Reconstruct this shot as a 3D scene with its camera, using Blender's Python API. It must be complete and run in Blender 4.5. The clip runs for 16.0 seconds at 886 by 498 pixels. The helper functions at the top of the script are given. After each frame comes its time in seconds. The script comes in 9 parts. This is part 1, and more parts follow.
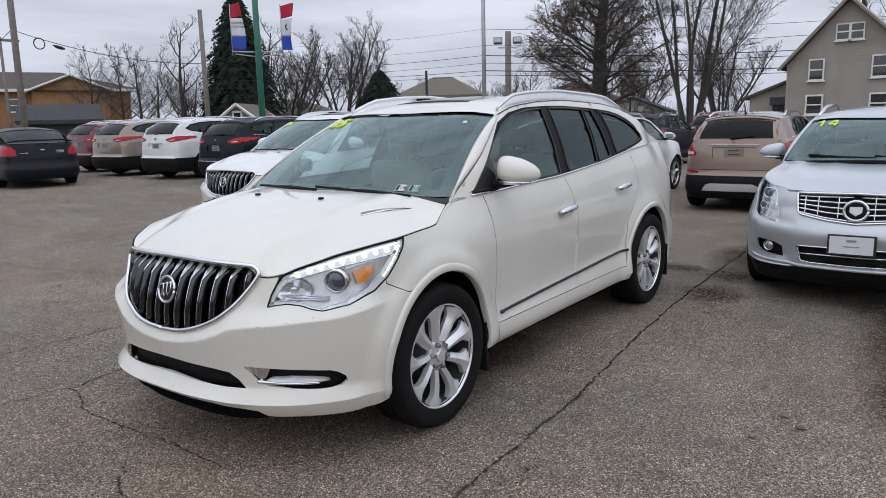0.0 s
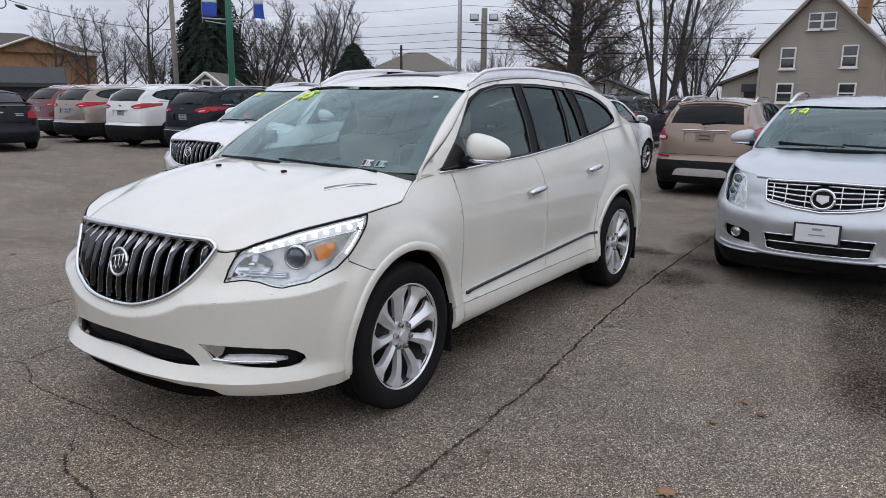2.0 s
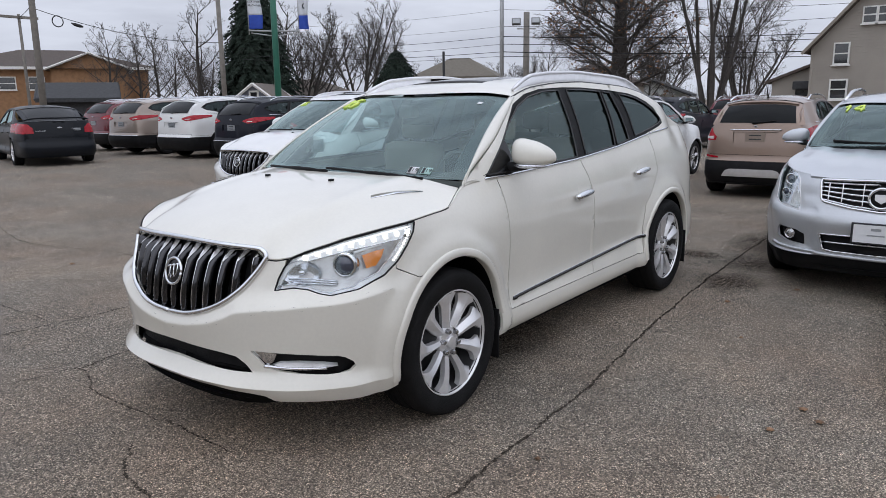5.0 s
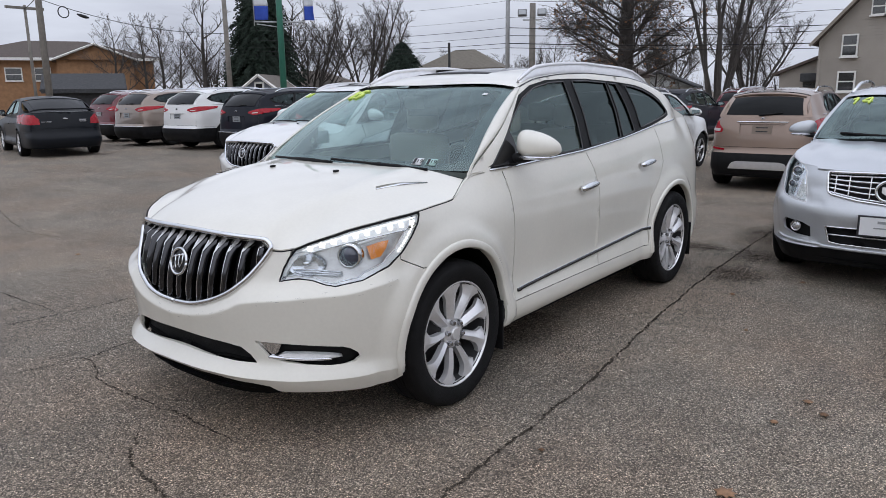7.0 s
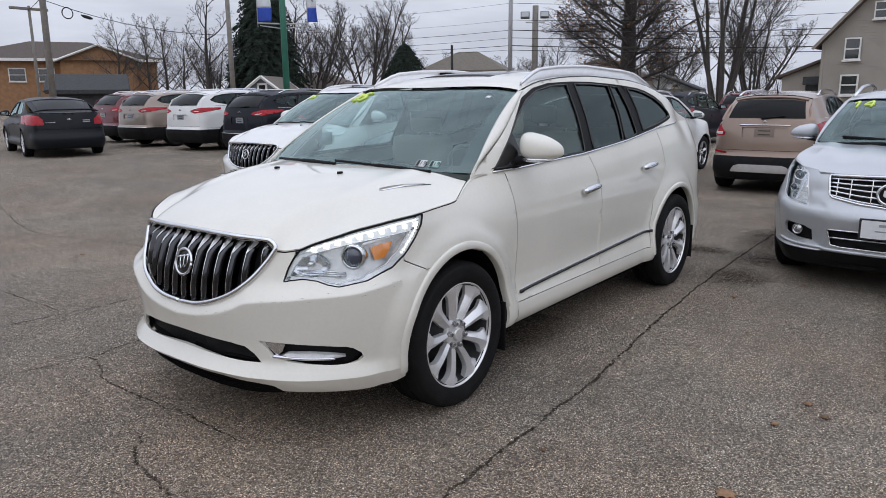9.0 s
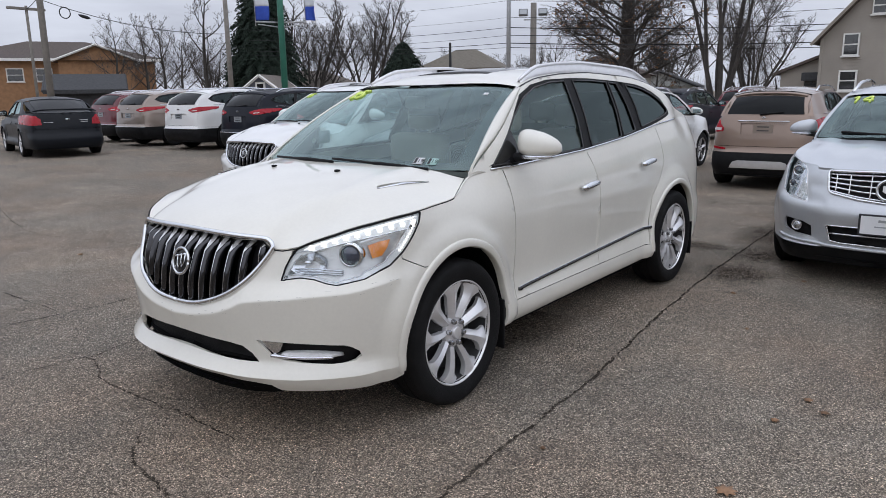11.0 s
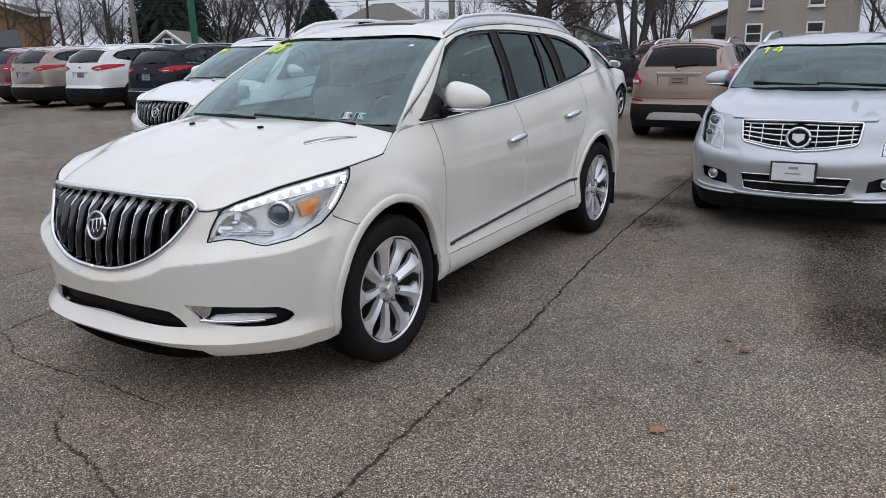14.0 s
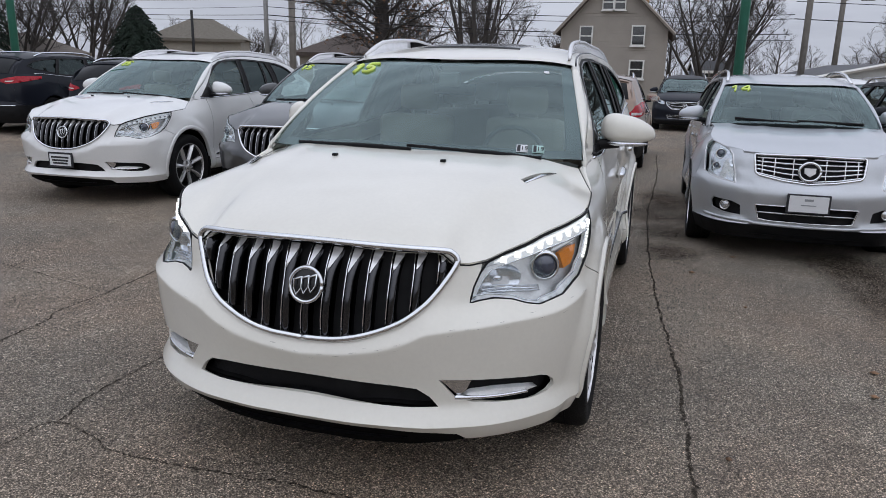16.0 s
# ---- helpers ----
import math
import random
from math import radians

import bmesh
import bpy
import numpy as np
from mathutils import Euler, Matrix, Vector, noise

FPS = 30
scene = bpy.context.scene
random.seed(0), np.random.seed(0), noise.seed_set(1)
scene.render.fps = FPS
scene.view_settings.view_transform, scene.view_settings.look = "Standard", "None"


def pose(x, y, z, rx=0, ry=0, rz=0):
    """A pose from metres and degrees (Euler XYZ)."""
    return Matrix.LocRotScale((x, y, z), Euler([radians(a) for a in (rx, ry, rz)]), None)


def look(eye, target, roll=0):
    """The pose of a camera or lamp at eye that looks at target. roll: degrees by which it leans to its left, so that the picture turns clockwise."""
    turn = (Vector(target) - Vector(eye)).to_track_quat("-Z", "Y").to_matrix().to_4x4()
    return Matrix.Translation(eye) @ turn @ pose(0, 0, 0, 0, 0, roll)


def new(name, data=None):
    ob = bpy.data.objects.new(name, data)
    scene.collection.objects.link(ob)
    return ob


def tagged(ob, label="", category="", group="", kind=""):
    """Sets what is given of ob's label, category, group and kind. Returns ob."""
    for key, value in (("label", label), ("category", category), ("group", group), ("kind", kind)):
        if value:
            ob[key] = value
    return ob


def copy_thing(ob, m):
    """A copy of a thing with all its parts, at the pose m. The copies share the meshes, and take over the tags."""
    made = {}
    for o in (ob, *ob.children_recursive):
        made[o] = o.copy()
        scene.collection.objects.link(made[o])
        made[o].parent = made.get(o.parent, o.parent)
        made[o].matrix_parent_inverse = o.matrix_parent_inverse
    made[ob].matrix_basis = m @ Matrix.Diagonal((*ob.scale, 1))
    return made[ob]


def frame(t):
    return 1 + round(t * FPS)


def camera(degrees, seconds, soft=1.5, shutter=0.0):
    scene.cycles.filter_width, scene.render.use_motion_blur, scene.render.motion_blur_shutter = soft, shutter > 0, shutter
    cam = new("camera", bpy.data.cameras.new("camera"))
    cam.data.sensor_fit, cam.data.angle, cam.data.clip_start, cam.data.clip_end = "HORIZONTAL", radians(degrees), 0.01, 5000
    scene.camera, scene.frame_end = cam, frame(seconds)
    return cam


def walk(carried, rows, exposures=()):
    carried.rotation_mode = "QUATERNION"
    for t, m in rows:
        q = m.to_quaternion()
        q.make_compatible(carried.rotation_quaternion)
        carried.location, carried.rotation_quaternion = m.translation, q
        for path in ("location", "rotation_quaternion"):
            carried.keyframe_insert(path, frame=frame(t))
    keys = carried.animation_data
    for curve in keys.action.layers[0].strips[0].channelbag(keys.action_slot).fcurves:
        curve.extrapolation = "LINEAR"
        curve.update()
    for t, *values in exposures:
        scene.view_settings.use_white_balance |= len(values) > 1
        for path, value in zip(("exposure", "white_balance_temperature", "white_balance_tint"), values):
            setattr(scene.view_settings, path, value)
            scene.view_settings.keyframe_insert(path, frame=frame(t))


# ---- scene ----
cam = camera(63.2, 16.0, 0.85)
PATH = [
    (0, (3.173, -2.955, 1.619), (2.003, -1.372, 1.265), -1.4),
    (0.5, (3.092, -2.929, 1.601), (2.04, -1.273, 1.21), 3.0),
    (1, (3.112, -2.895, 1.606), (2.039, -1.251, 1.223), 1.9),
    (1.5, (3.113, -2.877, 1.61), (2.029, -1.243, 1.218), 1.5),
    (2, (3.143, -2.866, 1.608), (2.046, -1.247, 1.192), 0.5),
    (2.5, (3.149, -2.864, 1.612), (1.99, -1.286, 1.207), -0.1),
    (3, (3.141, -2.87, 1.611), (1.954, -1.311, 1.211), -0.7),
    (3.5, (3.142, -2.873, 1.611), (1.96, -1.308, 1.214), -1.0),
    (4, (3.14, -2.874, 1.617), (1.949, -1.316, 1.223), -1.0),
    (6.5, (3.134, -2.875, 1.61), (1.93, -1.334, 1.191), -0.9),
    (7, (3.138, -2.874, 1.611), (1.931, -1.337, 1.188), -0.8),
    (7.5, (3.135, -2.882, 1.613), (1.921, -1.348, 1.193), -0.7),
    (8, (3.143, -2.892, 1.615), (1.933, -1.353, 1.205), -0.5),
    (8.5, (3.146, -2.892, 1.613), (1.94, -1.351, 1.201), -0.5),
    (9, (3.149, -2.897, 1.614), (1.937, -1.362, 1.196), -0.6),
    (11.5, (3.145, -2.875, 1.609), (1.937, -1.338, 1.187), -1.1),
    (12, (3.15, -2.868, 1.613), (1.941, -1.33, 1.195), -1.5),
    (12.5, (3.172, -2.859, 1.614), (1.96, -1.321, 1.205), -1.8),
    (13, (3.213, -2.83, 1.61), (2.0, -1.291, 1.21), -2.5),
    (13.5, (3.224, -2.82, 1.587), (2.007, -1.297, 1.144), -4.2),
    (14, (3.092, -2.878, 1.588), (2.068, -1.247, 1.048), -1.3),
    (14.5, (2.716, -3.123, 1.566), (1.906, -1.369, 1.049), -0.6),
    (15, (2.255, -3.134, 1.566), (1.451, -1.373, 1.065), -1.9),
    (15.5, (1.732, -3.169, 1.574), (0.93, -1.403, 1.088), 1.8),
    (16, (1.209, -3.251, 1.597), (0.649, -1.392, 1.117), 1.3),
]
walk(cam, [(t, look(e, g, r)) for t, e, g, r in PATH], exposures=[(0, 0.12), (14, 0.12), (15.5, 0.13), (16, -0.04)])

# ---- world and light: a closed winter overcast ----
world = bpy.data.worlds.new("overcast")
scene.world = world
world.use_nodes = True
wn, wl = world.node_tree.nodes, world.node_tree.links
wn.clear()
SUN_UP, SUN_TURN = radians(38), radians(150)


def wnode(kind, **values):
    n = wn.new(kind)
    for key, value in values.items():
        n.inputs[key].default_value = value
    return n


sky = wn.new("ShaderNodeTexSky")
sky.sky_type, sky.sun_disc, sky.sun_elevation, sky.sun_rotation = "NISHITA", False, SUN_UP, SUN_TURN
grey = wnode("ShaderNodeHueSaturation", Saturation=0.10, Value=0.55)
coord = wn.new("ShaderNodeTexCoord")
stretch = wn.new("ShaderNodeMapping")
stretch.inputs["Scale"].default_value = (1.2, 1.2, 7.0)
clouds = wnode("ShaderNodeTexNoise", Scale=2.2, Detail=7.0, Roughness=0.55)
cloud_ramp = wn.new("ShaderNodeValToRGB")
cloud_ramp.color_ramp.elements[0].position, cloud_ramp.color_ramp.elements[0].color = 0.36, (4.45, 4.75, 5.70, 1)
cloud_ramp.color_ramp.elements[1].position, cloud_ramp.color_ramp.elements[1].color = 0.64, (6.3, 6.7, 7.80, 1)
cover = wn.new("ShaderNodeMixRGB")
cover.inputs[0].default_value = 0.86
back = wnode("ShaderNodeBackground", Strength=0.105)
wout = wn.new("ShaderNodeOutputWorld")
wl.new(sky.outputs[0], grey.inputs["Color"])
wl.new(coord.outputs["Generated"], stretch.inputs["Vector"])
wl.new(stretch.outputs[0], clouds.inputs["Vector"])
wl.new(clouds.outputs[0], cloud_ramp.inputs[0])
wl.new(grey.outputs[0], cover.inputs[1])
wl.new(cloud_ramp.outputs[0], cover.inputs[2])
# an overcast sky is brighter overhead than at the skyline
height = wn.new("ShaderNodeSeparateXYZ")
climb = wn.new("ShaderNodeMapRange")
climb.inputs["From Min"].default_value, climb.inputs["From Max"].default_value = 0.0, 1.0
climb.inputs["To Min"].default_value, climb.inputs["To Max"].default_value = 0.95, 2.0
lifted = wn.new("ShaderNodeVectorMath")
lifted.operation = "SCALE"
wl.new(coord.outputs["Generated"], height.inputs[0])
wl.new(height.outputs["Z"], climb.inputs["Value"])
wl.new(cover.outputs[0], lifted.inputs[0])
wl.new(climb.outputs[0], lifted.inputs["Scale"])
wl.new(lifted.outputs[0], back.inputs["Color"])
wl.new(back.outputs[0], wout.inputs["Surface"])

sun = new("sun", bpy.data.lights.new("sun", "SUN"))
sun.data.energy, sun.data.angle, sun.data.color = 0.5, radians(120), (1.0, 0.97, 0.93)
sun.matrix_world = look((0, 0, 40), Vector((0, 0, 40)) - Vector((math.sin(SUN_TURN) * math.cos(SUN_UP), math.cos(SUN_TURN) * math.cos(SUN_UP), math.sin(SUN_UP))))


# ---- materials ----
def material(name, colour, rough=0.5, metal=0.0, vary=0.12, scale=8.0, fine=90.0, bump=0.0, bump_scale=120.0, coat=0.0, spec=0.5, per_object=0.0):
    """A painted or natural surface: its base colour varies at two scales, and relief follows the fine grain."""
    m = bpy.data.materials.new(name)
    m.use_nodes = True
    n, l = m.node_tree.nodes, m.node_tree.links
    b = n["Principled BSDF"]
    b.inputs["Roughness"].default_value, b.inputs["Metallic"].default_value = rough, metal
    b.inputs["Coat Weight"].default_value, b.inputs["Coat Roughness"].default_value = coat, 0.03
    b.inputs["Specular IOR Level"].default_value = spec
    tc = n.new("ShaderNodeTexCoord")
    big, small = n.new("ShaderNodeTexNoise"), n.new("ShaderNodeTexNoise")
    big.inputs["Scale"].default_value, big.inputs["Detail"].default_value = scale, 4
    small.inputs["Scale"].default_value, small.inputs["Detail"].default_value = fine, 3
    for t in (big, small):
        l.new(tc.outputs["Object"], t.inputs["Vector"])
    add = n.new("ShaderNodeMath")
    add.operation = "MULTIPLY_ADD"
    add.inputs[1].default_value = 0.45
    l.new(small.outputs[0], add.inputs[0])
    l.new(big.outputs[0], add.inputs[2])
    ramp = n.new("ShaderNodeValToRGB")
    e = ramp.color_ramp.elements
    e[0].position, e[1].position = 0.45, 1.0
    e[0].color = (*[c * (1 - vary) for c in colour], 1)
    e[1].color = (*[min(1, c * (1 + vary)) for c in colour], 1)
    l.new(add.outputs[0], ramp.inputs[0])
    last = ramp.outputs[0]
    if per_object:
        info, hsv, mr = n.new("ShaderNodeObjectInfo"), n.new("ShaderNodeHueSaturation"), n.new("ShaderNodeMapRange")
        mr.inputs["To Min"].default_value, mr.inputs["To Max"].default_value = 1 - per_object, 1 + per_object
        l.new(info.outputs["Random"], mr.inputs["Value"])
        l.new(mr.outputs[0], hsv.inputs["Value"])
        l.new(last, hsv.inputs["Color"])
        last = hsv.outputs[0]
    l.new(last, b.inputs["Base Color"])
    if bump:
        t, bp = n.new("ShaderNodeTexNoise"), n.new("ShaderNodeBump")
        t.inputs["Scale"].default_value, t.inputs["Detail"].default_value = bump_scale, 4
        bp.inputs["Strength"].default_value, bp.inputs["Distance"].default_value = bump, 0.01
        l.new(tc.outputs["Object"], t.inputs["Vector"])
        l.new(t.outputs[0], bp.inputs["Height"])
        l.new(bp.outputs[0], b.inputs["Normal"])
    return m


def paint(name, colour, flake=0.0, rough=0.38, dirt=0.05, spec=0.4):
    """Car paint under clear coat, with a film of road dust that is uneven."""
    return material(name, colour, rough, flake, dirt, 2.5, 60.0, coat=1.0 if spec > 0.2 else 0.26, spec=spec)


def glazing(name, tint, rough=0.0, mix=0.12, ior=1.5):
    """Thin tinted pane: mirror-like gloss by Fresnel over a tinted see-through sheet."""
    m = bpy.data.materials.new(name)
    m.use_nodes = True
    n, l = m.node_tree.nodes, m.node_tree.links
    n.remove(n["Principled BSDF"])
    out = n["Material Output"]
    gl, tr, mx, fr, mr = (n.new(k) for k in ("ShaderNodeBsdfGlossy", "ShaderNodeBsdfTransparent", "ShaderNodeMixShader", "ShaderNodeLayerWeight", "ShaderNodeMapRange"))
    gl.inputs["Roughness"].default_value = rough
    gl.inputs["Color"].default_value = (0.78, 0.96, 0.95, 1)
    tr.inputs["Color"].default_value = (*tint, 1)
    fr.inputs["Blend"].default_value = 0.5
    pw = n.new("ShaderNodeMath")
    pw.operation = "POWER"
    pw.inputs[1].default_value = 5.0
    l.new(fr.outputs["Facing"], pw.inputs[0])
    mr.inputs["From Min"].default_value, mr.inputs["From Max"].default_value = 0.0, 1.0
    mr.inputs["To Min"].default_value, mr.inputs["To Max"].default_value = ((ior - 1) / (ior + 1)) ** 2 + mix * 0.2, 1.0
    l.new(pw.outputs[0], mr.inputs["Value"])
    l.new(mr.outputs[0], mx.inputs[0])
    l.new(tr.outputs[0], mx.inputs[1])
    l.new(gl.outputs[0], mx.inputs[2])
    l.new(mx.outputs[0], out.inputs["Surface"])
    return m


def glow(name, colour, strength):
    m = material(name, colour, 0.3)
    b = m.node_tree.nodes["Principled BSDF"]
    b.inputs["Emission Color"].default_value, b.inputs["Emission Strength"].default_value = (*colour, 1), strength
    return m


PEARL = paint("white_pearl_paint", (0.74, 0.718, 0.648))
WHITE = paint("white_paint", (0.74, 0.74, 0.73))
SILVER = paint("silver_paint", (0.50, 0.52, 0.55), 0.55, 0.42)
TAN = paint("bronze_tan_paint", (0.285, 0.205, 0.160), 0.5)
BEIGE = paint("champagne_paint", (0.31, 0.25, 0.21), 0.4)
RED = paint("dark_red_paint", (0.12, 0.008, 0.016), 0.2)
NAVY = paint("blue_black_paint", (0.008, 0.010, 0.017), 0.0, 0.5, 0.05, 0.14)
BLACK = paint("black_paint", (0.006, 0.008, 0.012), 0.0, 0.5, 0.05, 0.14)
GREY = paint("graphite_paint", (0.05, 0.052, 0.056), 0.4)
PALE = paint("pale_grey_paint", (0.35, 0.37, 0.39), 0.4)
# near-black colour paints in the shade behind the spokes, barrel and disc alike
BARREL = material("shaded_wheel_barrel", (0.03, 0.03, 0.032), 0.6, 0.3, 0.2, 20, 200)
CHROME = material("chrome", (0.72, 0.73, 0.75), 0.07, 1.0, 0.03)
ALLOY = material("machined_alloy", (0.78, 0.78, 0.79), 0.24, 0.55, 0.08, 20, 200)
DARKALLOY = material("dark_alloy", (0.16, 0.165, 0.17), 0.45, 0.8, 0.2, 20, 200)
PLASTIC = material("black_plastic", (0.011, 0.011, 0.012), 0.55, 0, 0.3, 12, 300, 0.15, 500, spec=0.15)
GLASSBEAD = material("projector_glass", (0.050, 0.058, 0.085), 0.05, 0, 0.2, 30, 100, coat=1.0)
BARBLACK = material("smoked_chrome", (0.075, 0.075, 0.08), 0.14, 1.0, 0.1)
GLOSSBLACK = material("gloss_black_trim", (0.012, 0.012, 0.013), 0.12, 0, 0.2)
MATTEBLACK = material("matte_black_plastic", (0.006, 0.006, 0.0062), 0.85, 0, 0.3, 12, 300, 0.1, 400, spec=0.05)
RUBBER = material("tyre_rubber", (0.010, 0.010, 0.0105), 0.7, 0, 0.4, 9, 150, 0.25, 220, spec=0.16)
WINDSHIELD = glazing("windshield_glass", (0.56, 0.70, 0.69), 0.0, 0.25, 1.86)
PRIVACY = glazing("dark_tinted_glass", (0.07, 0.075, 0.085), 0.0, 0.06, 1.45)
DOORGLASS = glazing("door_glass", (0.78, 0.88, 0.87), 0.0, 0.12, 1.7)
LENS = glazing("clear_lamp_lens", (0.97, 0.98, 0.985), 0.0, 0.03)
NUTSTEEL = material("nut_steel", (0.34, 0.34, 0.35), 0.22, 0.9, 0.2, 20, 200)
REFLECTOR = material("lamp_reflector", (0.70, 0.72, 0.76), 0.14, 0.85, 0.25, 25, 80, 0.10, 30)
LAMPBODY = material("lamp_housing_silver", (0.86, 0.87, 0.88), 0.20, 0.06, 0.14, 22, 90)
LAMPWELL = material("lamp_well_grey", (0.63, 0.625, 0.63), 0.20, 0.40, 0.25, 18, 70)
AMBER = material("amber_lens", (0.75, 0.24, 0.03), 0.15, 0, 0.15, 60, 200, coat=1.0)
REDLENS = material("red_lamp_lens", (0.36, 0.010, 0.020), 0.22, 0, 0.45, 30, 200, coat=0.25, spec=0.25)
CLEARRED = material("pale_lamp_lens", (0.62, 0.55, 0.55), 0.15, 0.2, 0.2, 30, 200, coat=1.0)
LED = glow("daytime_led", (1.0, 0.98, 0.95), 1.2)
LEATHER = material("beige_leather", (0.27, 0.235, 0.185), 0.55, 0, 0.15, 6, 120, 0.1, 150)
DASH = material("dark_dashboard", (0.13, 0.125, 0.112), 0.7, 0, 0.2, 8, 200, 0.15, 300)
# window marker with a little emission added to brighten it; no lamp
YELLOW = glow("lifted_yellow_window_paint", (0.58, 0.72, 0.14), 0.10)
PLATEWHITE = material("white_plate", (0.74, 0.75, 0.77), 0.4, 0, 0.05)
STICKER = material("mint_sticker", (0.42, 0.62, 0.58), 0.6, 0, 0.1)
PRINT = material("print_black", (0.02, 0.02, 0.025), 0.6)
# ---- mesh helpers ----
def part(name, bm, mat, parent=None, label="", smooth=True):
    me = bpy.data.meshes.new(name)
    bm.to_mesh(me)
    bm.free()
    me.materials.append(mat)
    for p in me.polygons:
        p.use_smooth = smooth
    ob = new(name, me)
    if parent:
        ob.parent = parent
    if label:
        tagged(ob, label)
    return ob


def raw(name, verts, faces, mat, parent=None, label="", smooth=True):
    me = bpy.data.meshes.new(name)
    me.from_pydata([tuple(v) for v in verts], [], [tuple(f) for f in faces])
    me.materials.append(mat)
    if smooth:
        me.polygons.foreach_set("use_smooth", [True] * len(me.polygons))
    me.validate()
    ob = new(name, me)
    if parent:
        ob.parent = parent
    if label:
        tagged(ob, label)
    return ob


def empty(name, m, label, category, group="", kind=""):
    ob = new(name)
    ob.matrix_world = m
    return tagged(ob, label, category, group, kind)


def box_into(bm, x0, y0, z0, x1, y1, z1, m=None, bevel=0.0):
    v = [bm.verts.new((x, y, z)) for z in (z0, z1) for y in (y0, y1) for x in (x0, x1)]
    f = [bm.faces.new([v[i] for i in q]) for q in ((0, 2, 3, 1), (4, 5, 7, 6), (0, 1, 5, 4), (2, 6, 7, 3), (0, 4, 6, 2), (1, 3, 7, 5))]
    if bevel:
        es = list({e for q in f for e in q.edges})
        got = bmesh.ops.bevel(bm, geom=es, offset=bevel, segments=2, affect="EDGES", profile=0.6)
        v = list({w for q in got["faces"] for w in q.verts} | {w for w in v if w.is_valid})
    if m is not None:
        bmesh.ops.transform(bm, matrix=m, verts=[w for w in v if w.is_valid])


def box(name, x0, y0, z0, x1, y1, z1, mat, parent=None, label="", bevel=0.0, m=None):
    bm = bmesh.new()
    box_into(bm, x0, y0, z0, x1, y1, z1, m, bevel)
    return part(name, bm, mat, parent, label, smooth=False)


def tube(path, radii, sides=8, closed=False):
    """Verts and faces of a tube along a path."""
    path = [Vector(p) for p in path]
    verts, faces = [], []
    up = Vector((0.13, 0.21, 0.97))
    for i, p in enumerate(path):
        d = (path[min(i + 1, len(path) - 1)] - path[max(i - 1, 0)]).normalized()
        a = d.cross(up) if i == 0 else a - d * a.dot(d)
        if a.length < 1e-4:
            a = d.cross(Vector((1, 0, 0)) if abs(d.x) < 0.7 else Vector((0, 1, 0)))
        a = a.normalized()
        b = d.cross(a)
        r = radii[i] if isinstance(radii, (list, tuple)) else radii
        for k in range(sides):
            t = 2 * math.pi * k / sides
            verts.append(p + (a * math.cos(t) + b * math.sin(t)) * r)
    for i in range(len(path) - 1):
        for k in range(sides):
            faces.append((i * sides + k, i * sides + (k + 1) % sides, (i + 1) * sides + (k + 1) % sides, (i + 1) * sides + k))
    faces.append(tuple(range(sides))[::-1])
    faces.append(tuple((len(path) - 1) * sides + k for k in range(sides)))
    return verts, faces


def lathe(profile, sides=48, axis="x"):
    """Revolves (radius, along) pairs round the x axis."""
    verts, faces = [], []
    for r, a in profile:
        for k in range(sides):
            t = 2 * math.pi * k / sides
            verts.append((a, r * math.cos(t), r * math.sin(t)))
    for i in range(len(profile) - 1):
        for k in range(sides):
            faces.append((i * sides + k, i * sides + (k + 1) % sides, (i + 1) * sides + (k + 1) % sides, (i + 1) * sides + k))
    return verts, faces


def smooth_table(pts, sigma):
    """A soft curve through (at, value) pairs, as two arrays for np.interp."""
    a, b = pts[0][0], pts[-1][0]
    n = 600
    xs = np.linspace(a, b, n)
    ys = np.interp(xs, [p[0] for p in pts], [p[1] for p in pts])
    w = max(1, int(3 * sigma / (b - a) * n))
    k = np.exp(-0.5 * (np.arange(-w, w + 1) / max(1e-6, sigma / (b - a) * n)) ** 2)
    k /= k.sum()
    lo = ys[0] - (ys[1] - ys[0]) * np.arange(w, 0, -1)
    hi = ys[-1] + (ys[-1] - ys[-2]) * np.arange(1, w + 1)
    return xs, np.convolve(np.concatenate([lo, ys, hi]), k, "valid")


def spline(pts, n=24):
    """Catmull-Rom through points of any size."""
    p = [np.array(q, float) for q in pts]
    p = [2 * p[0] - p[1]] + p + [2 * p[-1] - p[-2]]
    out = []
    for i in range(1, len(p) - 2):
        for t in np.linspace(0, 1, n, endpoint=False):
            out.append(0.5 * (2 * p[i] + (p[i + 1] - p[i - 1]) * t + (2 * p[i - 1] - 5 * p[i] + 4 * p[i + 1] - p[i + 2]) * t**2 + (3 * p[i] - p[i - 1] - 3 * p[i + 1] + p[i + 2]) * t**3))
    out.append(p[-2])
    return out


def split_edges(poly, step):
    out = []
    for i, a in enumerate(poly):
        b = poly[(i + 1) % len(poly)]
        n = max(1, int(math.ceil(math.hypot(b[0] - a[0], b[1] - a[1]) / step)))
        out += [(a[0] + (b[0] - a[0]) * k / n, a[1] + (b[1] - a[1]) * k / n) for k in range(n)]
    return out


def inside(poly, x, y):
    poly = np.asarray(poly)
    x0, y0 = poly[:, 0], poly[:, 1]
    x1, y1 = np.roll(x0, -1), np.roll(y0, -1)
    x, y = np.atleast_1d(x)[:, None], np.atleast_1d(y)[:, None]
    cross = ((y0 > y) != (y1 > y)) & (x < (x1 - x0) * (y - y0) / np.where(y1 == y0, 1e-12, y1 - y0) + x0)
    return cross.sum(1) % 2 == 1


from mathutils.geometry import delaunay_2d_cdt


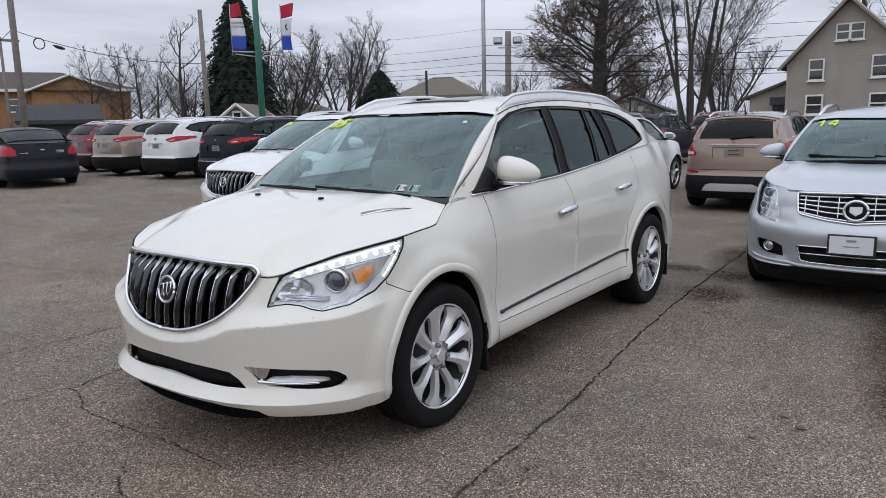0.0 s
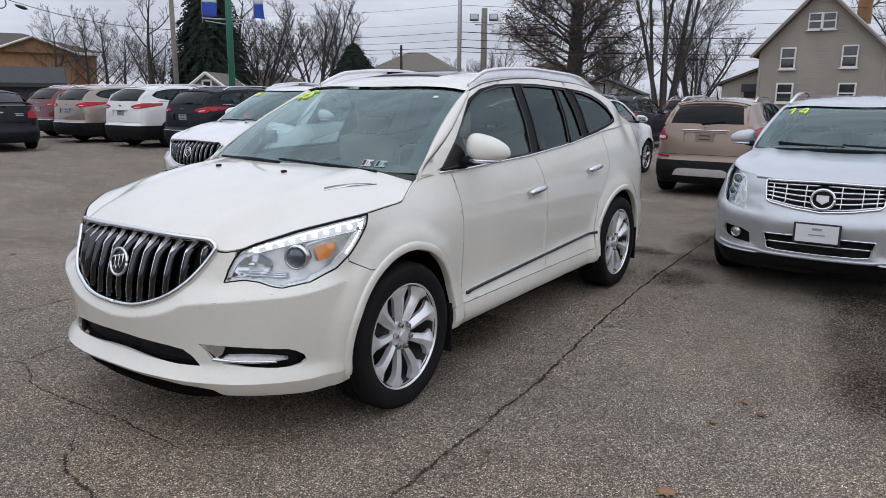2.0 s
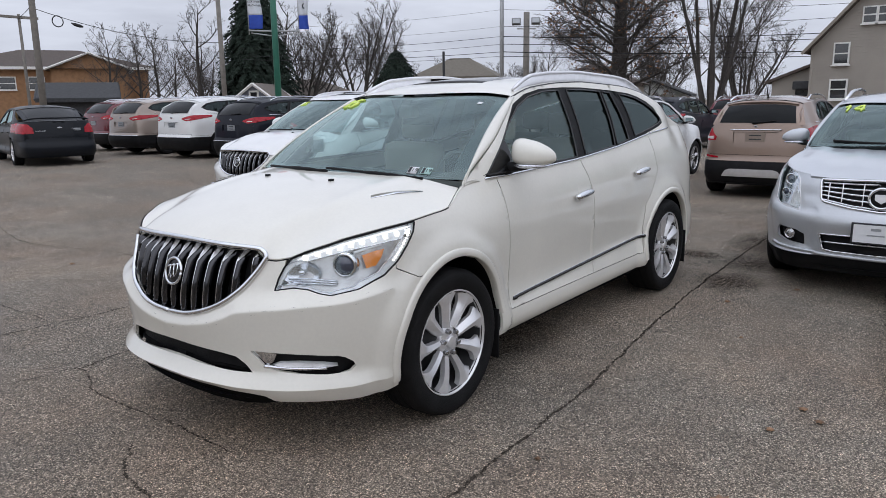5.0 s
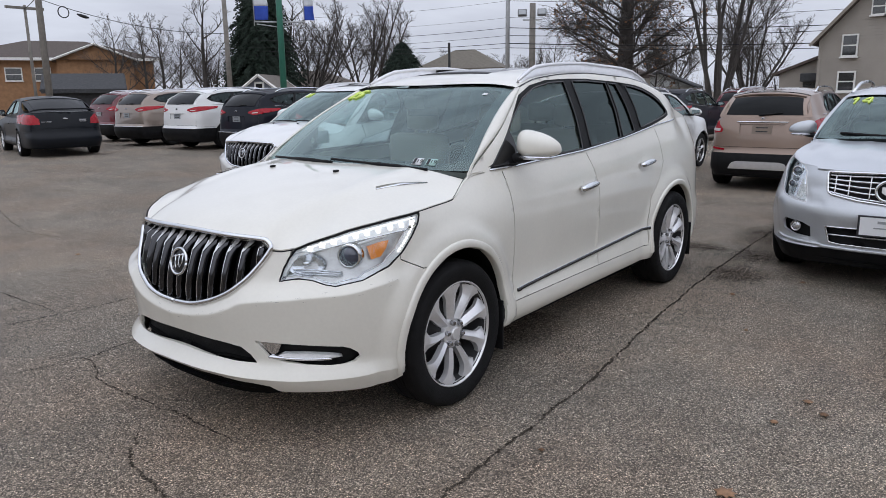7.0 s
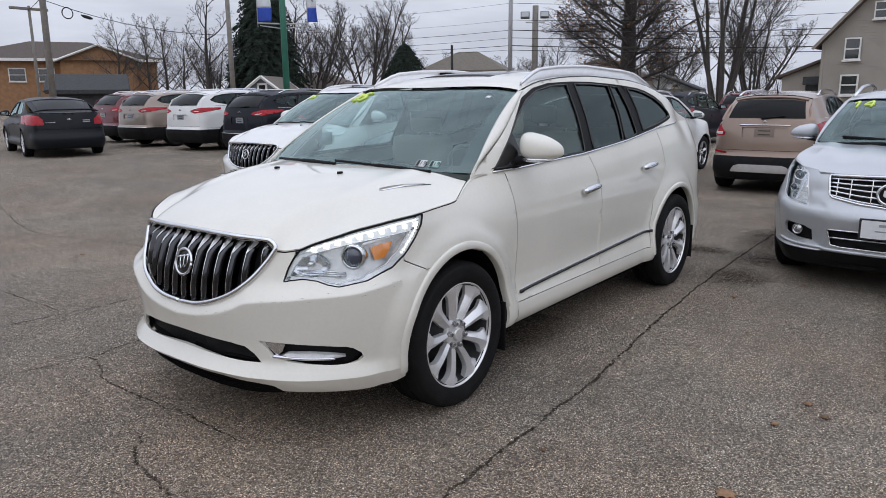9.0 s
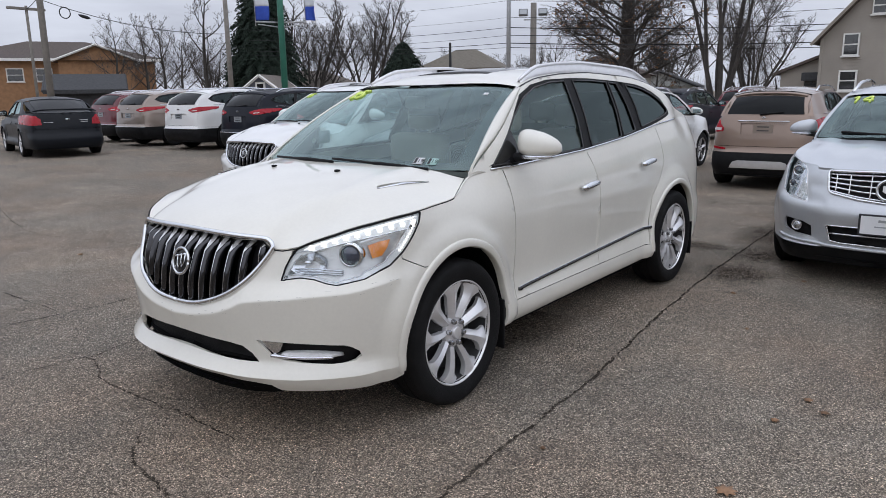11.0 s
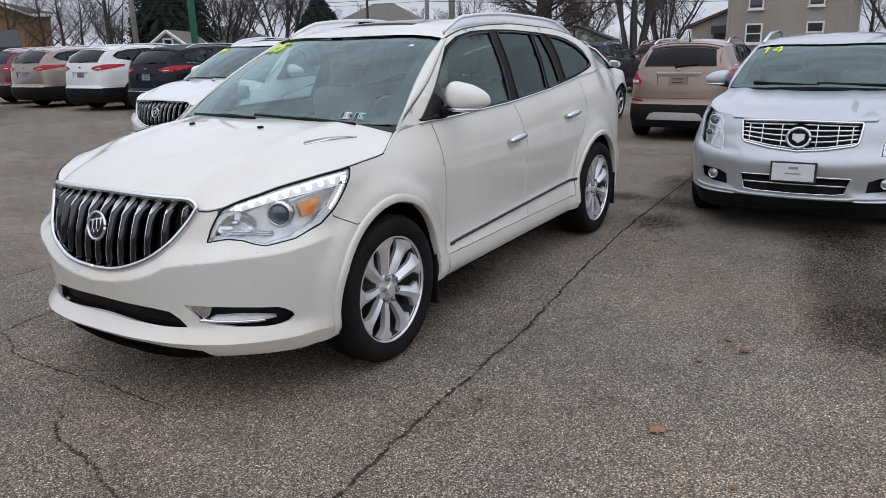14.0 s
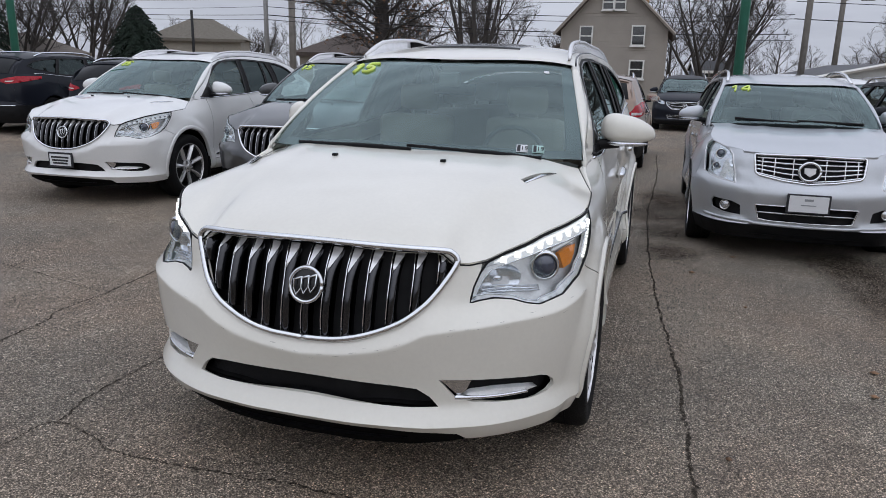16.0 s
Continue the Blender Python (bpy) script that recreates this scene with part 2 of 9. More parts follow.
def sheet(name, mapping, outline, mat, parent=None, label="", holes=(), step=0.04, offset=0.0, lip=0.018, lines=(), flip=False):
    """A curved panel: fills a flat outline (less its holes), lays it on the surface that mapping(a, b) gives, and turns
    its edges inwards by lip. lines: creases that the mesh follows."""
    rings = [split_edges(outline, step)] + [split_edges(h, step) for h in holes]
    pts, edges = [], []
    for r in rings:
        s = len(pts)
        pts += r
        edges += [(s + i, s + (i + 1) % len(r)) for i in range(len(r))]
    for c in lines:
        c = np.array([(x, y) for q, r in zip(c[:-1], c[1:]) for x, y in [(q[0] + (r[0] - q[0]) * t, q[1] + (r[1] - q[1]) * t) for t in np.linspace(0, 1, max(2, int(math.hypot(r[0] - q[0], r[1] - q[1]) / step) + 1))[:-1]]] + [c[-1]])
        ok = inside(rings[0], c[:, 0], c[:, 1])
        for h in rings[1:]:
            ok &= ~inside(h, c[:, 0], c[:, 1])
        for i, (x, y) in enumerate(c):
            if ok[i]:
                pts.append((float(x), float(y)))
                if i and ok[i - 1]:
                    edges.append((len(pts) - 2, len(pts) - 1))
    o = np.array(rings[0])
    a0, b0, a1, b1 = o[:, 0].min(), o[:, 1].min(), o[:, 0].max(), o[:, 1].max()
    ga, gb = np.meshgrid(np.arange(a0 + step / 2, a1, step), np.arange(b0 + step / 2, b1, step))
    ga, gb = ga.ravel(), gb.ravel()
    keep = inside(rings[0], ga, gb) if len(ga) else np.zeros(0, bool)
    for h in rings[1:]:
        if len(ga):
            keep &= ~inside(h, ga, gb)
    ring_pts = np.array(pts)
    ga, gb = ga[keep], gb[keep]
    if len(ga):
        d2 = np.full(len(ga), 9.0)
        for chunk in np.array_split(ring_pts, max(1, len(ring_pts) // 200)):
            d2 = np.minimum(d2, ((ga[:, None] - chunk[None, :, 0]) ** 2 + (gb[:, None] - chunk[None, :, 1]) ** 2).min(1))
        far = d2 > (step * 0.42) ** 2
        ga, gb = ga[far], gb[far]
    pts = pts + list(zip(ga.tolist(), gb.tolist()))
    got = delaunay_2d_cdt([Vector(p) for p in pts], edges, [], 0, 1e-6)
    v2 = np.array([tuple(v) for v in got[0]])
    f = np.array([q for q in got[2] if len(q) == 3])
    c = v2[f].mean(1)
    ok = inside(rings[0], c[:, 0], c[:, 1])
    for h in rings[1:]:
        ok &= ~inside(h, c[:, 0], c[:, 1])
    f = f[ok]
    if len(lines):
        # slivers beside the creases would catch the light
        t = v2[f]
        e1, e2, e3 = t[:, 1] - t[:, 0], t[:, 2] - t[:, 0], t[:, 2] - t[:, 1]
        high = np.abs(e1[:, 0] * e2[:, 1] - e1[:, 1] * e2[:, 0]) / np.maximum.reduce([np.hypot(*q.T) for q in (e1, e2, e3)])
        f = f[high > 0.0011]
    A, B = v2[:, 0], v2[:, 1]
    P = mapping(A, B)
    h = 0.004
    n = np.cross(mapping(A + h, B) - mapping(A - h, B), mapping(A, B + h) - mapping(A, B - h))
    n /= np.linalg.norm(n, axis=1)[:, None] + 1e-12
    if flip:
        n = -n
    P = P + n * offset
    e = {}
    for t in f:
        for i in range(3):
            k = (int(t[i]), int(t[(i + 1) % 3]))
            if (k[1], k[0]) in e:
                del e[(k[1], k[0])]
            else:
                e[k] = 1
    verts = [tuple(p) for p in P]
    tri = f if not flip else f[:, ::-1]
    faces = [tuple(int(i) for i in t) for t in tri]
    if lip:
        rim, inner = {}, {}
        border = {(round(x, 5), round(y, 5)) for r in rings for x, y in r}
        edge_of = [(round(float(x), 5), round(float(y), 5)) in border for x, y in v2]
        e = [k for k in e if edge_of[k[0]] and edge_of[k[1]]]
        for a, b in e:
            for i in (a, b):
                if i not in rim:
                    rim[i] = len(verts)
                    verts.append(tuple(P[i]))
                    inner[i] = len(verts)
                    verts.append(tuple(P[i] - n[i] * lip))
        for a, b in e:
            q = (rim[b], rim[a], inner[a], inner[b])
            faces.append(q if not flip else q[::-1])
    used = sorted({i for q in faces for i in q})
    at = {i: k for k, i in enumerate(used)}
    return raw(name, [verts[i] for i in used], [tuple(at[i] for i in q) for q in faces], mat, parent, label)


def grid_sheet(name, P, mat, parent=None, label="", thick=0.0):
    """A sheet from an array of points [rows, columns, 3], thickened inwards."""
    r, c, _ = P.shape
    faces = [(i * c + j, i * c + j + 1, (i + 1) * c + j + 1, (i + 1) * c + j) for i in range(r - 1) for j in range(c - 1)]
    ob = raw(name, P.reshape(-1, 3), faces, mat, parent, label)
    if thick:
        s = ob.modifiers.new("thickness", "SOLIDIFY")
        s.thickness, s.offset = thick, -1
    return ob


def ribbon(name, pts, width, thick, mat, parent=None, label=""):
    """A strip of rectangular section with softened corners along 3D points; normal faces are kept upright."""
    v, f = tube(pts, width / 2, 8)
    return raw(name, v, f, mat, parent, label)
# ---- cars: every car faces -y, with its front axle over its own origin ----
def smoothstep(a, b, v):
    t = np.clip((np.asarray(v, float) - a) / (b - a), 0, 1)
    return t * t * (3 - 2 * t)


class Shell:
    """The skin of a car: a band that runs round it (u along the plan's outline from the nose, z up), the bonnet, the
    glasshouse and the roof."""

    def __init__(self, s):
        self.s = s
        pts = np.array(spline(s["plan"], 40))
        seg = np.hypot(*np.diff(pts, axis=0).T)
        u = np.concatenate([[0], np.cumsum(seg)])
        self.U = u[-1]
        self.pu = np.linspace(0, self.U, 1500)
        self.px, self.py = np.interp(self.pu, u, pts[:, 0]), np.interp(self.pu, u, pts[:, 1])
        k = np.exp(-0.5 * (np.arange(-30, 31) / 12.0) ** 2)
        k /= k.sum()
        tx, ty = np.gradient(self.px), np.gradient(self.py)
        tx, ty = (np.convolve(np.pad(q, 30, "edge"), k, "valid") for q in (tx, ty))
        ln = np.hypot(tx, ty)
        self.nx, self.ny = ty / ln, -tx / ln
        self.nx[0] = self.nx[-1] = 0
        rd = s.get("ridge")
        self.ridge = ([self.u_at(at) for at, _ in rd], [z for _, z in rd]) if rd else None
        self.knots = []
        for at, tab in s["inset"]:
            u = self.u_at(at)
            zs = self.level(np.full(len(tab), u), np.array([z for z, _ in tab]))
            self.knots.append((u, smooth_table(list(zip(zs, [d for _, d in tab])), s.get("soft", 0.02))))
        self.hood_t = smooth_table(s["hood"], 0.05)
        self.belt_t = smooth_table(s["belt"], 0.08)
        self.roof_t = smooth_table(s["roof"], 0.12)
        self.line_t = smooth_table(s["roofline"], 0.05)
        self.top_table()

    def u_at(self, at):
        kind, v = at
        half = len(self.pu) // 2
        if kind == "x":
            return float(np.interp(v, self.px[:half], self.pu[:half]))
        if kind == "y":
            return float(np.interp(v, self.py, self.pu))
        return self.U - float(np.interp(v, self.px[::-1][:half], self.pu[:half]))

    def level(self, a, z):
        """Heights measured so that the bumper's ridge lies at 0.65 all along."""
        if not self.ridge:
            return z
        zr = np.interp(a, *self.ridge)
        low = 0.40 + (z - 0.40) * 0.25 / (zr - 0.40)
        high = 0.65 + (z - zr) * 0.22 / (0.87 - zr)
        return np.where(z <= 0.40, z, np.where(z < zr, low, np.where(z < 0.87, high, z)))

    def inset(self, a, z):
        z = self.level(a, z)
        us = [k[0] for k in self.knots]
        ds = np.stack([np.interp(z, *k[1]) for k in self.knots])
        i = np.clip(np.searchsorted(us, a) - 1, 0, len(us) - 2)
        us = np.array(us)
        t = np.clip((a - us[i]) / (us[i + 1] - us[i]), 0, 1)
        t = t * t * (3 - 2 * t)
        j = np.arange(len(a))
        return ds[i, j] * (1 - t) + ds[i + 1, j] * t

    def ring(self, u, z):
        u, z = np.asarray(u, float), np.asarray(z, float)
        a = np.abs(u)
        d = self.inset(a, z)
        x, y = np.interp(a, self.pu, self.px), np.interp(a, self.pu, self.py)
        for yc, r in self.s["arches"]:
            rad = np.hypot(y - yc, z - self.s["hub"])
            on = (x > 0.6 * self.s["half"]) * (smoothstep(0.15, 0.06, rad - r) if self.s.get("mouldings") else smoothstep(0.20, 0.0, rad - r)) * self.s.get("flare", 0.022)
            d = d - on - (0.0 if self.s.get("mouldings") else 0.009) * smoothstep(0.047, 0.037, rad - r) * (x > 0.6 * self.s["half"])
        nx, ny = np.interp(a, self.pu, self.nx), np.interp(a, self.pu, self.ny)
        x = np.maximum(x - nx * d, 0)
        return np.stack([np.where(u < 0, -x, x), y - ny * d, z], -1)

    def rear(self, w, z):
        w = np.asarray(w, float)
        P = self.ring(self.U - np.abs(w), z)
        P[..., 0] = np.where(w > 0, -P[..., 0], P[..., 0])
        return P

    def hood(self, x, y):
        s = self.s
        x, y = np.asarray(x, float), np.asarray(y, float)
        sq = x**2 / np.sqrt(1 + (x / 0.6) ** 4) if s.get("full_corner") else x**2
        bow = s["bow"] * sq * (1 - 0.8 * smoothstep(s["bow_y"][0], s["bow_y"][1], y))
        z = np.interp(y - bow, *self.hood_t) - s["crown"] * np.abs(x / 0.66) ** 3
        for cx, w, h in s.get("creases", ()):
            z = z + h * np.exp(-(((np.abs(x) - cx) / w) ** 2)) * smoothstep(-0.95, -0.3, y)
        drop = s.get("edge_drop")
        if drop:
            ax = np.abs(x)
            d, ye = np.interp(ax, drop["x"], drop["front"]), np.interp(ax, drop["x"], drop["at"])
            side = np.interp(y, *smooth_table(list(zip(drop["y"], drop["side"])), 0.04))
            z = z - d * (1 - smoothstep(0.0, 0.42, y - ye)) - side * smoothstep(0.60, 0.93, ax)
        return np.stack([x, y, z], -1)

    def top_table(self):
        y1, y2 = self.s["cowl_side"]
        z = np.full(len(self.pu), 0.9)
        for _ in range(12):
            P = self.ring(self.pu, z)
            zh = self.hood(P[:, 0], P[:, 1])[:, 2]
            zb = np.interp(P[:, 1], *self.belt_t)
            t = smoothstep(y1, y2, P[:, 1])
            z = 0.5 * z + 0.5 * (zh * (1 - t) + zb * t)
        self.zt = z
        P = self.ring(self.pu, z)
        self.side_x, self.side_y = P[:, 0], P[:, 1]

    def top(self, u):
        return np.interp(np.abs(u), self.pu, self.zt)

    def near(self, x, y, z):
        P = self.ring(self.pu, np.full(len(self.pu), z))
        return float(self.pu[np.argmin((P[:, 0] - x) ** 2 + (P[:, 1] - y) ** 2)])

    def ux(self, x, z):
        n = int(len(self.pu) * 0.3)
        P = self.ring(self.pu[:n], np.full(n, z))
        return float(np.interp(abs(x), P[:, 0], self.pu[:n])) * (1 if x >= 0 else -1)

    def wx(self, x, z):
        """Place on the tail, counted from its middle, positive to the car's right seen from behind."""
        n = int(len(self.pu) * 0.3)
        P = self.ring(self.pu[::-1][:n], np.full(n, z))
        return float(np.interp(abs(x), P[:, 0], self.U - self.pu[::-1][:n])) * (1 if x >= 0 else -1)

    def uy(self, y, z):
        P = self.ring(self.pu, np.full(len(self.pu), z))
        return float(np.interp(y, P[:, 1], self.pu))

    def glass_x(self, y, z):
        s = self.s
        o = np.argsort(self.side_y)
        base = np.interp(y, self.side_y[o], self.side_x[o])
        zb = np.interp(y, *self.belt_t)
        h = z - zb
        return base - s["lean"] * h - s["lean2"] * h**2

    def house(self, y, z):
        y, z = np.asarray(y, float), np.asarray(z, float)
        return np.stack([self.glass_x(y, z), y, z], -1)

    def house_left(self, y, z):
        P = self.house(y, z)
        P[..., 0] *= -1
        return P


def arc(yc, zc, r, a0=0, a1=360, n=40):
    return [(yc + r * math.cos(radians(a)), zc + r * math.sin(radians(a))) for a in np.linspace(a0, a1, n, endpoint=a1 - a0 < 359)]


WHEELS = {}


def wheel_parts(R, W, rim, style):
    """Meshes for one wheel, facing +x: tyre, rim, spokes, cap, nuts."""
    key = (round(R, 3), style)
    if key in WHEELS:
        return WHEELS[key]
    h = W / 2
    out = []
    tyre = [(rim - 0.01, -h * 0.8), (rim + 0.01, -h * 0.95), (R * 0.90, -h), (R * 0.965, -h * 0.9), (R, -h * 0.7), (R + 0.001, -h * 0.3), (R - 0.006, -h * 0.28), (R - 0.006, -h * 0.22), (R + 0.001, -h * 0.2),
            (R + 0.001, h * 0.2), (R - 0.006, h * 0.22), (R - 0.006, h * 0.28), (R + 0.001, h * 0.3), (R, h * 0.7), (R * 0.985, h * 0.82), (R * 0.965, h * 0.9), (R * 0.955, h * 0.95), (R * 0.93, h * 0.985), (R * 0.88, h), (rim + 0.035, h * 0.985), (rim + 0.02, h * 0.93), (rim + 0.006, h * 0.88), (rim - 0.01, h * 0.8)]
    out.append(("tyre", *lathe(tyre, 72), RUBBER))
    face = h * 0.86
    rimp = [(rim + 0.004, face), (rim + 0.005, face + 0.005), (rim, face + 0.006), (rim - 0.004, face), (rim - 0.010, face - 0.02)]
    out.append(("rim", *lathe(rimp, 72), ALLOY if style != "dark" else DARKALLOY))
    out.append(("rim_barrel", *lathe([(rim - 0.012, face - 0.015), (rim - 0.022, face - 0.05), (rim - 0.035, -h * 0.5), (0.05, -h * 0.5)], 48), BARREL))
    disc = [(rim * 0.70, 0.0), (rim * 0.74, 0.022), (rim * 0.40, 0.024), (rim * 0.38, 0.06), (0.0, 0.06)]
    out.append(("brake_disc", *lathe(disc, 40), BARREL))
    n, w0, w1 = {"ten": (9, 0.050, 0.30), "seven": (7, 0.034, 0.052), "five": (5, 0.040, 0.075), "six": (6, 0.040, 0.07), "dark": (7, 0.034, 0.052)}[style]
    spokes = []
    for k in range(n):
        t = 2 * math.pi * k / n
        c, s = math.cos(t), math.sin(t)
        verts, faces = [], []
        steps = 7 if style != "ten" else 12
        for i in range(steps):
            f = i / (steps - 1)
            r = 0.078 + (rim - 0.007 - 0.078) * f
            w = (w0 + (w1 - w0) * f ** 1.6) / 2
            if style == "ten":
                w = min(0.021 + 0.017 * f + 0.062 * max(0.0, (f - 0.64) / 0.36) ** 1.8, math.pi * r / 9 - 0.0015)
            sweep = 0.006 * math.sin(math.pi * f)
            top = face - 0.024 + 0.022 * math.sin(math.pi * (0.15 + 0.47 * f)) - 0.010 * (1 - f)
            for off, hh in ((-1.0, -0.036), (-0.95, -0.006), (-0.04, 0.005), (0.04, 0.004), (0.96, -0.024), (1.0, -0.042)):
                a = off * w + sweep
                verts.append((top + hh, r * c - a * s, r * s + a * c))
        m = 6
        for i in range(steps - 1):
            for j in range(m - 1):
                faces.append((i * m + j, i * m + j + 1, (i + 1) * m + j + 1, (i + 1) * m + j))
            faces.append((i * m + m - 1, i * m, (i + 1) * m, (i + 1) * m + m - 1))
        spokes.append(("spoke", verts, faces, ALLOY if style != "dark" else DARKALLOY))
    out += spokes
    out.append(("hub_cap", *lathe([(0.0, face - 0.006), (0.03, face - 0.007), (0.034, face - 0.012), (0.036, face - 0.022), (0.078, face - 0.030), (0.085, face - 0.045), (0.085, 0.0)], 32), ALLOY))
    nuts = 6 if style in ("ten", "six") else 5
    for k in range(nuts):
        t = 2 * math.pi * (k + 0.5) / nuts
        v, f = lathe([(0.0, face - 0.002), (0.010, face - 0.003), (0.014, face - 0.009), (0.0145, face - 0.04)], 6)
        out.append(("lug_nut", [(a, b + 0.063 * math.cos(t), c + 0.063 * math.sin(t)) for a, b, c in v], f, NUTSTEEL))
    made = []
    for name, v, f, mat in out:
        me = bpy.data.meshes.new(name)
        me.from_pydata([tuple(q) for q in v], [], [tuple(q) for q in f])
        me.materials.append(mat)
        sm = name in ("tyre", "rim", "rim_barrel", "hub_cap", "brake_disc", "spoke")
        me.polygons.foreach_set("use_smooth", [sm] * len(me.polygons))
        if name in ("rim", "hub_cap", "tyre", "spoke"):
            me.set_sharp_from_angle(angle=radians(24 if name == "spoke" else 40))
        me.update()
        made.append((name, me))
    WHEELS[key] = made
    return made


def wheel(car, side, y, s):
    made = wheel_parts(s["tyre"], s["tyre_w"], s["rim"], s["wheel"])
    x = s["half"] - 0.018 - s["tyre_w"] / 2
    top = None
    for name, me in made:
        ob = new(name, me)
        if top is None:
            top = ob
            ob.parent = car
            ob.matrix_basis = pose(side * (x + s.get("wheel_out", 0)), y, s["tyre"] - (s.get("drop", 0) if y < 1 else 0), 0, 0, 0 if side > 0 else 180) @ pose(0, 0, 0, 17 + 40 * (y > 1))
        else:
            ob.parent = top
    return top


def mirror_sheet(name, sh, outline, mat, car, label="", **kw):
    """One panel on each flank, from the same outline in (u, z)."""
    a = sheet(name, sh.ring, outline, mat, car, label, **kw)
    kw = dict(kw)
    kw["holes"] = [[(-u, z) for u, z in h] for h in kw.get("holes", ())]
    b = sheet(name, sh.ring, [(-u, z) for u, z in outline], mat, car, label, **kw)
    return a, b


def both_glass(name, sh, outline, mat, car, label="", **kw):
    a = sheet(name, sh.house, outline, mat, car, label, **kw)
    b = sheet(name, sh.house_left, outline, mat, car, label, flip=True, **kw)
    for o in (a, b):
        if mat in (PRIVACY, DOORGLASS):
            o.visible_shadow = False
    return a, b


def follow(sh, pts, offset=0.004, n=30, curve=True):
    """3D points on the band over a run of (u, z)."""
    q = np.array(spline(pts, n) if curve and len(pts) > 2 else [np.array(pts[0]) + (np.array(pts[-1]) - np.array(pts[0])) * t for t in np.linspace(0, 1, n)])
    P = sh.ring(q[:, 0], q[:, 1])
    h = 0.004
    nrm = np.cross(sh.ring(q[:, 0] + h, q[:, 1]) - sh.ring(q[:, 0] - h, q[:, 1]), sh.ring(q[:, 0], q[:, 1] + h) - sh.ring(q[:, 0], q[:, 1] - h))
    nrm /= np.linalg.norm(nrm, axis=1)[:, None]
    return P + nrm * offset


def flip_x(pts):
    return [(-p[0], p[1], p[2]) for p in pts]


def hull(pts, grow):
    """The outline round all side windows, a little larger than they are."""
    pts = sorted(set(pts))
    def chain(seq):
        out = []
        for p in seq:
            while len(out) > 1 and (out[-1][0] - out[-2][0]) * (p[1] - out[-2][1]) - (out[-1][1] - out[-2][1]) * (p[0] - out[-2][0]) <= 0:
                out.pop()
            out.append(p)
        return out[:-1]
    ring = chain(pts) + chain(pts[::-1])
    cy, cz = sum(p[0] for p in ring) / len(ring), sum(p[1] for p in ring) / len(ring)
    out = []
    for y, z in ring:
        d = math.hypot(y - cy, z - cz)
        out.append((y + (y - cy) / d * grow * 1.5, z + (1 if z > cz else -1) * grow * 0.8))
    return out


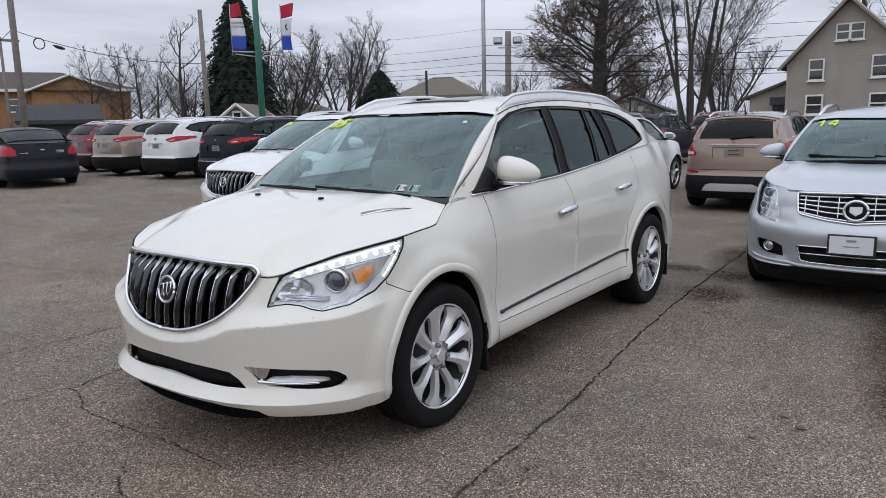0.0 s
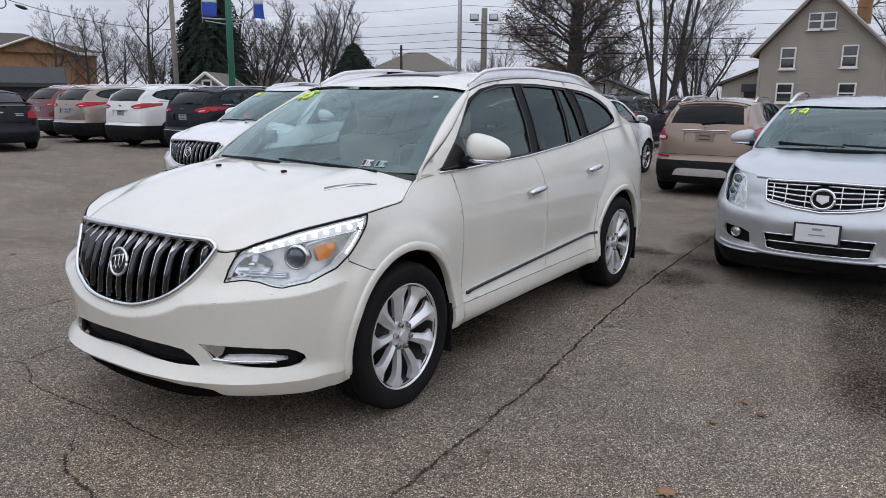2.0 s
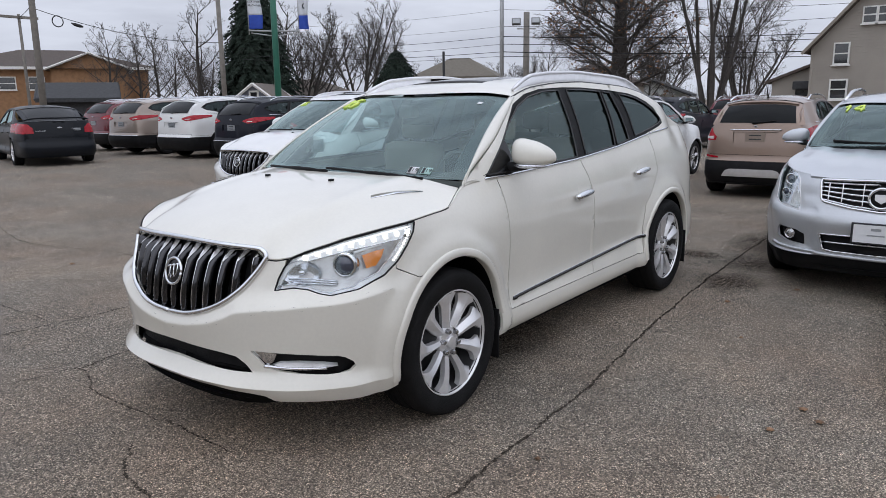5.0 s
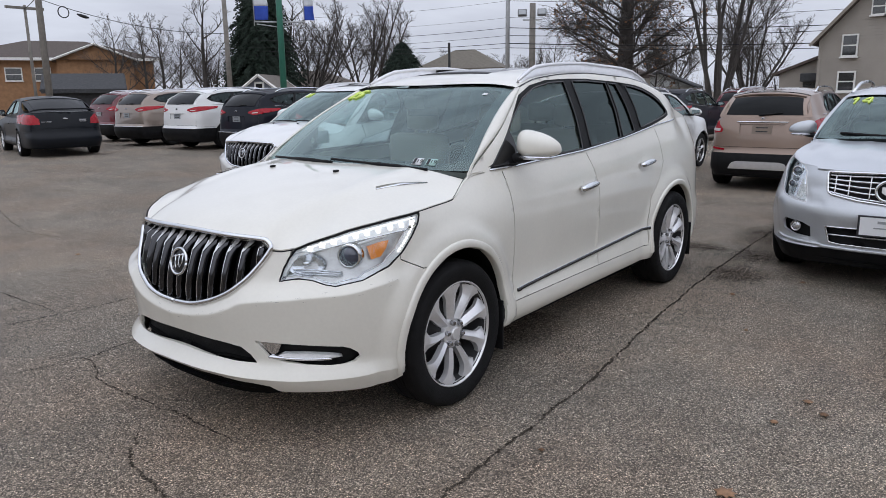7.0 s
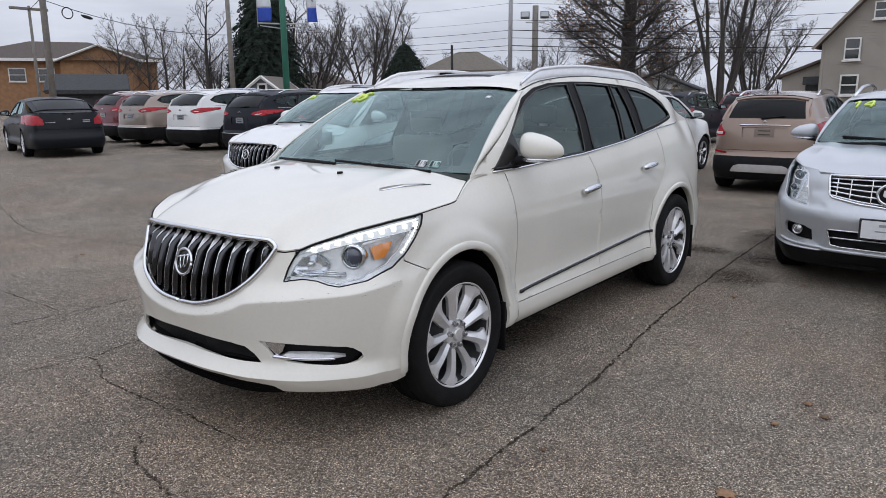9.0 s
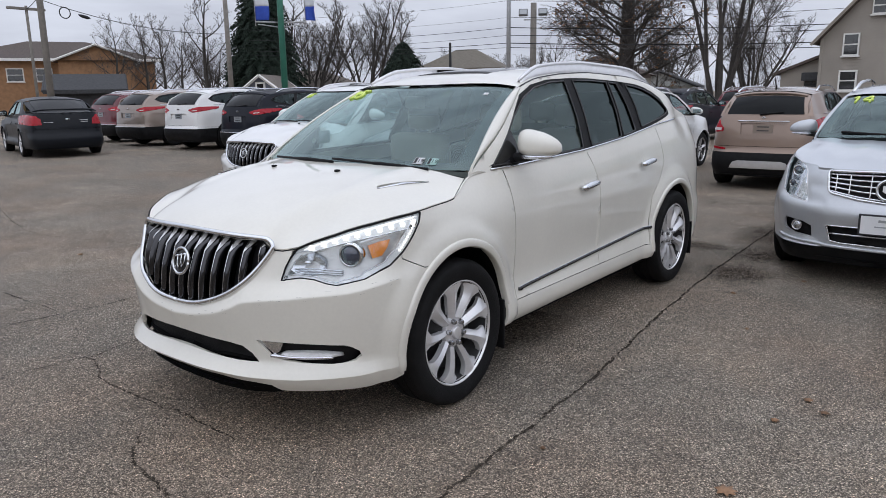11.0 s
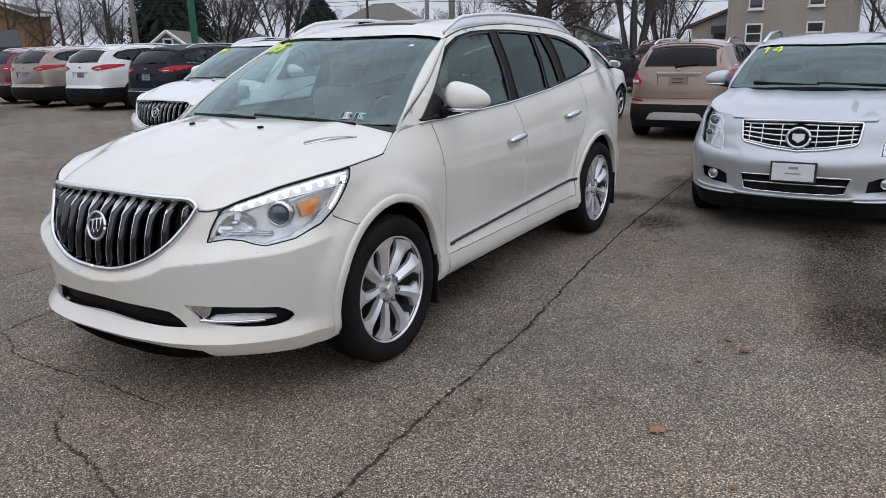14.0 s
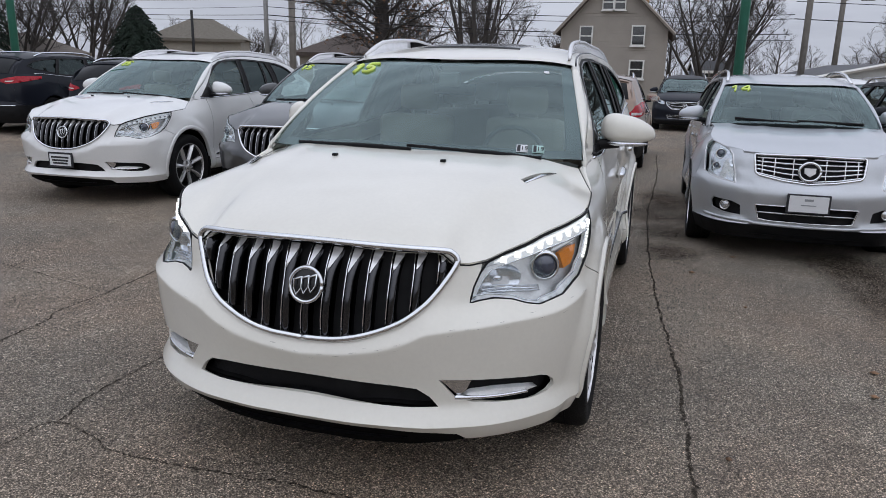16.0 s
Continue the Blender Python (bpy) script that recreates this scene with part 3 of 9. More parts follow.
def roof_and_screens(car, sh, s, body, step):
    """Roof, windscreen, tailgate glass, pillars and side glass."""
    yA0, zA0 = s["a_base"]
    yA1, zA1 = s["a_top"]
    line = [(y, float(np.interp(y, *sh.line_t))) for y in np.linspace(yA1, s["roofline"][-1][0], 24)]
    belt = [(y, float(np.interp(y, *sh.belt_t))) for y in np.linspace(yA0, s["d_base"][0], 40)]
    belt[0] = (yA0, zA0)
    belt = [(y, z - 0.008) for y, z in belt]
    outline = belt + [s["d_base"]] + list(s.get("d_line", [])) + line[::-1]
    holes = [w["poly"] for w in s["windows"]]
    dlo = hull([p for h in holes for p in h], 0.022)
    both_glass("pillar_frame", sh, outline, body, car, holes=[dlo], step=step, lip=0.02)
    both_glass("pillar_trim", sh, dlo, PLASTIC, car, holes=holes, step=step * 1.5, offset=-0.003, lip=0.01)
    for w in s["windows"]:
        both_glass(w.get("name", "side_window"), sh, w["poly"], w.get("mat", PRIVACY), car, w.get("label", ""), step=step * 1.5, offset=-0.008, lip=0)
        p = np.array(split_edges(w["poly"], 0.05))
        P = sh.house(p[:, 0], p[:, 1])
        for sgn in (1, -1):
            v, f = tube([(q[0] * sgn, q[1], q[2]) for q in np.vstack([P, P[:1]])], 0.006, 6)
            raw("window_seal", v, f, GLOSSBLACK, car)
    # roof
    ys = np.linspace(0, 1, 36)
    ps = np.linspace(-1, 1, 31)
    y_end = s["roofline"][-1][0]
    P = np.zeros((len(ys), len(ps), 3))
    for i, q in enumerate(ys):
        for j, p in enumerate(ps):
            y = yA1 + (y_end - yA1) * q - s["brow"] * (1 - p * p) * (1 - q) ** 2 + s.get("tail_brow", 0.06) * (1 - p * p) * q**3
            ye = min(max(y, yA1), y_end)
            ze = float(np.interp(ye, *sh.line_t))
            xe = float(sh.glass_x(ye, ze))
            zc = float(np.interp(y, *sh.roof_t))
            P[i, j] = (p * xe, ye + (y - ye) * (1 - p * p), ze + (zc - ze) * (1 - abs(p) ** 2.6))
    roof = grid_sheet("roof", P, body, car, thick=0.0)
    roof.data.flip_normals() if roof.data.polygons[0].normal.z < 0 else None
    # windscreen
    n, m = 25, 16
    def screen(name, base, top, bulge, mat, tilt, flip):
        Q = np.zeros((m, n, 3))
        for j, p in enumerate(np.linspace(-1, 1, n)):
            b, t = base(p * 1.0), top(p * 1.0)
            for i, q in enumerate(np.linspace(0, 1, m)):
                Q[i, j] = b + (t - b) * q + np.array(tilt) * bulge * 4 * q * (1 - q)
        ob = grid_sheet(name, Q, mat, car)
        if flip:
            ob.data.flip_normals()
        return Q, ob
    front_edge = P[0]
    xb = float(sh.glass_x(yA0, zA0))
    cy, ck = s["cowl"]
    def ws_base(p):
        foot_x, foot_y, foot_z = s.get("screen_foot", (0.0, 0.0, 0.0))
        x = p * (xb - 0.045 + foot_x * abs(p) ** 4)
        y = cy + (yA0 - cy) * abs(p) ** ck + foot_y * abs(p) ** 6
        zc = s["cowl_z"]
        return np.array([x, y, zc + (zA0 - zc) * abs(p) ** 2 + foot_z * abs(p) ** 6])
    def ws_top(p):
        k = (p * 0.945 + 1) / 2 * (len(ps) - 1)
        i0 = min(int(k), len(ps) - 2)
        return front_edge[i0] * (1 - (k - i0)) + front_edge[i0 + 1] * (k - i0) - np.array([0, 0, 0.012])
    Qf, glass = screen("windscreen", ws_base, ws_top, 0.035, WINDSHIELD, (0, -0.6, 0.8), False)
    glass.visible_shadow = False
    for sgn, col in ((1, n - 1), (-1, 0)):
        A = np.zeros((m, 5, 3))
        for i, q in enumerate(np.linspace(0, 1, m)):
            yy = yA0 + (yA1 - yA0) * q
            zz = zA0 + (zA1 - zA0) * q
            side = np.array([sgn * float(sh.glass_x(yy, zz)), yy, zz])
            for j, t in enumerate(np.linspace(0, 1, 5)):
                A[i, j] = Qf[i, col] + (side - Qf[i, col]) * t + np.array([sgn * 0.2, -0.6, 0.3]) * 0.022 * 4 * t * (1 - t) * (1 - 0.3 * q) + np.array([0, -0.001, 0.004])
        foot = A[:1] + np.array([0, -0.030, -0.055])
        foot[0, :, 0] += sgn * np.linspace(0.0, 0.012, 5)
        ap = grid_sheet("a_pillar", np.vstack([foot, A]), body, car, thick=0.012)
        if sgn < 0:
            ap.data.flip_normals()
    # black band printed round the glass
    n_in = np.array([0, 0.3, -0.3]) * 0.012
    def band(i0, i1, j0, j1):
        return Qf[i0:i1, j0:j1] + n_in
    grid_sheet("screen_band", band(0, 2, 0, n), GLOSSBLACK, car)
    grid_sheet("screen_band", band(m - 2, m, 0, n), GLOSSBLACK, car)
    for j in (0, n - 2):
        grid_sheet("screen_band", band(0, m, j, j + 2), GLOSSBLACK, car)
    # tailgate glass
    rear_edge = P[-1]
    zt = s["tail_glass_z"]
    def tg_base(p):
        u = sh.U - 0.0
        w = p * s["tail_glass_w"]
        y = float(np.interp(abs(w), sh.px[::-1][:400], sh.py[::-1][:400])) - s["tail_glass_in"]
        return np.array([w, y, zt])
    def tg_top(p):
        k = (p + 1) / 2 * (len(ps) - 1)
        i0 = min(int(k), len(ps) - 2)
        return rear_edge[i0] * (1 - (k - i0)) + rear_edge[i0 + 1] * (k - i0) - np.array([0, 0, 0.012])
    Qr, rg = screen("tailgate_panel", tg_base, tg_top, s.get("tail_bulge", 0.05), body, (0, 0.8, 0.3), True)
    return P, Qf, Qr


def interior(car, s):
    """Dashboard, wheel, seats and floor that show through the glass."""
    h, cz, yA = s["half"], s["cowl_z"], s["a_base"][0]
    box("cabin_floor", -h + 0.16, -0.35, 0.30, h - 0.16, s["yr"] - 0.35, 0.36, DASH, car)
    box("dashboard", -h + 0.2, yA + 0.12, cz - 0.5, h - 0.2, yA + 0.48, cz - 0.09, DASH, car, bevel=0.07)
    v, f = tube([(0.37 + 0.18 * math.cos(t), yA + 0.66 - 0.06 * math.sin(t), cz - 0.10 + 0.17 * math.sin(t)) for t in np.linspace(0, 2 * math.pi, 25)], 0.014, 8)
    raw("steering_wheel", v, f, DASH, car)
    for row, y in enumerate(s["seats"]):
        for x in (-0.36, 0.36):
            bm = bmesh.new()
            box_into(bm, x - 0.25, y - 0.30, 0.42, x + 0.25, y + 0.25, 0.68, bevel=0.06)
            box_into(bm, x - 0.25, y + 0.18, 0.55, x + 0.25, y + 0.34, cz + 0.10, pose(0, 0, 0), bevel=0.06)
            box_into(bm, x - 0.13, y + 0.25, cz + 0.12, x + 0.13, y + 0.36, cz + 0.29, bevel=0.05)
            for k in (-0.06, 0.06):
                box_into(bm, x + k - 0.008, y + 0.29, cz + 0.05, x + k + 0.008, y + 0.306, cz + 0.16)
            part("seat", bm, s.get("trim", LEATHER), car)


def door_mirror(car, side, at, mat, size=1.0, folded=False):
    """A mirror housing on a dark foot, with its glass."""
    x, y, z = at
    bm = bmesh.new()
    bmesh.ops.create_uvsphere(bm, u_segments=28, v_segments=18, radius=1)
    for v in bm.verts:
        a, b, c = v.co
        b2 = b * 0.085 if b < 0 else b * 0.035
        taper = 1 - 0.30 * a
        q = math.copysign(abs(c) ** 0.75, c) * (1.05 if c > 0 else 0.60)
        a = math.copysign(abs(a) ** 0.82, a)
        v.co = (a * 0.142 * size, (b2 + 0.03 * a * a) * size, (q * 0.088 * taper - 0.010 * a) * size)
    bmesh.ops.transform(bm, matrix=pose(x, y, z, 0, 0, 0), verts=bm.verts)
    if side < 0:
        bmesh.ops.transform(bm, matrix=Matrix.Diagonal((-1, 1, 1, 1)), verts=bm.verts)
        bmesh.ops.reverse_faces(bm, faces=bm.faces)
    ob = part("door_mirror", bm, mat, car)
    foot = [(side * (x - 0.21 * size), y - 0.04, z - 0.075 * size), (side * (x - 0.12 * size), y - 0.01, z - 0.062 * size), (side * (x - 0.04), y, z - 0.05 * size)]
    v, f = tube(foot, [0.032 * size, 0.028 * size, 0.03 * size], 10)
    raw("mirror_foot", v, f, PLASTIC, ob)
    strip = [(side * (x + k * size), y + 0.03 * (k / 0.13) ** 2 - 0.062 * size * math.sqrt(max(0.1, 1 - (k / 0.15) ** 2)), z - 0.052 * size + 0.01 * k) for k in np.linspace(-0.11, 0.11, 9)]
    v, f = tube(strip, [0.004, 0.009, 0.012, 0.013, 0.013, 0.013, 0.012, 0.009, 0.004], 8)
    raw("mirror_indicator", v, f, REFLECTOR, ob)
    if folded:
        ob.matrix_basis = pose(side * (x - 0.12), y, 0, 0, 0, side * 72) @ pose(-side * (x - 0.12), -y, 0)
    g = box("mirror_glass", side * x - 0.095 * size, y + 0.040 * size, z - 0.042 * size, side * x + 0.085 * size, y + 0.046 * size, z + 0.050 * size, CHROME, ob)
    return ob


def underside(car, sh, s, body_step=0.12):
    """Dark inner skin, floor pan and wheel housings, so that nothing shows through gaps."""
    arches = [[(u, z) for u, z in [(sh.uy(q[0], 0.5), q[1]) for q in arc(yc, s["hub"], r + 0.02, n=28)]] for yc, r in s["arches"]]
    zlo = s["sill"][0]
    us = np.linspace(0, sh.U, 60)
    prof = [(0.0, zlo)] + [(float(u), float(zlo)) for u in us[1:]] + [(float(u), float(sh.top(u)) - 0.08) for u in us[::-1]]
    for sgn in (1, -1):
        sheet("inner_panel", sh.ring, [(sgn * u, z) for u, z in prof], PLASTIC, car, holes=[[(sgn * u, z) for u, z in h] for h in arches], step=body_step, offset=-0.09, lip=0)
    floor = [(float(x) * 0.93, float(y) * 0.98 + 0.03) for x, y in zip(sh.px[::40], sh.py[::40])]
    poly = floor + [(-x, y) for x, y in floor[::-1][1:-1]]
    cut = []
    for yc, r in s["arches"]:
        for sgn in (1, -1):
            xi = s["half"] - s["tyre_w"] - 0.09
            cut.append([(sgn * xi, yc - r), (sgn * (s["half"] + 0.1), yc - r), (sgn * (s["half"] + 0.1), yc + r), (sgn * xi, yc + r)])
    sheet("floor_pan", lambda a, b: np.stack([a, b, np.full_like(a, zlo + 0.02)], -1), poly, PLASTIC, car, holes=cut, step=0.3, lip=0)
    for yc, r in s["arches"]:
        for sgn in (1, -1):
            v, f = [], []
            xo, xi = s["half"] - 0.035, s["half"] - s["tyre_w"] - 0.10
            A = arc(yc, s["hub"], r + 0.012, -12, 192, 22)
            for y, z in A:
                v += [(sgn * xo, y, z), (sgn * xi, y, z)]
            f += [(2 * i, 2 * i + 1, 2 * i + 3, 2 * i + 2) for i in range(len(A) - 1)]
            c = len(v)
            v.append((sgn * xi, yc, s["hub"]))
            f += [(c, 2 * i + 1, 2 * i + 3) for i in range(len(A) - 1)]
            raw("wheel_housing", v, f, PLASTIC, car)
# ---- the large crossover with the waterfall grille ----
LARGE = dict(
    half=0.995, screen_foot=(0.034, 0.022, 0.010), yr=4.09, hub=0.40, tyre=0.390, drop=0.014, wheel_out=0.012, tyre_w=0.255, rim=0.277, wheel="ten", flare=0.026, soft=0.004,
    plan=[(0, -1.04), (0.25, -1.03), (0.48, -0.976), (0.69, -0.868), (0.865, -0.727), (0.966, -0.542), (0.997, -0.27), (0.994, 0.1), (0.981, 0.6), (0.972, 1.6), (0.975, 2.6), (0.982, 3.1), (0.965, 3.5), (0.90, 3.85), (0.75, 4.02), (0.4, 4.08), (0, 4.09)],
    inset=[
        (("x", 0.0), [(0.15, 0.12), (0.25, 0.085), (0.30, 0.03), (0.345, -0.020), (0.40, 0.040), (0.49, 0.030), (0.53, 0.018), (0.579, 0.002), (0.64, 0.038), (0.70, 0.045), (0.78, 0.067), (0.87, 0.095), (0.97, 0.125), (1.05, 0.17)]),
        (("x", 0.30), [(0.15, 0.12), (0.25, 0.085), (0.30, 0.03), (0.345, -0.020), (0.40, 0.040), (0.49, 0.032), (0.55, 0.018), (0.620, 0.002), (0.69, 0.044), (0.78, 0.067), (0.87, 0.095), (0.97, 0.125), (1.05, 0.17)]),
        (("x", 0.46), [(0.15, 0.12), (0.25, 0.07), (0.29, 0.025), (0.34, -0.018), (0.40, 0.038), (0.49, 0.032), (0.58, 0.019), (0.688, 0.003), (0.77, 0.062), (0.80, 0.074), (0.87, 0.098), (0.97, 0.125), (1.05, 0.17)]),
        (("x", 0.66), [(0.15, 0.10), (0.25, 0.05), (0.275, 0.02), (0.336, -0.014), (0.40, 0.036), (0.50, 0.029), (0.60, 0.018), (0.712, 0.005), (0.768, 0.066), (0.79, 0.082), (0.87, 0.10), (0.97, 0.125), (1.05, 0.17)]),
        (("y", -0.70), [(0.15, 0.10), (0.25, 0.06), (0.275, 0.044), (0.336, 0.012), (0.40, 0.046), (0.50, 0.030), (0.60, 0.018), (0.735, 0.008), (0.775, 0.045), (0.80, 0.064), (0.87, 0.085), (0.97, 0.11), (1.05, 0.15)]),
        (("y", -0.30), [(0.15, 0.12), (0.25, 0.085), (0.33, 0.055), (0.42, 0.030), (0.60, 0.012), (0.78, 0.022), (0.90, 0.03), (1.0, 0.045), (1.08, 0.075), (1.2, 0.16), (1.4, 0.32)]),
        (("y", 0.12), [(0.15, 0.08), (0.27, 0.05), (0.33, 0.02), (0.55, 0.03), (0.80, 0.015), (0.95, 0.03), (1.03, 0.055), (1.10, 0.095), (1.2, 0.17), (1.4, 0.32)]),
        (("y", 0.70), [(0.15, 0.08), (0.27, 0.05), (0.33, 0.004), (0.40, 0.004), (0.47, 0.028), (0.55, 0.042), (0.75, 0.028), (0.90, 0.026), (1.0, 0.036), (1.1, 0.055), (1.2, 0.083), (1.3, 0.12), (1.5, 0.2)]),
        (("y", 2.20), [(0.15, 0.08), (0.27, 0.05), (0.33, 0.004), (0.40, 0.004), (0.50, 0.03), (0.58, 0.042), (0.75, 0.028), (0.90, 0.022), (1.0, 0.030), (1.1, 0.046), (1.2, 0.07), (1.3, 0.10), (1.5, 0.18)]),
        (("y", 3.10), [(0.15, 0.08), (0.27, 0.05), (0.35, 0.02), (0.58, 0.03), (0.75, 0.02), (0.90, 0.015), (1.0, 0.018), (1.1, 0.03), (1.2, 0.05), (1.3, 0.08), (1.5, 0.16)]),
        (("y", 3.52), [(0.15, 0.10), (0.27, 0.06), (0.35, 0.02), (0.58, 0.02), (0.75, 0.02), (0.90, 0.022), (1.0, 0.030), (1.1, 0.045), (1.16, 0.065), (1.28, 0.125), (1.37, 0.18), (1.5, 0.28)]),
        (("r", 0.6), [(0.15, 0.12), (0.3, 0.06), (0.42, 0.0), (0.60, 0.0), (0.70, 0.05), (0.95, 0.07), (1.1, 0.09), (1.3, 0.13), (1.5, 0.2)]),
        (("r", 0.0), [(0.15, 0.12), (0.3, 0.06), (0.42, 0.0), (0.60, 0.0), (0.70, 0.05), (0.95, 0.07), (1.1, 0.09), (1.3, 0.13), (1.5, 0.2)]),
    ],
    hood=[(-1.2, 0.80), (-1.0, 0.92), (-0.95, 0.955), (-0.91, 0.984), (-0.87, 1.012), (-0.80, 1.05), (-0.60, 1.115), (-0.40, 1.162), (-0.16, 1.203), (0.1, 1.232), (0.5, 1.27)],
    ridge=[(("x", 0.0), 0.579), (("x", 0.15), 0.592), (("x", 0.30), 0.620), (("x", 0.40), 0.655), (("x", 0.46), 0.688), (("x", 0.56), 0.703), (("x", 0.66), 0.712), (("x", 0.76), 0.725), (("y", -0.70), 0.735), (("y", -0.55), 0.757), (("y", -0.30), 0.78)],
    edge_drop=dict(x=[0.0, 0.455, 0.49, 0.525, 0.575, 0.63, 0.685, 0.734, 0.772, 0.836, 0.90, 1.0], front=[0, 0, 0.014, 0.044, 0.056, 0.056, 0.038, 0.026, 0.020, 0.013, 0.008, 0.008],
        at=[-0.9, -0.85, -0.835, -0.815, -0.78, -0.74, -0.70, -0.67, -0.63, -0.54, -0.43, -0.2], y=[-0.6, -0.43, -0.36, -0.29, -0.216, -0.144, -0.07, 0.0, 0.06, 0.3, 0.5], side=[0, 0.004, 0.011, 0.022, 0.033, 0.043, 0.052, 0.060, 0.063, 0.030, 0.0]),
    full_corner=True, mouldings=True, bow=0.36, bow_y=(-0.7, -0.15), crown=0.032, creases=[(0.56, 0.05, 0.006)],
    cowl=(0.05, 2.2), cowl_z=1.222, cowl_side=(0.05, 0.42),
    belt=[(-0.2, 1.14), (0.1, 1.165), (0.4, 1.18), (1.5, 1.215), (2.2, 1.265), (2.8, 1.335), (3.3, 1.37), (4.2, 1.37)],
    arches=[(0.0, 0.437), (3.02, 0.445)], sill=(0.24, 0.42),
    a_base=(0.27, 1.185), a_top=(1.02, 1.635), lean=0.34, lean2=0.24, brow=0.14,
    roofline=[(0.9, 1.60), (1.02, 1.637), (1.25, 1.69), (1.6, 1.722), (2.0, 1.735), (2.6, 1.708), (2.85, 1.667), (3.05, 1.607), (3.25, 1.535), (3.50, 1.44)],
    roof=[(0.7, 1.60), (0.9, 1.675), (1.1, 1.725), (1.4, 1.765), (1.9, 1.79), (2.5, 1.775), (2.9, 1.735), (3.2, 1.685), (3.6, 1.60)],
    d_base=(3.80, 1.36), d_line=[(3.70, 1.39)],
    windows=[
        dict(name="front_door_window", mat=DOORGLASS, poly=[(0.47, 1.205), (0.60, 1.31), (0.80, 1.46), (1.0, 1.575), (1.18, 1.635), (1.40, 1.668), (1.60, 1.676), (1.575, 1.45), (1.525, 1.236)]),
        dict(name="rear_door_window", poly=[(1.715, 1.680), (1.95, 1.680), (2.195, 1.668), (2.18, 1.47), (2.135, 1.279), (1.90, 1.262), (1.65, 1.246), (1.69, 1.46)]),
        dict(name="fixed_door_window", poly=[(2.232, 1.666), (2.345, 1.660), (2.385, 1.50), (2.395, 1.312), (2.27, 1.294), (2.172, 1.283), (2.216, 1.47)]),
        dict(name="quarter_window", poly=[(2.49, 1.648), (2.62, 1.637), (2.75, 1.612), (2.88, 1.570), (2.98, 1.518), (3.06, 1.455), (3.055, 1.428), (2.98, 1.408), (2.8, 1.374), (2.51, 1.332), (2.52, 1.48)]),
    ],
    tail_glass_z=1.12, tail_glass_w=0.72, tail_glass_in=0.10, seats=(1.05, 2.0, 2.8), trim=LEATHER,
)


LIGHTGUIDE = glow("light_guide_white", (0.92, 0.92, 0.93), 0.65)


def emblem(sh, car, at, r, axis_tilt, mat=CHROME):
    """Round badge: a ring with three slanted shields on a dark disc."""
    x, y, z = at
    M = pose(x, y, z, axis_tilt, 0, 0)
    v, f = tube([M @ Vector((r * math.cos(t), 0, r * math.sin(t))) for t in np.linspace(0, 2 * math.pi, 33)], 0.008 * r / 0.063, 8)
    ring = raw("badge", v, f, mat, car, "round chrome badge with three shields")
    dv = [M @ Vector((0, -0.002, 0))] + [M @ Vector((r * math.cos(t), 0.004, r * math.sin(t))) for t in np.linspace(0, 2 * math.pi, 25)[:-1]]
    raw("badge_disc", dv, [(0, 1 + (i + 1) % 24, 1 + i) for i in range(24)], GLOSSBLACK, ring)
    for k in (-1, 0, 1):
        cx, cz = k * r * 0.45, k * r * 0.10 - r * 0.02
        sp = [(-0.26, 0.36), (0.26, 0.52), (0.22, -0.1), (-0.05, -0.48), (-0.24, -0.15)]
        pts = [M @ Vector((cx + a * r * 0.95, -0.010, cz + b * r * 1.05)) for a, b in sp]
        v, f = tube(pts + pts[:2], [0.0042 * r / 0.063, 0.0042 * r / 0.063, 0.0026 * r / 0.063, 0.0026 * r / 0.063, 0.0026 * r / 0.063, 0.0042 * r / 0.063, 0.0042 * r / 0.063], 6)
        raw("shield", v, f, mat, ring)


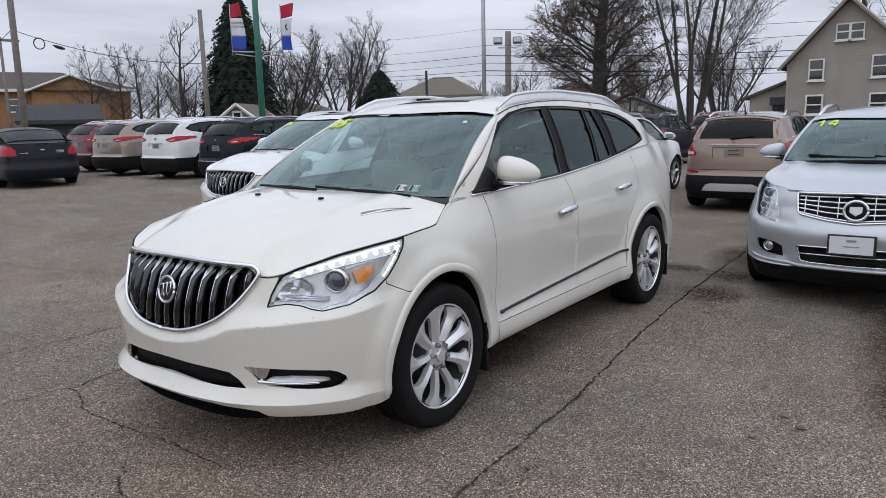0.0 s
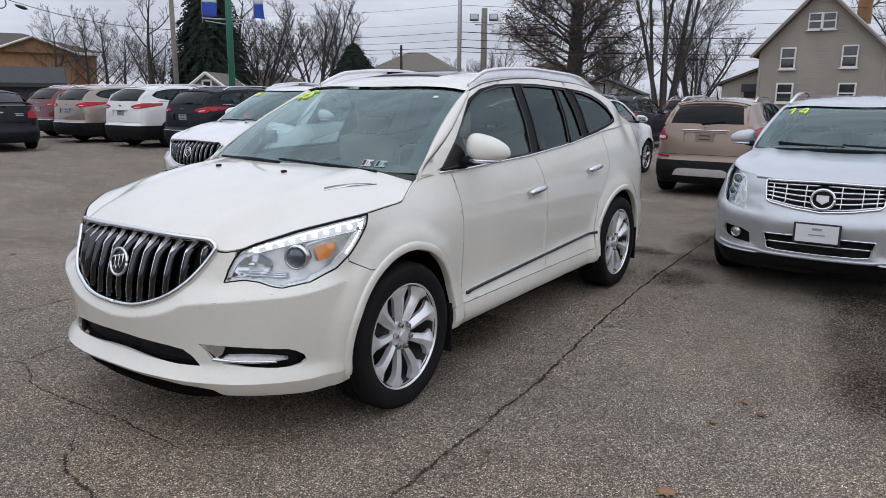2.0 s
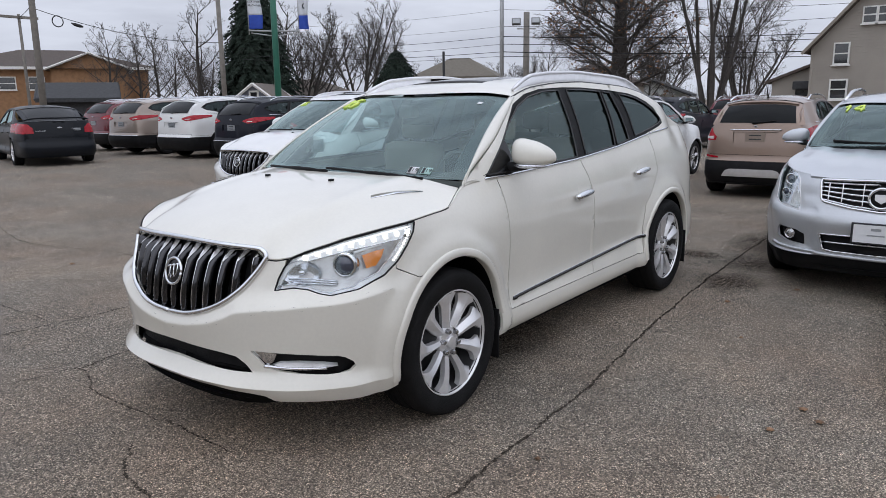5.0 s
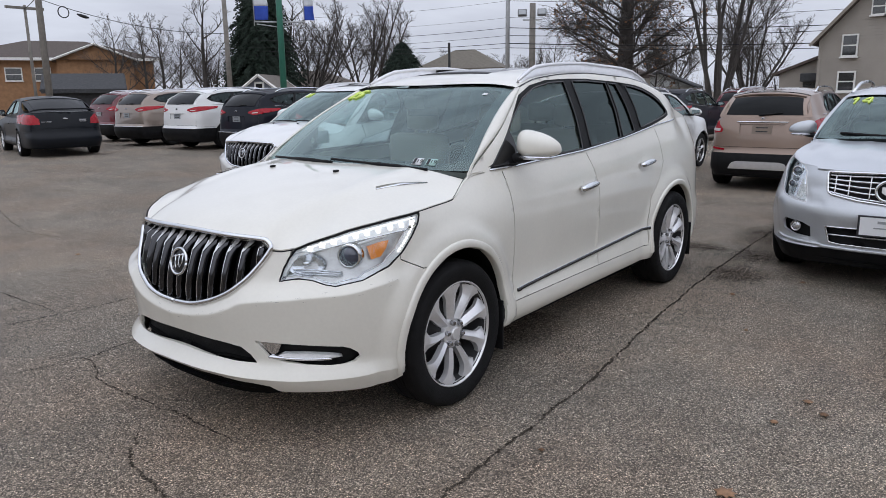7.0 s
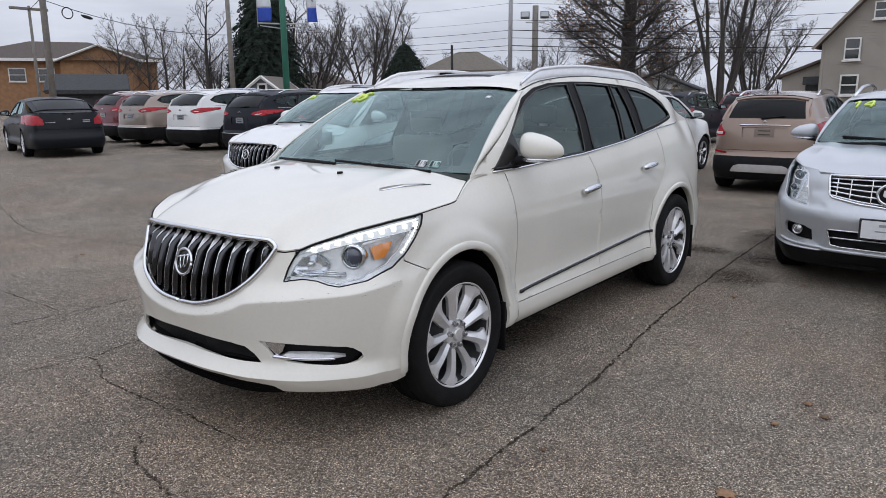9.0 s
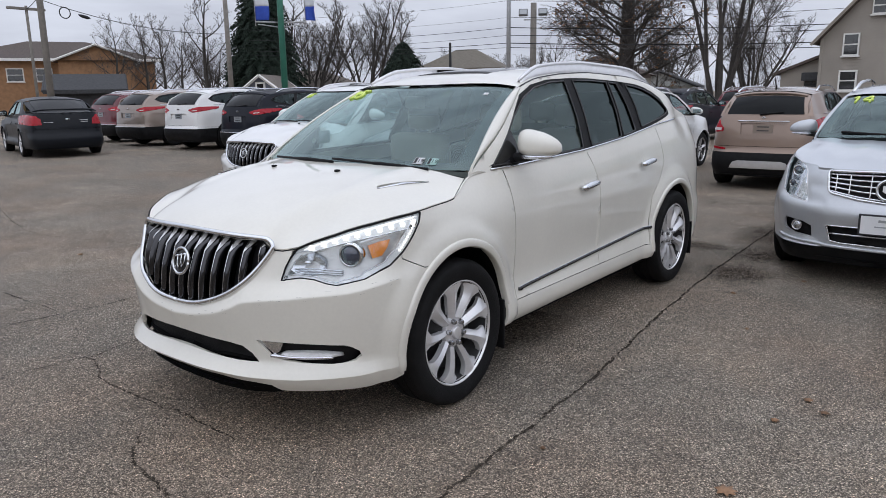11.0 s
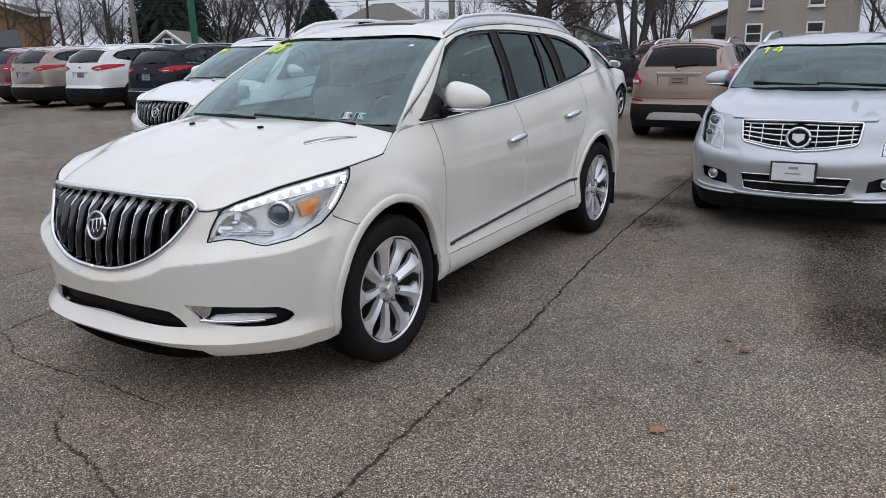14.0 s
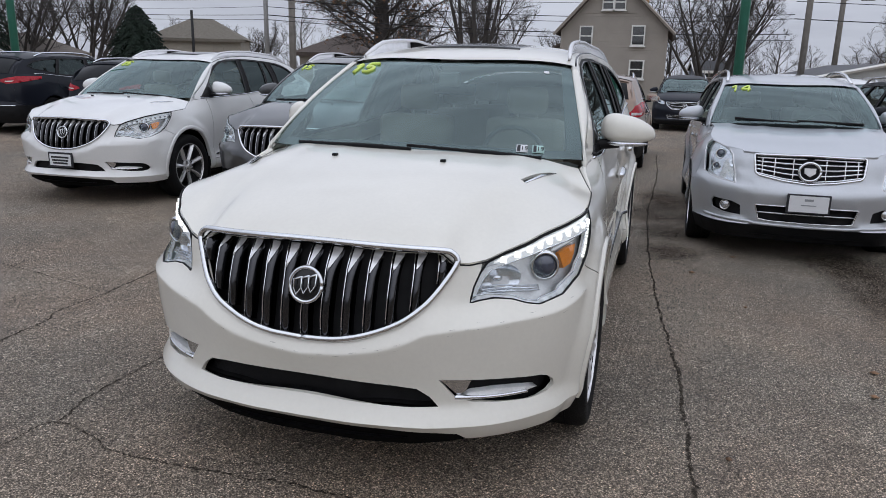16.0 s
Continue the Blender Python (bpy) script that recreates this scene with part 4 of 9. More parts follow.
def large_crossover(name, m, body, label, group="", detail=1.0, wheel_style="ten", plate=False, number="", leather=True):
    s = dict(LARGE, wheel=wheel_style)
    car = empty(name, m, label, "car", group)
    sh = Shell(s)
    st = 0.032 / detail
    U, Z = sh.U, sh.top
    def top_run(u0, u1, n=30, lower=0.0):
        return [(float(u), float(Z(u)) - lower) for u in np.linspace(u0, u1, n)]
    near = sh.near
    archF = [(sh.uy(y, 0.6), z) for y, z in arc(0.0, 0.40, 0.437, n=56)]
    archR = [(sh.uy(y, 0.6), z) for y, z in arc(3.02, 0.40, 0.445, n=56)]
    # lamp, grille and intake openings, in (u, z)
    def poly(pts):
        return [(sh.ux(x, z), z) for x, z in pts]
    gr = [(0.0, 0.632), (0.14, 0.642), (0.27, 0.675), (0.37, 0.72), (0.44, 0.775), (0.495, 0.85), (0.530, 0.915), (0.532, 0.938), (0.515, 0.958), (0.48, 0.968), (0.30, 0.976), (0.15, 0.980), (0.0, 0.981)]
    grille = poly(gr + [(-x, z) for x, z in gr[::-1][1:-1]])
    lampp = [(0.634, -0.77, 0.930), (0.609, -0.79, 0.885), (0.592, -0.81, 0.838), (0.581, -0.823, 0.784), (0.66, -0.775, 0.795), (0.715, -0.745, 0.79), (0.76, -0.71, 0.775), (0.796, -0.683, 0.768), (0.86, -0.585, 0.785), (0.915, -0.47, 0.83), (0.937, -0.40, 0.88), (0.94, -0.33, 0.95), (0.932, -0.275, 1.01), (0.924, -0.250, 1.043)]
    lamp = [(near(*p), p[2]) for p in lampp]
    lu0, lu1 = lamp[0][0], lamp[-1][0]
    lub = lamp[3][0]
    lamp[0] = (lu0, float(Z(lu0)) - 0.006)
    lamp_full = lamp[1:] + [(float(u), float(Z(u)) + 0.05) for u in np.linspace(lu1, lu0 - 0.006, 16)]
    lamp_in = lamp[1:] + [(float(u), float(Z(u)) - 0.005) for u in np.linspace(lu1, lu0, 18)]
    fogw = [(0.505, 0.508), (0.56, 0.506), (0.615, 0.497), (0.60, 0.452), (0.585, 0.430)]
    fog = poly(fogw[:2] + [(0.66, 0.500), (0.76, 0.494), (0.82, 0.488)]) + [(near(0.855, -0.715, 0.48), 0.485), (near(0.882, -0.69, 0.47), 0.474), (near(0.902, -0.66, 0.45), 0.450), (near(0.908, -0.65, 0.43), 0.424), (near(0.892, -0.675, 0.41), 0.404), (near(0.86, -0.71, 0.40), 0.398)] + poly([(0.80, 0.396), (0.70, 0.402), (0.62, 0.412), (0.56, 0.435)])
    inta = [(0.0, 0.492), (0.2, 0.489), (0.35, 0.482), (0.43, 0.472), (0.475, 0.44), (0.505, 0.40), (0.40, 0.398), (0.25, 0.402), (0.0, 0.408)]
    intake = poly(inta + [(-x, z) for x, z in inta[::-1][1:-1]])
    neg = lambda p: [(-u, z) for u, z in p]
    # bumper skin
    ub, uh = sh.uy(-0.08, 0.6), near(0.935, -0.41, 0.85)
    chin = [(u, z) for u, z in [(0.0, 0.325), (sh.ux(0.3, 0.31), 0.321), (sh.ux(0.50, 0.3), 0.309), (sh.ux(0.575, 0.29), 0.299), (sh.ux(0.605, 0.27), 0.268), (near(0.95, -0.6, 0.27), 0.258), (ub, 0.30)]]
    crease = [(0.0, 0.345), (sh.ux(0.30, 0.345), 0.345), (sh.ux(0.46, 0.34), 0.340), (sh.ux(0.66, 0.336), 0.336), (near(0.90, -0.70, 0.336), 0.336), (near(0.97, -0.52, 0.34), 0.340), (ub, 0.350)]
    crease = [(float(u), float(np.interp(u, [q[0] for q in crease], [q[1] for q in crease]))) for u in np.linspace(0, ub, 60)]
    lip_half = chin + crease[::-1]
    lip_all = lip_half[:-1] + [(-u, z) for u, z in crease] + [(-u, z) for u, z in chin[::-1][:-1]]
    half = crease + [(ub, 0.792), (sh.uy(-0.30, 0.79), 0.792), (uh, 0.85)] + top_run(uh + 0.0, 0.0, 60)
    bumper = half + [(-u, z) for u, z in half[::-1][1:-1]]
    ridge = [(float(u), float(np.interp(u, *sh.ridge))) for u in np.linspace(0, sh.uy(-0.45, 0.7), 40)]
    folds = []
    for dz in (-0.016, -0.005, 0.0, 0.005, 0.016) if detail >= 1 else (0.0,):
        folds += [[(u, z + dz) for u, z in ridge], [(-u, z + dz) for u, z in ridge]]
    sheet("front_bumper", sh.ring, bumper, body, car, holes=[grille, intake, lamp_full, neg(lamp_full), fog, neg(fog), archF, neg(archF)], step=0.02 if detail >= 1 else st, lines=folds)
    sheet("bumper_lip", sh.ring, lip_all, body, car, holes=[archF, neg(archF)], step=0.024 if detail >= 1 else st)
    for sgn in (1, -1):
        for yc, r, a0, a1 in ((0.0, 0.437, 4, 192), (3.02, 0.445, -12, 186)):
            rows = []
            for dr, lift in ((0.0, -0.03), (-0.001, 0.008), (0.004, 0.013), (0.034, 0.013), (0.040, 0.009), (0.043, -0.004)):
                rows.append(follow(sh, [(sgn * sh.uy(y, 0.6), z) for y, z in arc(yc, 0.40, r + dr, a0, a1, 40)], lift, 2))
            grid_sheet("arch_moulding", np.stack(rows), body, car)
    tip = sh.ux(0.64, 0.27)
    sheet("chin_spoiler", sh.ring, [(-tip, 0.262)] + [(-u, z + 0.02) for u, z in chin[4::-1]] + [(u, z + 0.02) for u, z in chin[1:5]] + [(tip, 0.262)] + [(float(u), 0.258 - 0.048 * (1 - (u / tip) ** 4)) for u in np.linspace(tip, -tip, 14)[1:-1]], MATTEBLACK, car, step=0.06, offset=-0.006)
    # added black sheet, set back to darken below the lip and shade the ground
    sheet("under_tray", sh.ring, [(-near(0.95, -0.6, 0.27), 0.18)] + [(-u, z + 0.02) for u, z in chin[5::-1]] + [(u, z + 0.02) for u, z in chin[1:6]] + [(near(0.95, -0.6, 0.27), 0.18)] + [(float(u), 0.18) for u in np.linspace(0.8, -0.8, 12)], MATTEBLACK, car, step=0.06, offset=-0.10)
    # front wings, doors, sills, quarters
    seam1 = [(sh.uy(y, z), z) for y, z in ((0.57, 0.30), (0.575, 0.48), (0.578, 0.80), (0.572, 0.93), (0.560, 1.04), (0.545, 1.13), (0.535, 1.19))]
    seam2 = [(sh.uy(y, z), z) for y, z in ((1.66, 0.4215), (1.68, 0.51), (1.69, 0.75), (1.67, 0.97), (1.62, 1.10), (1.56, 1.20), (1.555, 1.24))]
    seam3 = [(sh.uy(y, z), z) for y, z in ((2.50, 0.4215), (2.52, 0.60), (2.58, 0.78), (2.70, 0.90), (2.80, 1.05), (2.78, 1.2), (2.74, 1.36))]
    g = 0.0035
    def belt_run(y0, y1, n=20):
        return [(sh.uy(y, 1.25), float(Z(sh.uy(y, 1.25)))) for y in np.linspace(y0, y1, n)]
    wing = [(ub + g, 0.30), (ub + g, 0.797), (sh.uy(-0.30, 0.79), 0.797), (uh + g, 0.855)] + top_run(uh + g, seam1[-1][0] - g, 30) + [(u - g, z) for u, z in seam1[::-1] if z < Z(u)]
    mirror_sheet("front_wing", sh, wing, body, car, holes=[archF, lamp_full], step=st)
    lower = 0.42
    door = lambda a, b: [(u + g, z) for u, z in a if lower < z < Z(u)] + top_run(a[-1][0] + g, b[-1][0] - g, 24) + [(u - g, z) for u, z in b[::-1] if lower < z < Z(u)]
    s1 = [(u, z) for u, z in seam1]
    s1 = [(s1[0][0], lower + 0.001)] + s1[1:]
    doors = [mirror_sheet("front_door", sh, door(s1, seam2), body, car, step=st), mirror_sheet("rear_door", sh, door(seam2, seam3), body, car, step=st, holes=[archR])]
    sill_lo = 0.285
    sillp = [(seam1[0][0], sill_lo)] + [(float(u), sill_lo + 0.02 * k) for k, u in zip(np.linspace(0, 1, 10), np.linspace(seam1[0][0], sh.uy(2.62, 0.35), 10))] + [(sh.uy(2.62, 0.4), lower - 0.003), (seam1[0][0], lower - 0.003)]
    mirror_sheet("sill", sh, sillp, body, car, holes=[archF, archR], step=st)
    qu1 = sh.U - sh.wx(0.78, 0.9)
    quarter = [(u + g, z) for u, z in seam3 if z < Z(u)] + top_run(seam3[-1][0] + g, qu1, 24) + [(qu1, 0.30), (sh.uy(3.3, 0.4), 0.30), (sh.uy(2.56, 0.415), 0.30)]
    mirror_sheet("quarter_panel", sh, quarter, body, car, holes=[archR], step=st)
    wq = sh.U - qu1 - g
    tailp = [(-wq, 0.70), (wq, 0.70), (wq, 1.365), (-wq, 1.365)]
    sheet("tailgate", sh.rear, tailp, body, car, step=0.06)
    sheet("rear_bumper", sh.rear, [(-wq, 0.30), (wq, 0.30), (wq, 0.695), (-wq, 0.695)], body, car, step=0.06)
    for sgn in (1, -1):
        sheet("tail_lamp", sh.rear, [(sgn * 0.45, 0.98), (sgn * (wq - 0.01), 0.95), (sgn * (wq - 0.01), 1.16), (sgn * 0.55, 1.14)], REDLENS, car, step=0.06, offset=0.006)
    box("number_plate_recess", -0.26, s["yr"] - 0.082, 0.80, 0.26, s["yr"] - 0.055, 0.94, PLASTIC, car)
    # bonnet
    edge, gap = [], []
    uc = sh.uy(0.045, 1.08)
    for u in np.linspace(0.0, uc, 100):
        p = sh.ring(np.array([u]), np.array([Z(u)]))[0]
        edge.append((p[0] - 0.006 * smoothstep(0.5, 0.7, u), p[1] + 0.005))
        gap.append(p)
    corner = gap[-1]
    cowl = [(0.825 * p, 0.05 + 0.205 * p ** 2.4) for p in np.linspace(1, 0, 16)]
    hp = edge + [tuple(np.array(edge[-1]) + (np.array(cowl[0]) - np.array(edge[-1])) * t) for t in (0.25, 0.5, 0.75)] + cowl
    gap += [sh.hood(np.array([x + 0.005]), np.array([y - 0.003]))[0] for x, y in hp[len(edge):len(edge) + 4]]
    vent = [(0.640, -0.235), (0.665, -0.262), (0.705, -0.11), (0.748, 0.045), (0.725, 0.02), (0.685, -0.09)]
    for sgn in (1, -1):
        v, f = tube([(sgn * p[0], p[1], p[2] - 0.002) for p in gap], 0.0032, 6)
        raw("bonnet_gap", v, f, PLASTIC, car)
    bonnet = hp[:-1] + [(-x, y) for x, y in hp[::-1][:-1]]
    sheet("bonnet", sh.hood, bonnet, body, car, holes=[vent, [(-x, y) for x, y in vent]], step=st)
    for sgn in (1, -1):
        sheet("bonnet_vent", sh.hood, [(sgn * x, y) for x, y in vent], GLOSSBLACK, car, step=0.03, offset=-0.012, lip=0, flip=sgn < 0)
        c = sh.hood(np.array([sgn * q[0] for q in vent[1:4]]), np.array([q[1] for q in vent[1:4]]))
        v, f = tube(c + [0, 0, 0.001], [0.004, 0.009, 0.003], 8)
        raw("vent_blade", v, f, CHROME, car)
        nz = sh.hood(np.array([sgn * 0.266]), np.array([-0.15]))[0]
        box("washer_nozzle", nz[0] - 0.012, nz[1] - 0.012, nz[2] - 0.003, nz[0] + 0.012, nz[1] + 0.014, nz[2] + 0.011, PLASTIC, car, bevel=0.004)
    # scuttle and wipers
    P, Qf, Qr = roof_and_screens(car, sh, s, body, st * 1.3)
    # top of each wing, from the bonnet's rear corner to the foot of the screen
    for sgn in (1, -1):
        foot = Qf[0, -1] + np.array([0.012, -0.012, -0.012])
        G = np.zeros((10, 7, 3))
        for i, t in enumerate(np.linspace(0, 1, 10)):
            u = uc + (sh.uy(0.40, 1.15) - uc) * t
            a = sh.ring(np.array([u]), np.array([Z(u)]))[0]
            k = min(1.0, t * 1.5)
            hx, hy = edge[-1][0] + (cowl[0][0] - edge[-1][0]) * k + 0.006, edge[-1][1] + (cowl[0][1] - edge[-1][1]) * k
            b = sh.hood(np.array([hx]), np.array([hy]))[0] - np.array([0, 0, 0.003])
            b = b + (foot - b) * max(0.0, (t - 0.66) / 0.34)
            for j, q in enumerate(np.linspace(0, 1, 7)):
                G[i, j] = a + (b - a) * q + np.array([0.3, 0, 0.8]) * 0.016 * 4 * q * (1 - q) * t
        G[:, :, 0] *= sgn
        top = grid_sheet("wing_top", G, body, car, thick=0.004)
        if sgn < 0:
            top.data.flip_normals()
    sc = np.zeros((3, 21, 3))
    for j, p in enumerate(np.linspace(-1, 1, 21)):
        yb = 0.05 + 0.15 * abs(p) ** 2.2
        sc[0, j] = (p * 0.82, yb - 0.03, s["cowl_z"] - 0.035 - 0.05 * p * p)
        sc[1, j] = (p * 0.82, yb + 0.03, s["cowl_z"] - 0.026 - 0.06 * p * p)
        sc[2, j] = (p * 0.82, yb + 0.10, s["cowl_z"] + 0.012 - 0.085 * p * p)
    grid_sheet("scuttle", sc, PLASTIC, car, thick=0.01)
    for x0, x1 in ((0.66, 0.02), (0.05, -0.62)):
        pts = []
        for t in np.linspace(0, 1, 14):
            x = x0 + (x1 - x0) * t
            p = (x / 0.84)
            pts.append((x, 0.05 + 0.22 * abs(p) ** 2.2 - 0.025 + 0.03 * t, s["cowl_z"] + 0.008 - 0.04 * p * p + 0.014 * t))
        v, f = tube(pts, [0.009] * 3 + [0.012] * 4 + [0.008] * 7, 6)
        raw("wiper", v, f, PLASTIC, car)
    # sunroof and roof rails
    rt = lambda x, y, dz: (x, y, float(np.interp(y, *sh.roof_t)) - 0.10 * abs(x / 0.68) ** 2.6 + dz)
    sp = np.array([[rt(x, y, 0.006) for x in np.linspace(-0.40, 0.40, 15)] for y in np.linspace(1.22, 2.55, 14)])
    grid_sheet("sunroof", sp, GLOSSBLACK, car, thick=0.012)
    for sgn in (1, -1):
        ys = np.linspace(1.10, 2.98, 24)
        pts = []
        for y in ys:
            f = (y - 1.10) / 1.88
            ze = float(np.interp(y, *sh.line_t))
            xe = float(sh.glass_x(y, ze))
            lift = 0.046 * min(1, math.sin(math.pi * min(max(f, 0.0), 1)) * 2.6)
            pts.append((sgn * (xe - 0.05), y, ze + 0.026 + lift))
        v, f = tube(pts, [0.010] + [0.014] * 22 + [0.010], 8)
        rail = raw("roof_rail", v, f, ALLOY, car)
        top, foot = np.array(pts), np.array([rt(abs(p[0]) - 0.006, p[1], 0.0) for p in pts])
        foot[:, 0] *= sgn
        web = lambda dx, i0, i1: np.stack([foot[i0:i1] + [sgn * dx, 0, -0.02], top[i0:i1] + [sgn * dx, 0, -0.004]])
        grid_sheet("rail_fairing", web(0.010, 0, 24), ALLOY, rail, "silver outer fairing under the rail", thick=0.004)
        grid_sheet("rail_foot", web(-0.009, 0, 10), ALLOY, rail, thick=0.004)
        grid_sheet("rail_infill", web(-0.010, 9, 23), MATTEBLACK, rail, "black infill on the inner side", thick=0.004)
        dt = []
        for y in np.linspace(1.0, 3.3, 24):
            ze = float(np.interp(y, *sh.line_t))
            dt.append((sgn * (float(sh.glass_x(y, ze)) - 0.012), y, ze + 0.003))
        v, f = tube(dt, 0.006, 6)
        raw("roof_ditch", v, f, GLOSSBLACK, car)
    interior(car, s)
    underside(car, sh, s)
    # grille
    sheet("grille_backing", sh.ring, grille, PLASTIC, car, step=0.06, offset=-0.055, lip=0)
    fr = follow(sh, grille + [grille[0]], 0.006, 6, True)
    v, f = tube(fr, 0.0125, 8)
    raw("grille_frame", v, f, CHROME, car)
    gx = [p[0] for p in gr]
    def span(x):
        x = abs(x)
        lo = float(np.interp(x, [p[0] for p in gr[:8]], [p[1] for p in gr[:8]]))
        hi = float(np.interp(x, [p[0] for p in gr[::-1][:6]], [p[1] for p in gr[::-1][:6]]))
        return lo + 0.008, hi - 0.006
    nb = 13
    for k in range(nb):
        x0 = -0.49 + 0.98 * k / (nb - 1)
        lo, hi = span(x0)
        if hi - lo < 0.06:
            continue
        zs = np.linspace(lo, hi, 12)
        fz = (zs - lo) / (hi - lo)
        verts, faces = [], []
        for z, q in zip(zs, fz):
            u = sh.ux(x0, z) + math.copysign(0.018, x0) * max(0, q - 0.55) ** 1.5 * 1.5
            wtop = 0.0175 + 0.008 * smoothstep(0.6, 1.0, q)
            depth = -0.010 - 0.034 * smoothstep(0.70, 1.02, q) + 0.012 * math.sin(math.pi * min(1, q * 1.15))
            for du, dd in ((-wtop, -0.045), (-wtop * 0.9, depth - 0.006), (-wtop * 0.35, depth + 0.004), (wtop * 0.35, depth + 0.004), (wtop * 0.9, depth - 0.006), (wtop, -0.045)):
                verts.append(follow(sh, [(u + du, z), (u + du, z + 0.001)], dd, 2, False)[0])
        for i in range(11):
            for j in range(5):
                faces.append((i * 6 + j, i * 6 + j + 1, (i + 1) * 6 + j + 1, (i + 1) * 6 + j))
        bar = raw("grille_bar", verts, faces, BARBLACK, car)
        # pale wedge stands in for sky mirrored where the bar bends back
        cap, capf = [], []
        for z in np.linspace(lo + (hi - lo) * 0.70, hi - 0.002, 9):
            q = (z - lo) / (hi - lo)
            k = (q - 0.70) / 0.30
            u = sh.ux(x0, z) + math.copysign(0.018, x0) * max(0, q - 0.55) ** 1.5 * 1.5
            w = 0.0175 + 0.008 * float(smoothstep(0.6, 1.0, q))
            dep = -0.010 - 0.034 * float(smoothstep(0.70, 1.02, q)) + 0.012 * math.sin(math.pi * min(1, q * 1.15)) + 0.0065
            right = w * (-0.55 + 1.45 * min(1.0, k * 1.25) ** 0.7)
            for du in (-w * 0.62, -w * 0.62 + (right + w * 0.62) * 0.5, right):
                cap.append(follow(sh, [(u + du, z), (u + du, z + 0.001)], dep, 2, False)[0])
        for i in range(8):
            for j in range(2):
                capf.append((i * 3 + j, i * 3 + j + 1, (i + 1) * 3 + j + 1, (i + 1) * 3 + j))
        raw("bar_sky_sheen", cap, capf, ALLOY, bar)
        # chrome tube on one side only draws the bar's bright line of mirrored sky
        for sd in (-1,):
            rib = []
            for z, q in zip(zs, fz):
                u = sh.ux(x0, z) + math.copysign(0.018, x0) * max(0, q - 0.55) ** 1.5 * 1.5
                w = 0.0185 + 0.010 * float(smoothstep(0.6, 1.0, q))
                dep = -0.014 - 0.030 * float(smoothstep(0.70, 1.02, q)) + 0.012 * math.sin(math.pi * min(1, q * 1.15))
                rib.append(follow(sh, [(u + sd * w, z), (u + sd * w, z + 0.001)], dep, 2, False)[0])
            v, f = tube(rib, [0.0018] + [0.0028] * 8 + [0.0034, 0.0036, 0.003], 6)
            raw("bar_sky_line", v, f, CHROME, bar)
    eb = sh.ring(np.array([0.0]), np.array([0.825]))[0]
    emblem(sh, car, (0, eb[1] - 0.012, 0.825), 0.064, -14)
    # intake, fog lamps
    sheet("lower_intake", sh.ring, intake, PLASTIC, car, step=0.06, offset=-0.05, lip=0)
    for sg, nm in ((1, 0), (-1, 1)):
        mp = (lambda p: p) if sg > 0 else neg
        sheet("fog_recess", sh.ring, mp(fog), PLASTIC, car, step=0.06, offset=-0.045, lip=0)
        sheet("fog_wedge", sh.ring, mp(poly([(0.508, 0.506), (0.565, 0.503), (0.617, 0.494), (0.60, 0.455), (0.575, 0.436)])), CHROME, car, step=0.03, offset=-0.012, lip=0.02)
        bar = poly([(0.575, 0.428), (0.62, 0.447), (0.70, 0.450), (0.78, 0.443), (0.835, 0.430), (0.78, 0.420), (0.66, 0.416)])
        lampf = sheet("fog_lamp", sh.ring, mp(bar), LAMPBODY, car, "clear fog lamp strip in chrome", step=0.03, offset=-0.010, lip=0.03)
        c = follow(sh, mp(poly([(0.56, 0.432), (0.62, 0.428), (0.70, 0.424), (0.80, 0.424)])), -0.006, 10)
        v, f = tube(c, [0.010] * 10 + [0.007] * (len(c) - 10), 8)
        raw("fog_trim", v, f, CHROME, lampf)
        # head lamp
        hl = sheet("head_lamp", sh.ring, mp(lamp_in), LAMPWELL, car, "projector head lamp with clear lens", step=0.03, offset=-0.046, lip=0)
        lens = sheet("lamp_lens", sh.ring, mp(lamp_in), LENS, hl, step=0.03, offset=-0.002, lip=0)
        lens.visible_shadow = False
        v, f = tube(follow(sh, mp(split_edges(lamp_in, 0.03) + [lamp_in[0]]), -0.003, 2), 0.0048, 6)
        raw("lamp_seal", v, f, PLASTIC, hl)
        rim = split_edges(lamp_in, 0.022)
        q = np.array(rim)
        tan = np.roll(q, -1, 0) - np.roll(q, 1, 0)
        out = np.stack([tan[:, 1], -tan[:, 0]], 1) / (np.hypot(*tan.T)[:, None] + 1e-9)
        far = np.clip((q[:, 0] - lu0) / (lu1 - lu0), 0, 1)
        depth = 0.014 + (0.022 + 0.030 * far) * np.clip(out[:, 1], 0, 1) + 0.036 * np.clip(out[:, 0], 0, 1)
        rim_in = [tuple(p) for p in q - out * depth[:, None]]
        sheet("lamp_bezel", sh.ring, mp(rim), LAMPBODY, hl, "silver bezel round the lamp", holes=[mp(rim_in)], step=0.03, offset=-0.012, lip=0.012)
        v, f = tube(follow(sh, mp(rim_in + [rim_in[0]]), -0.011, 2), 0.0030, 6)
        raw("lamp_trim", v, f, CHROME, hl)
        pu, pz = near(0.805, -0.60, 0.88), 0.894
        ctr = follow(sh, mp([(pu, pz), (pu + 0.001, pz)]), -0.020, 2, False)[0]
        Mx = pose(ctr[0], ctr[1], ctr[2], 0, 0, -90 + 24 * sg) @ pose(0, 0, 0, 0, 0, 0)
        for nme, prof, mt in (("projector_ring", [(0.040, -0.03), (0.045, 0.006), (0.048, 0.014), (0.055, 0.012), (0.059, 0.0), (0.060, -0.03)], CHROME), ("projector_lens", [(0.047, -0.004), (0.043, 0.009), (0.032, 0.020), (0.015, 0.027), (0.0, 0.0285)], GLASSBEAD)):
            v, f = lathe(prof, 36)
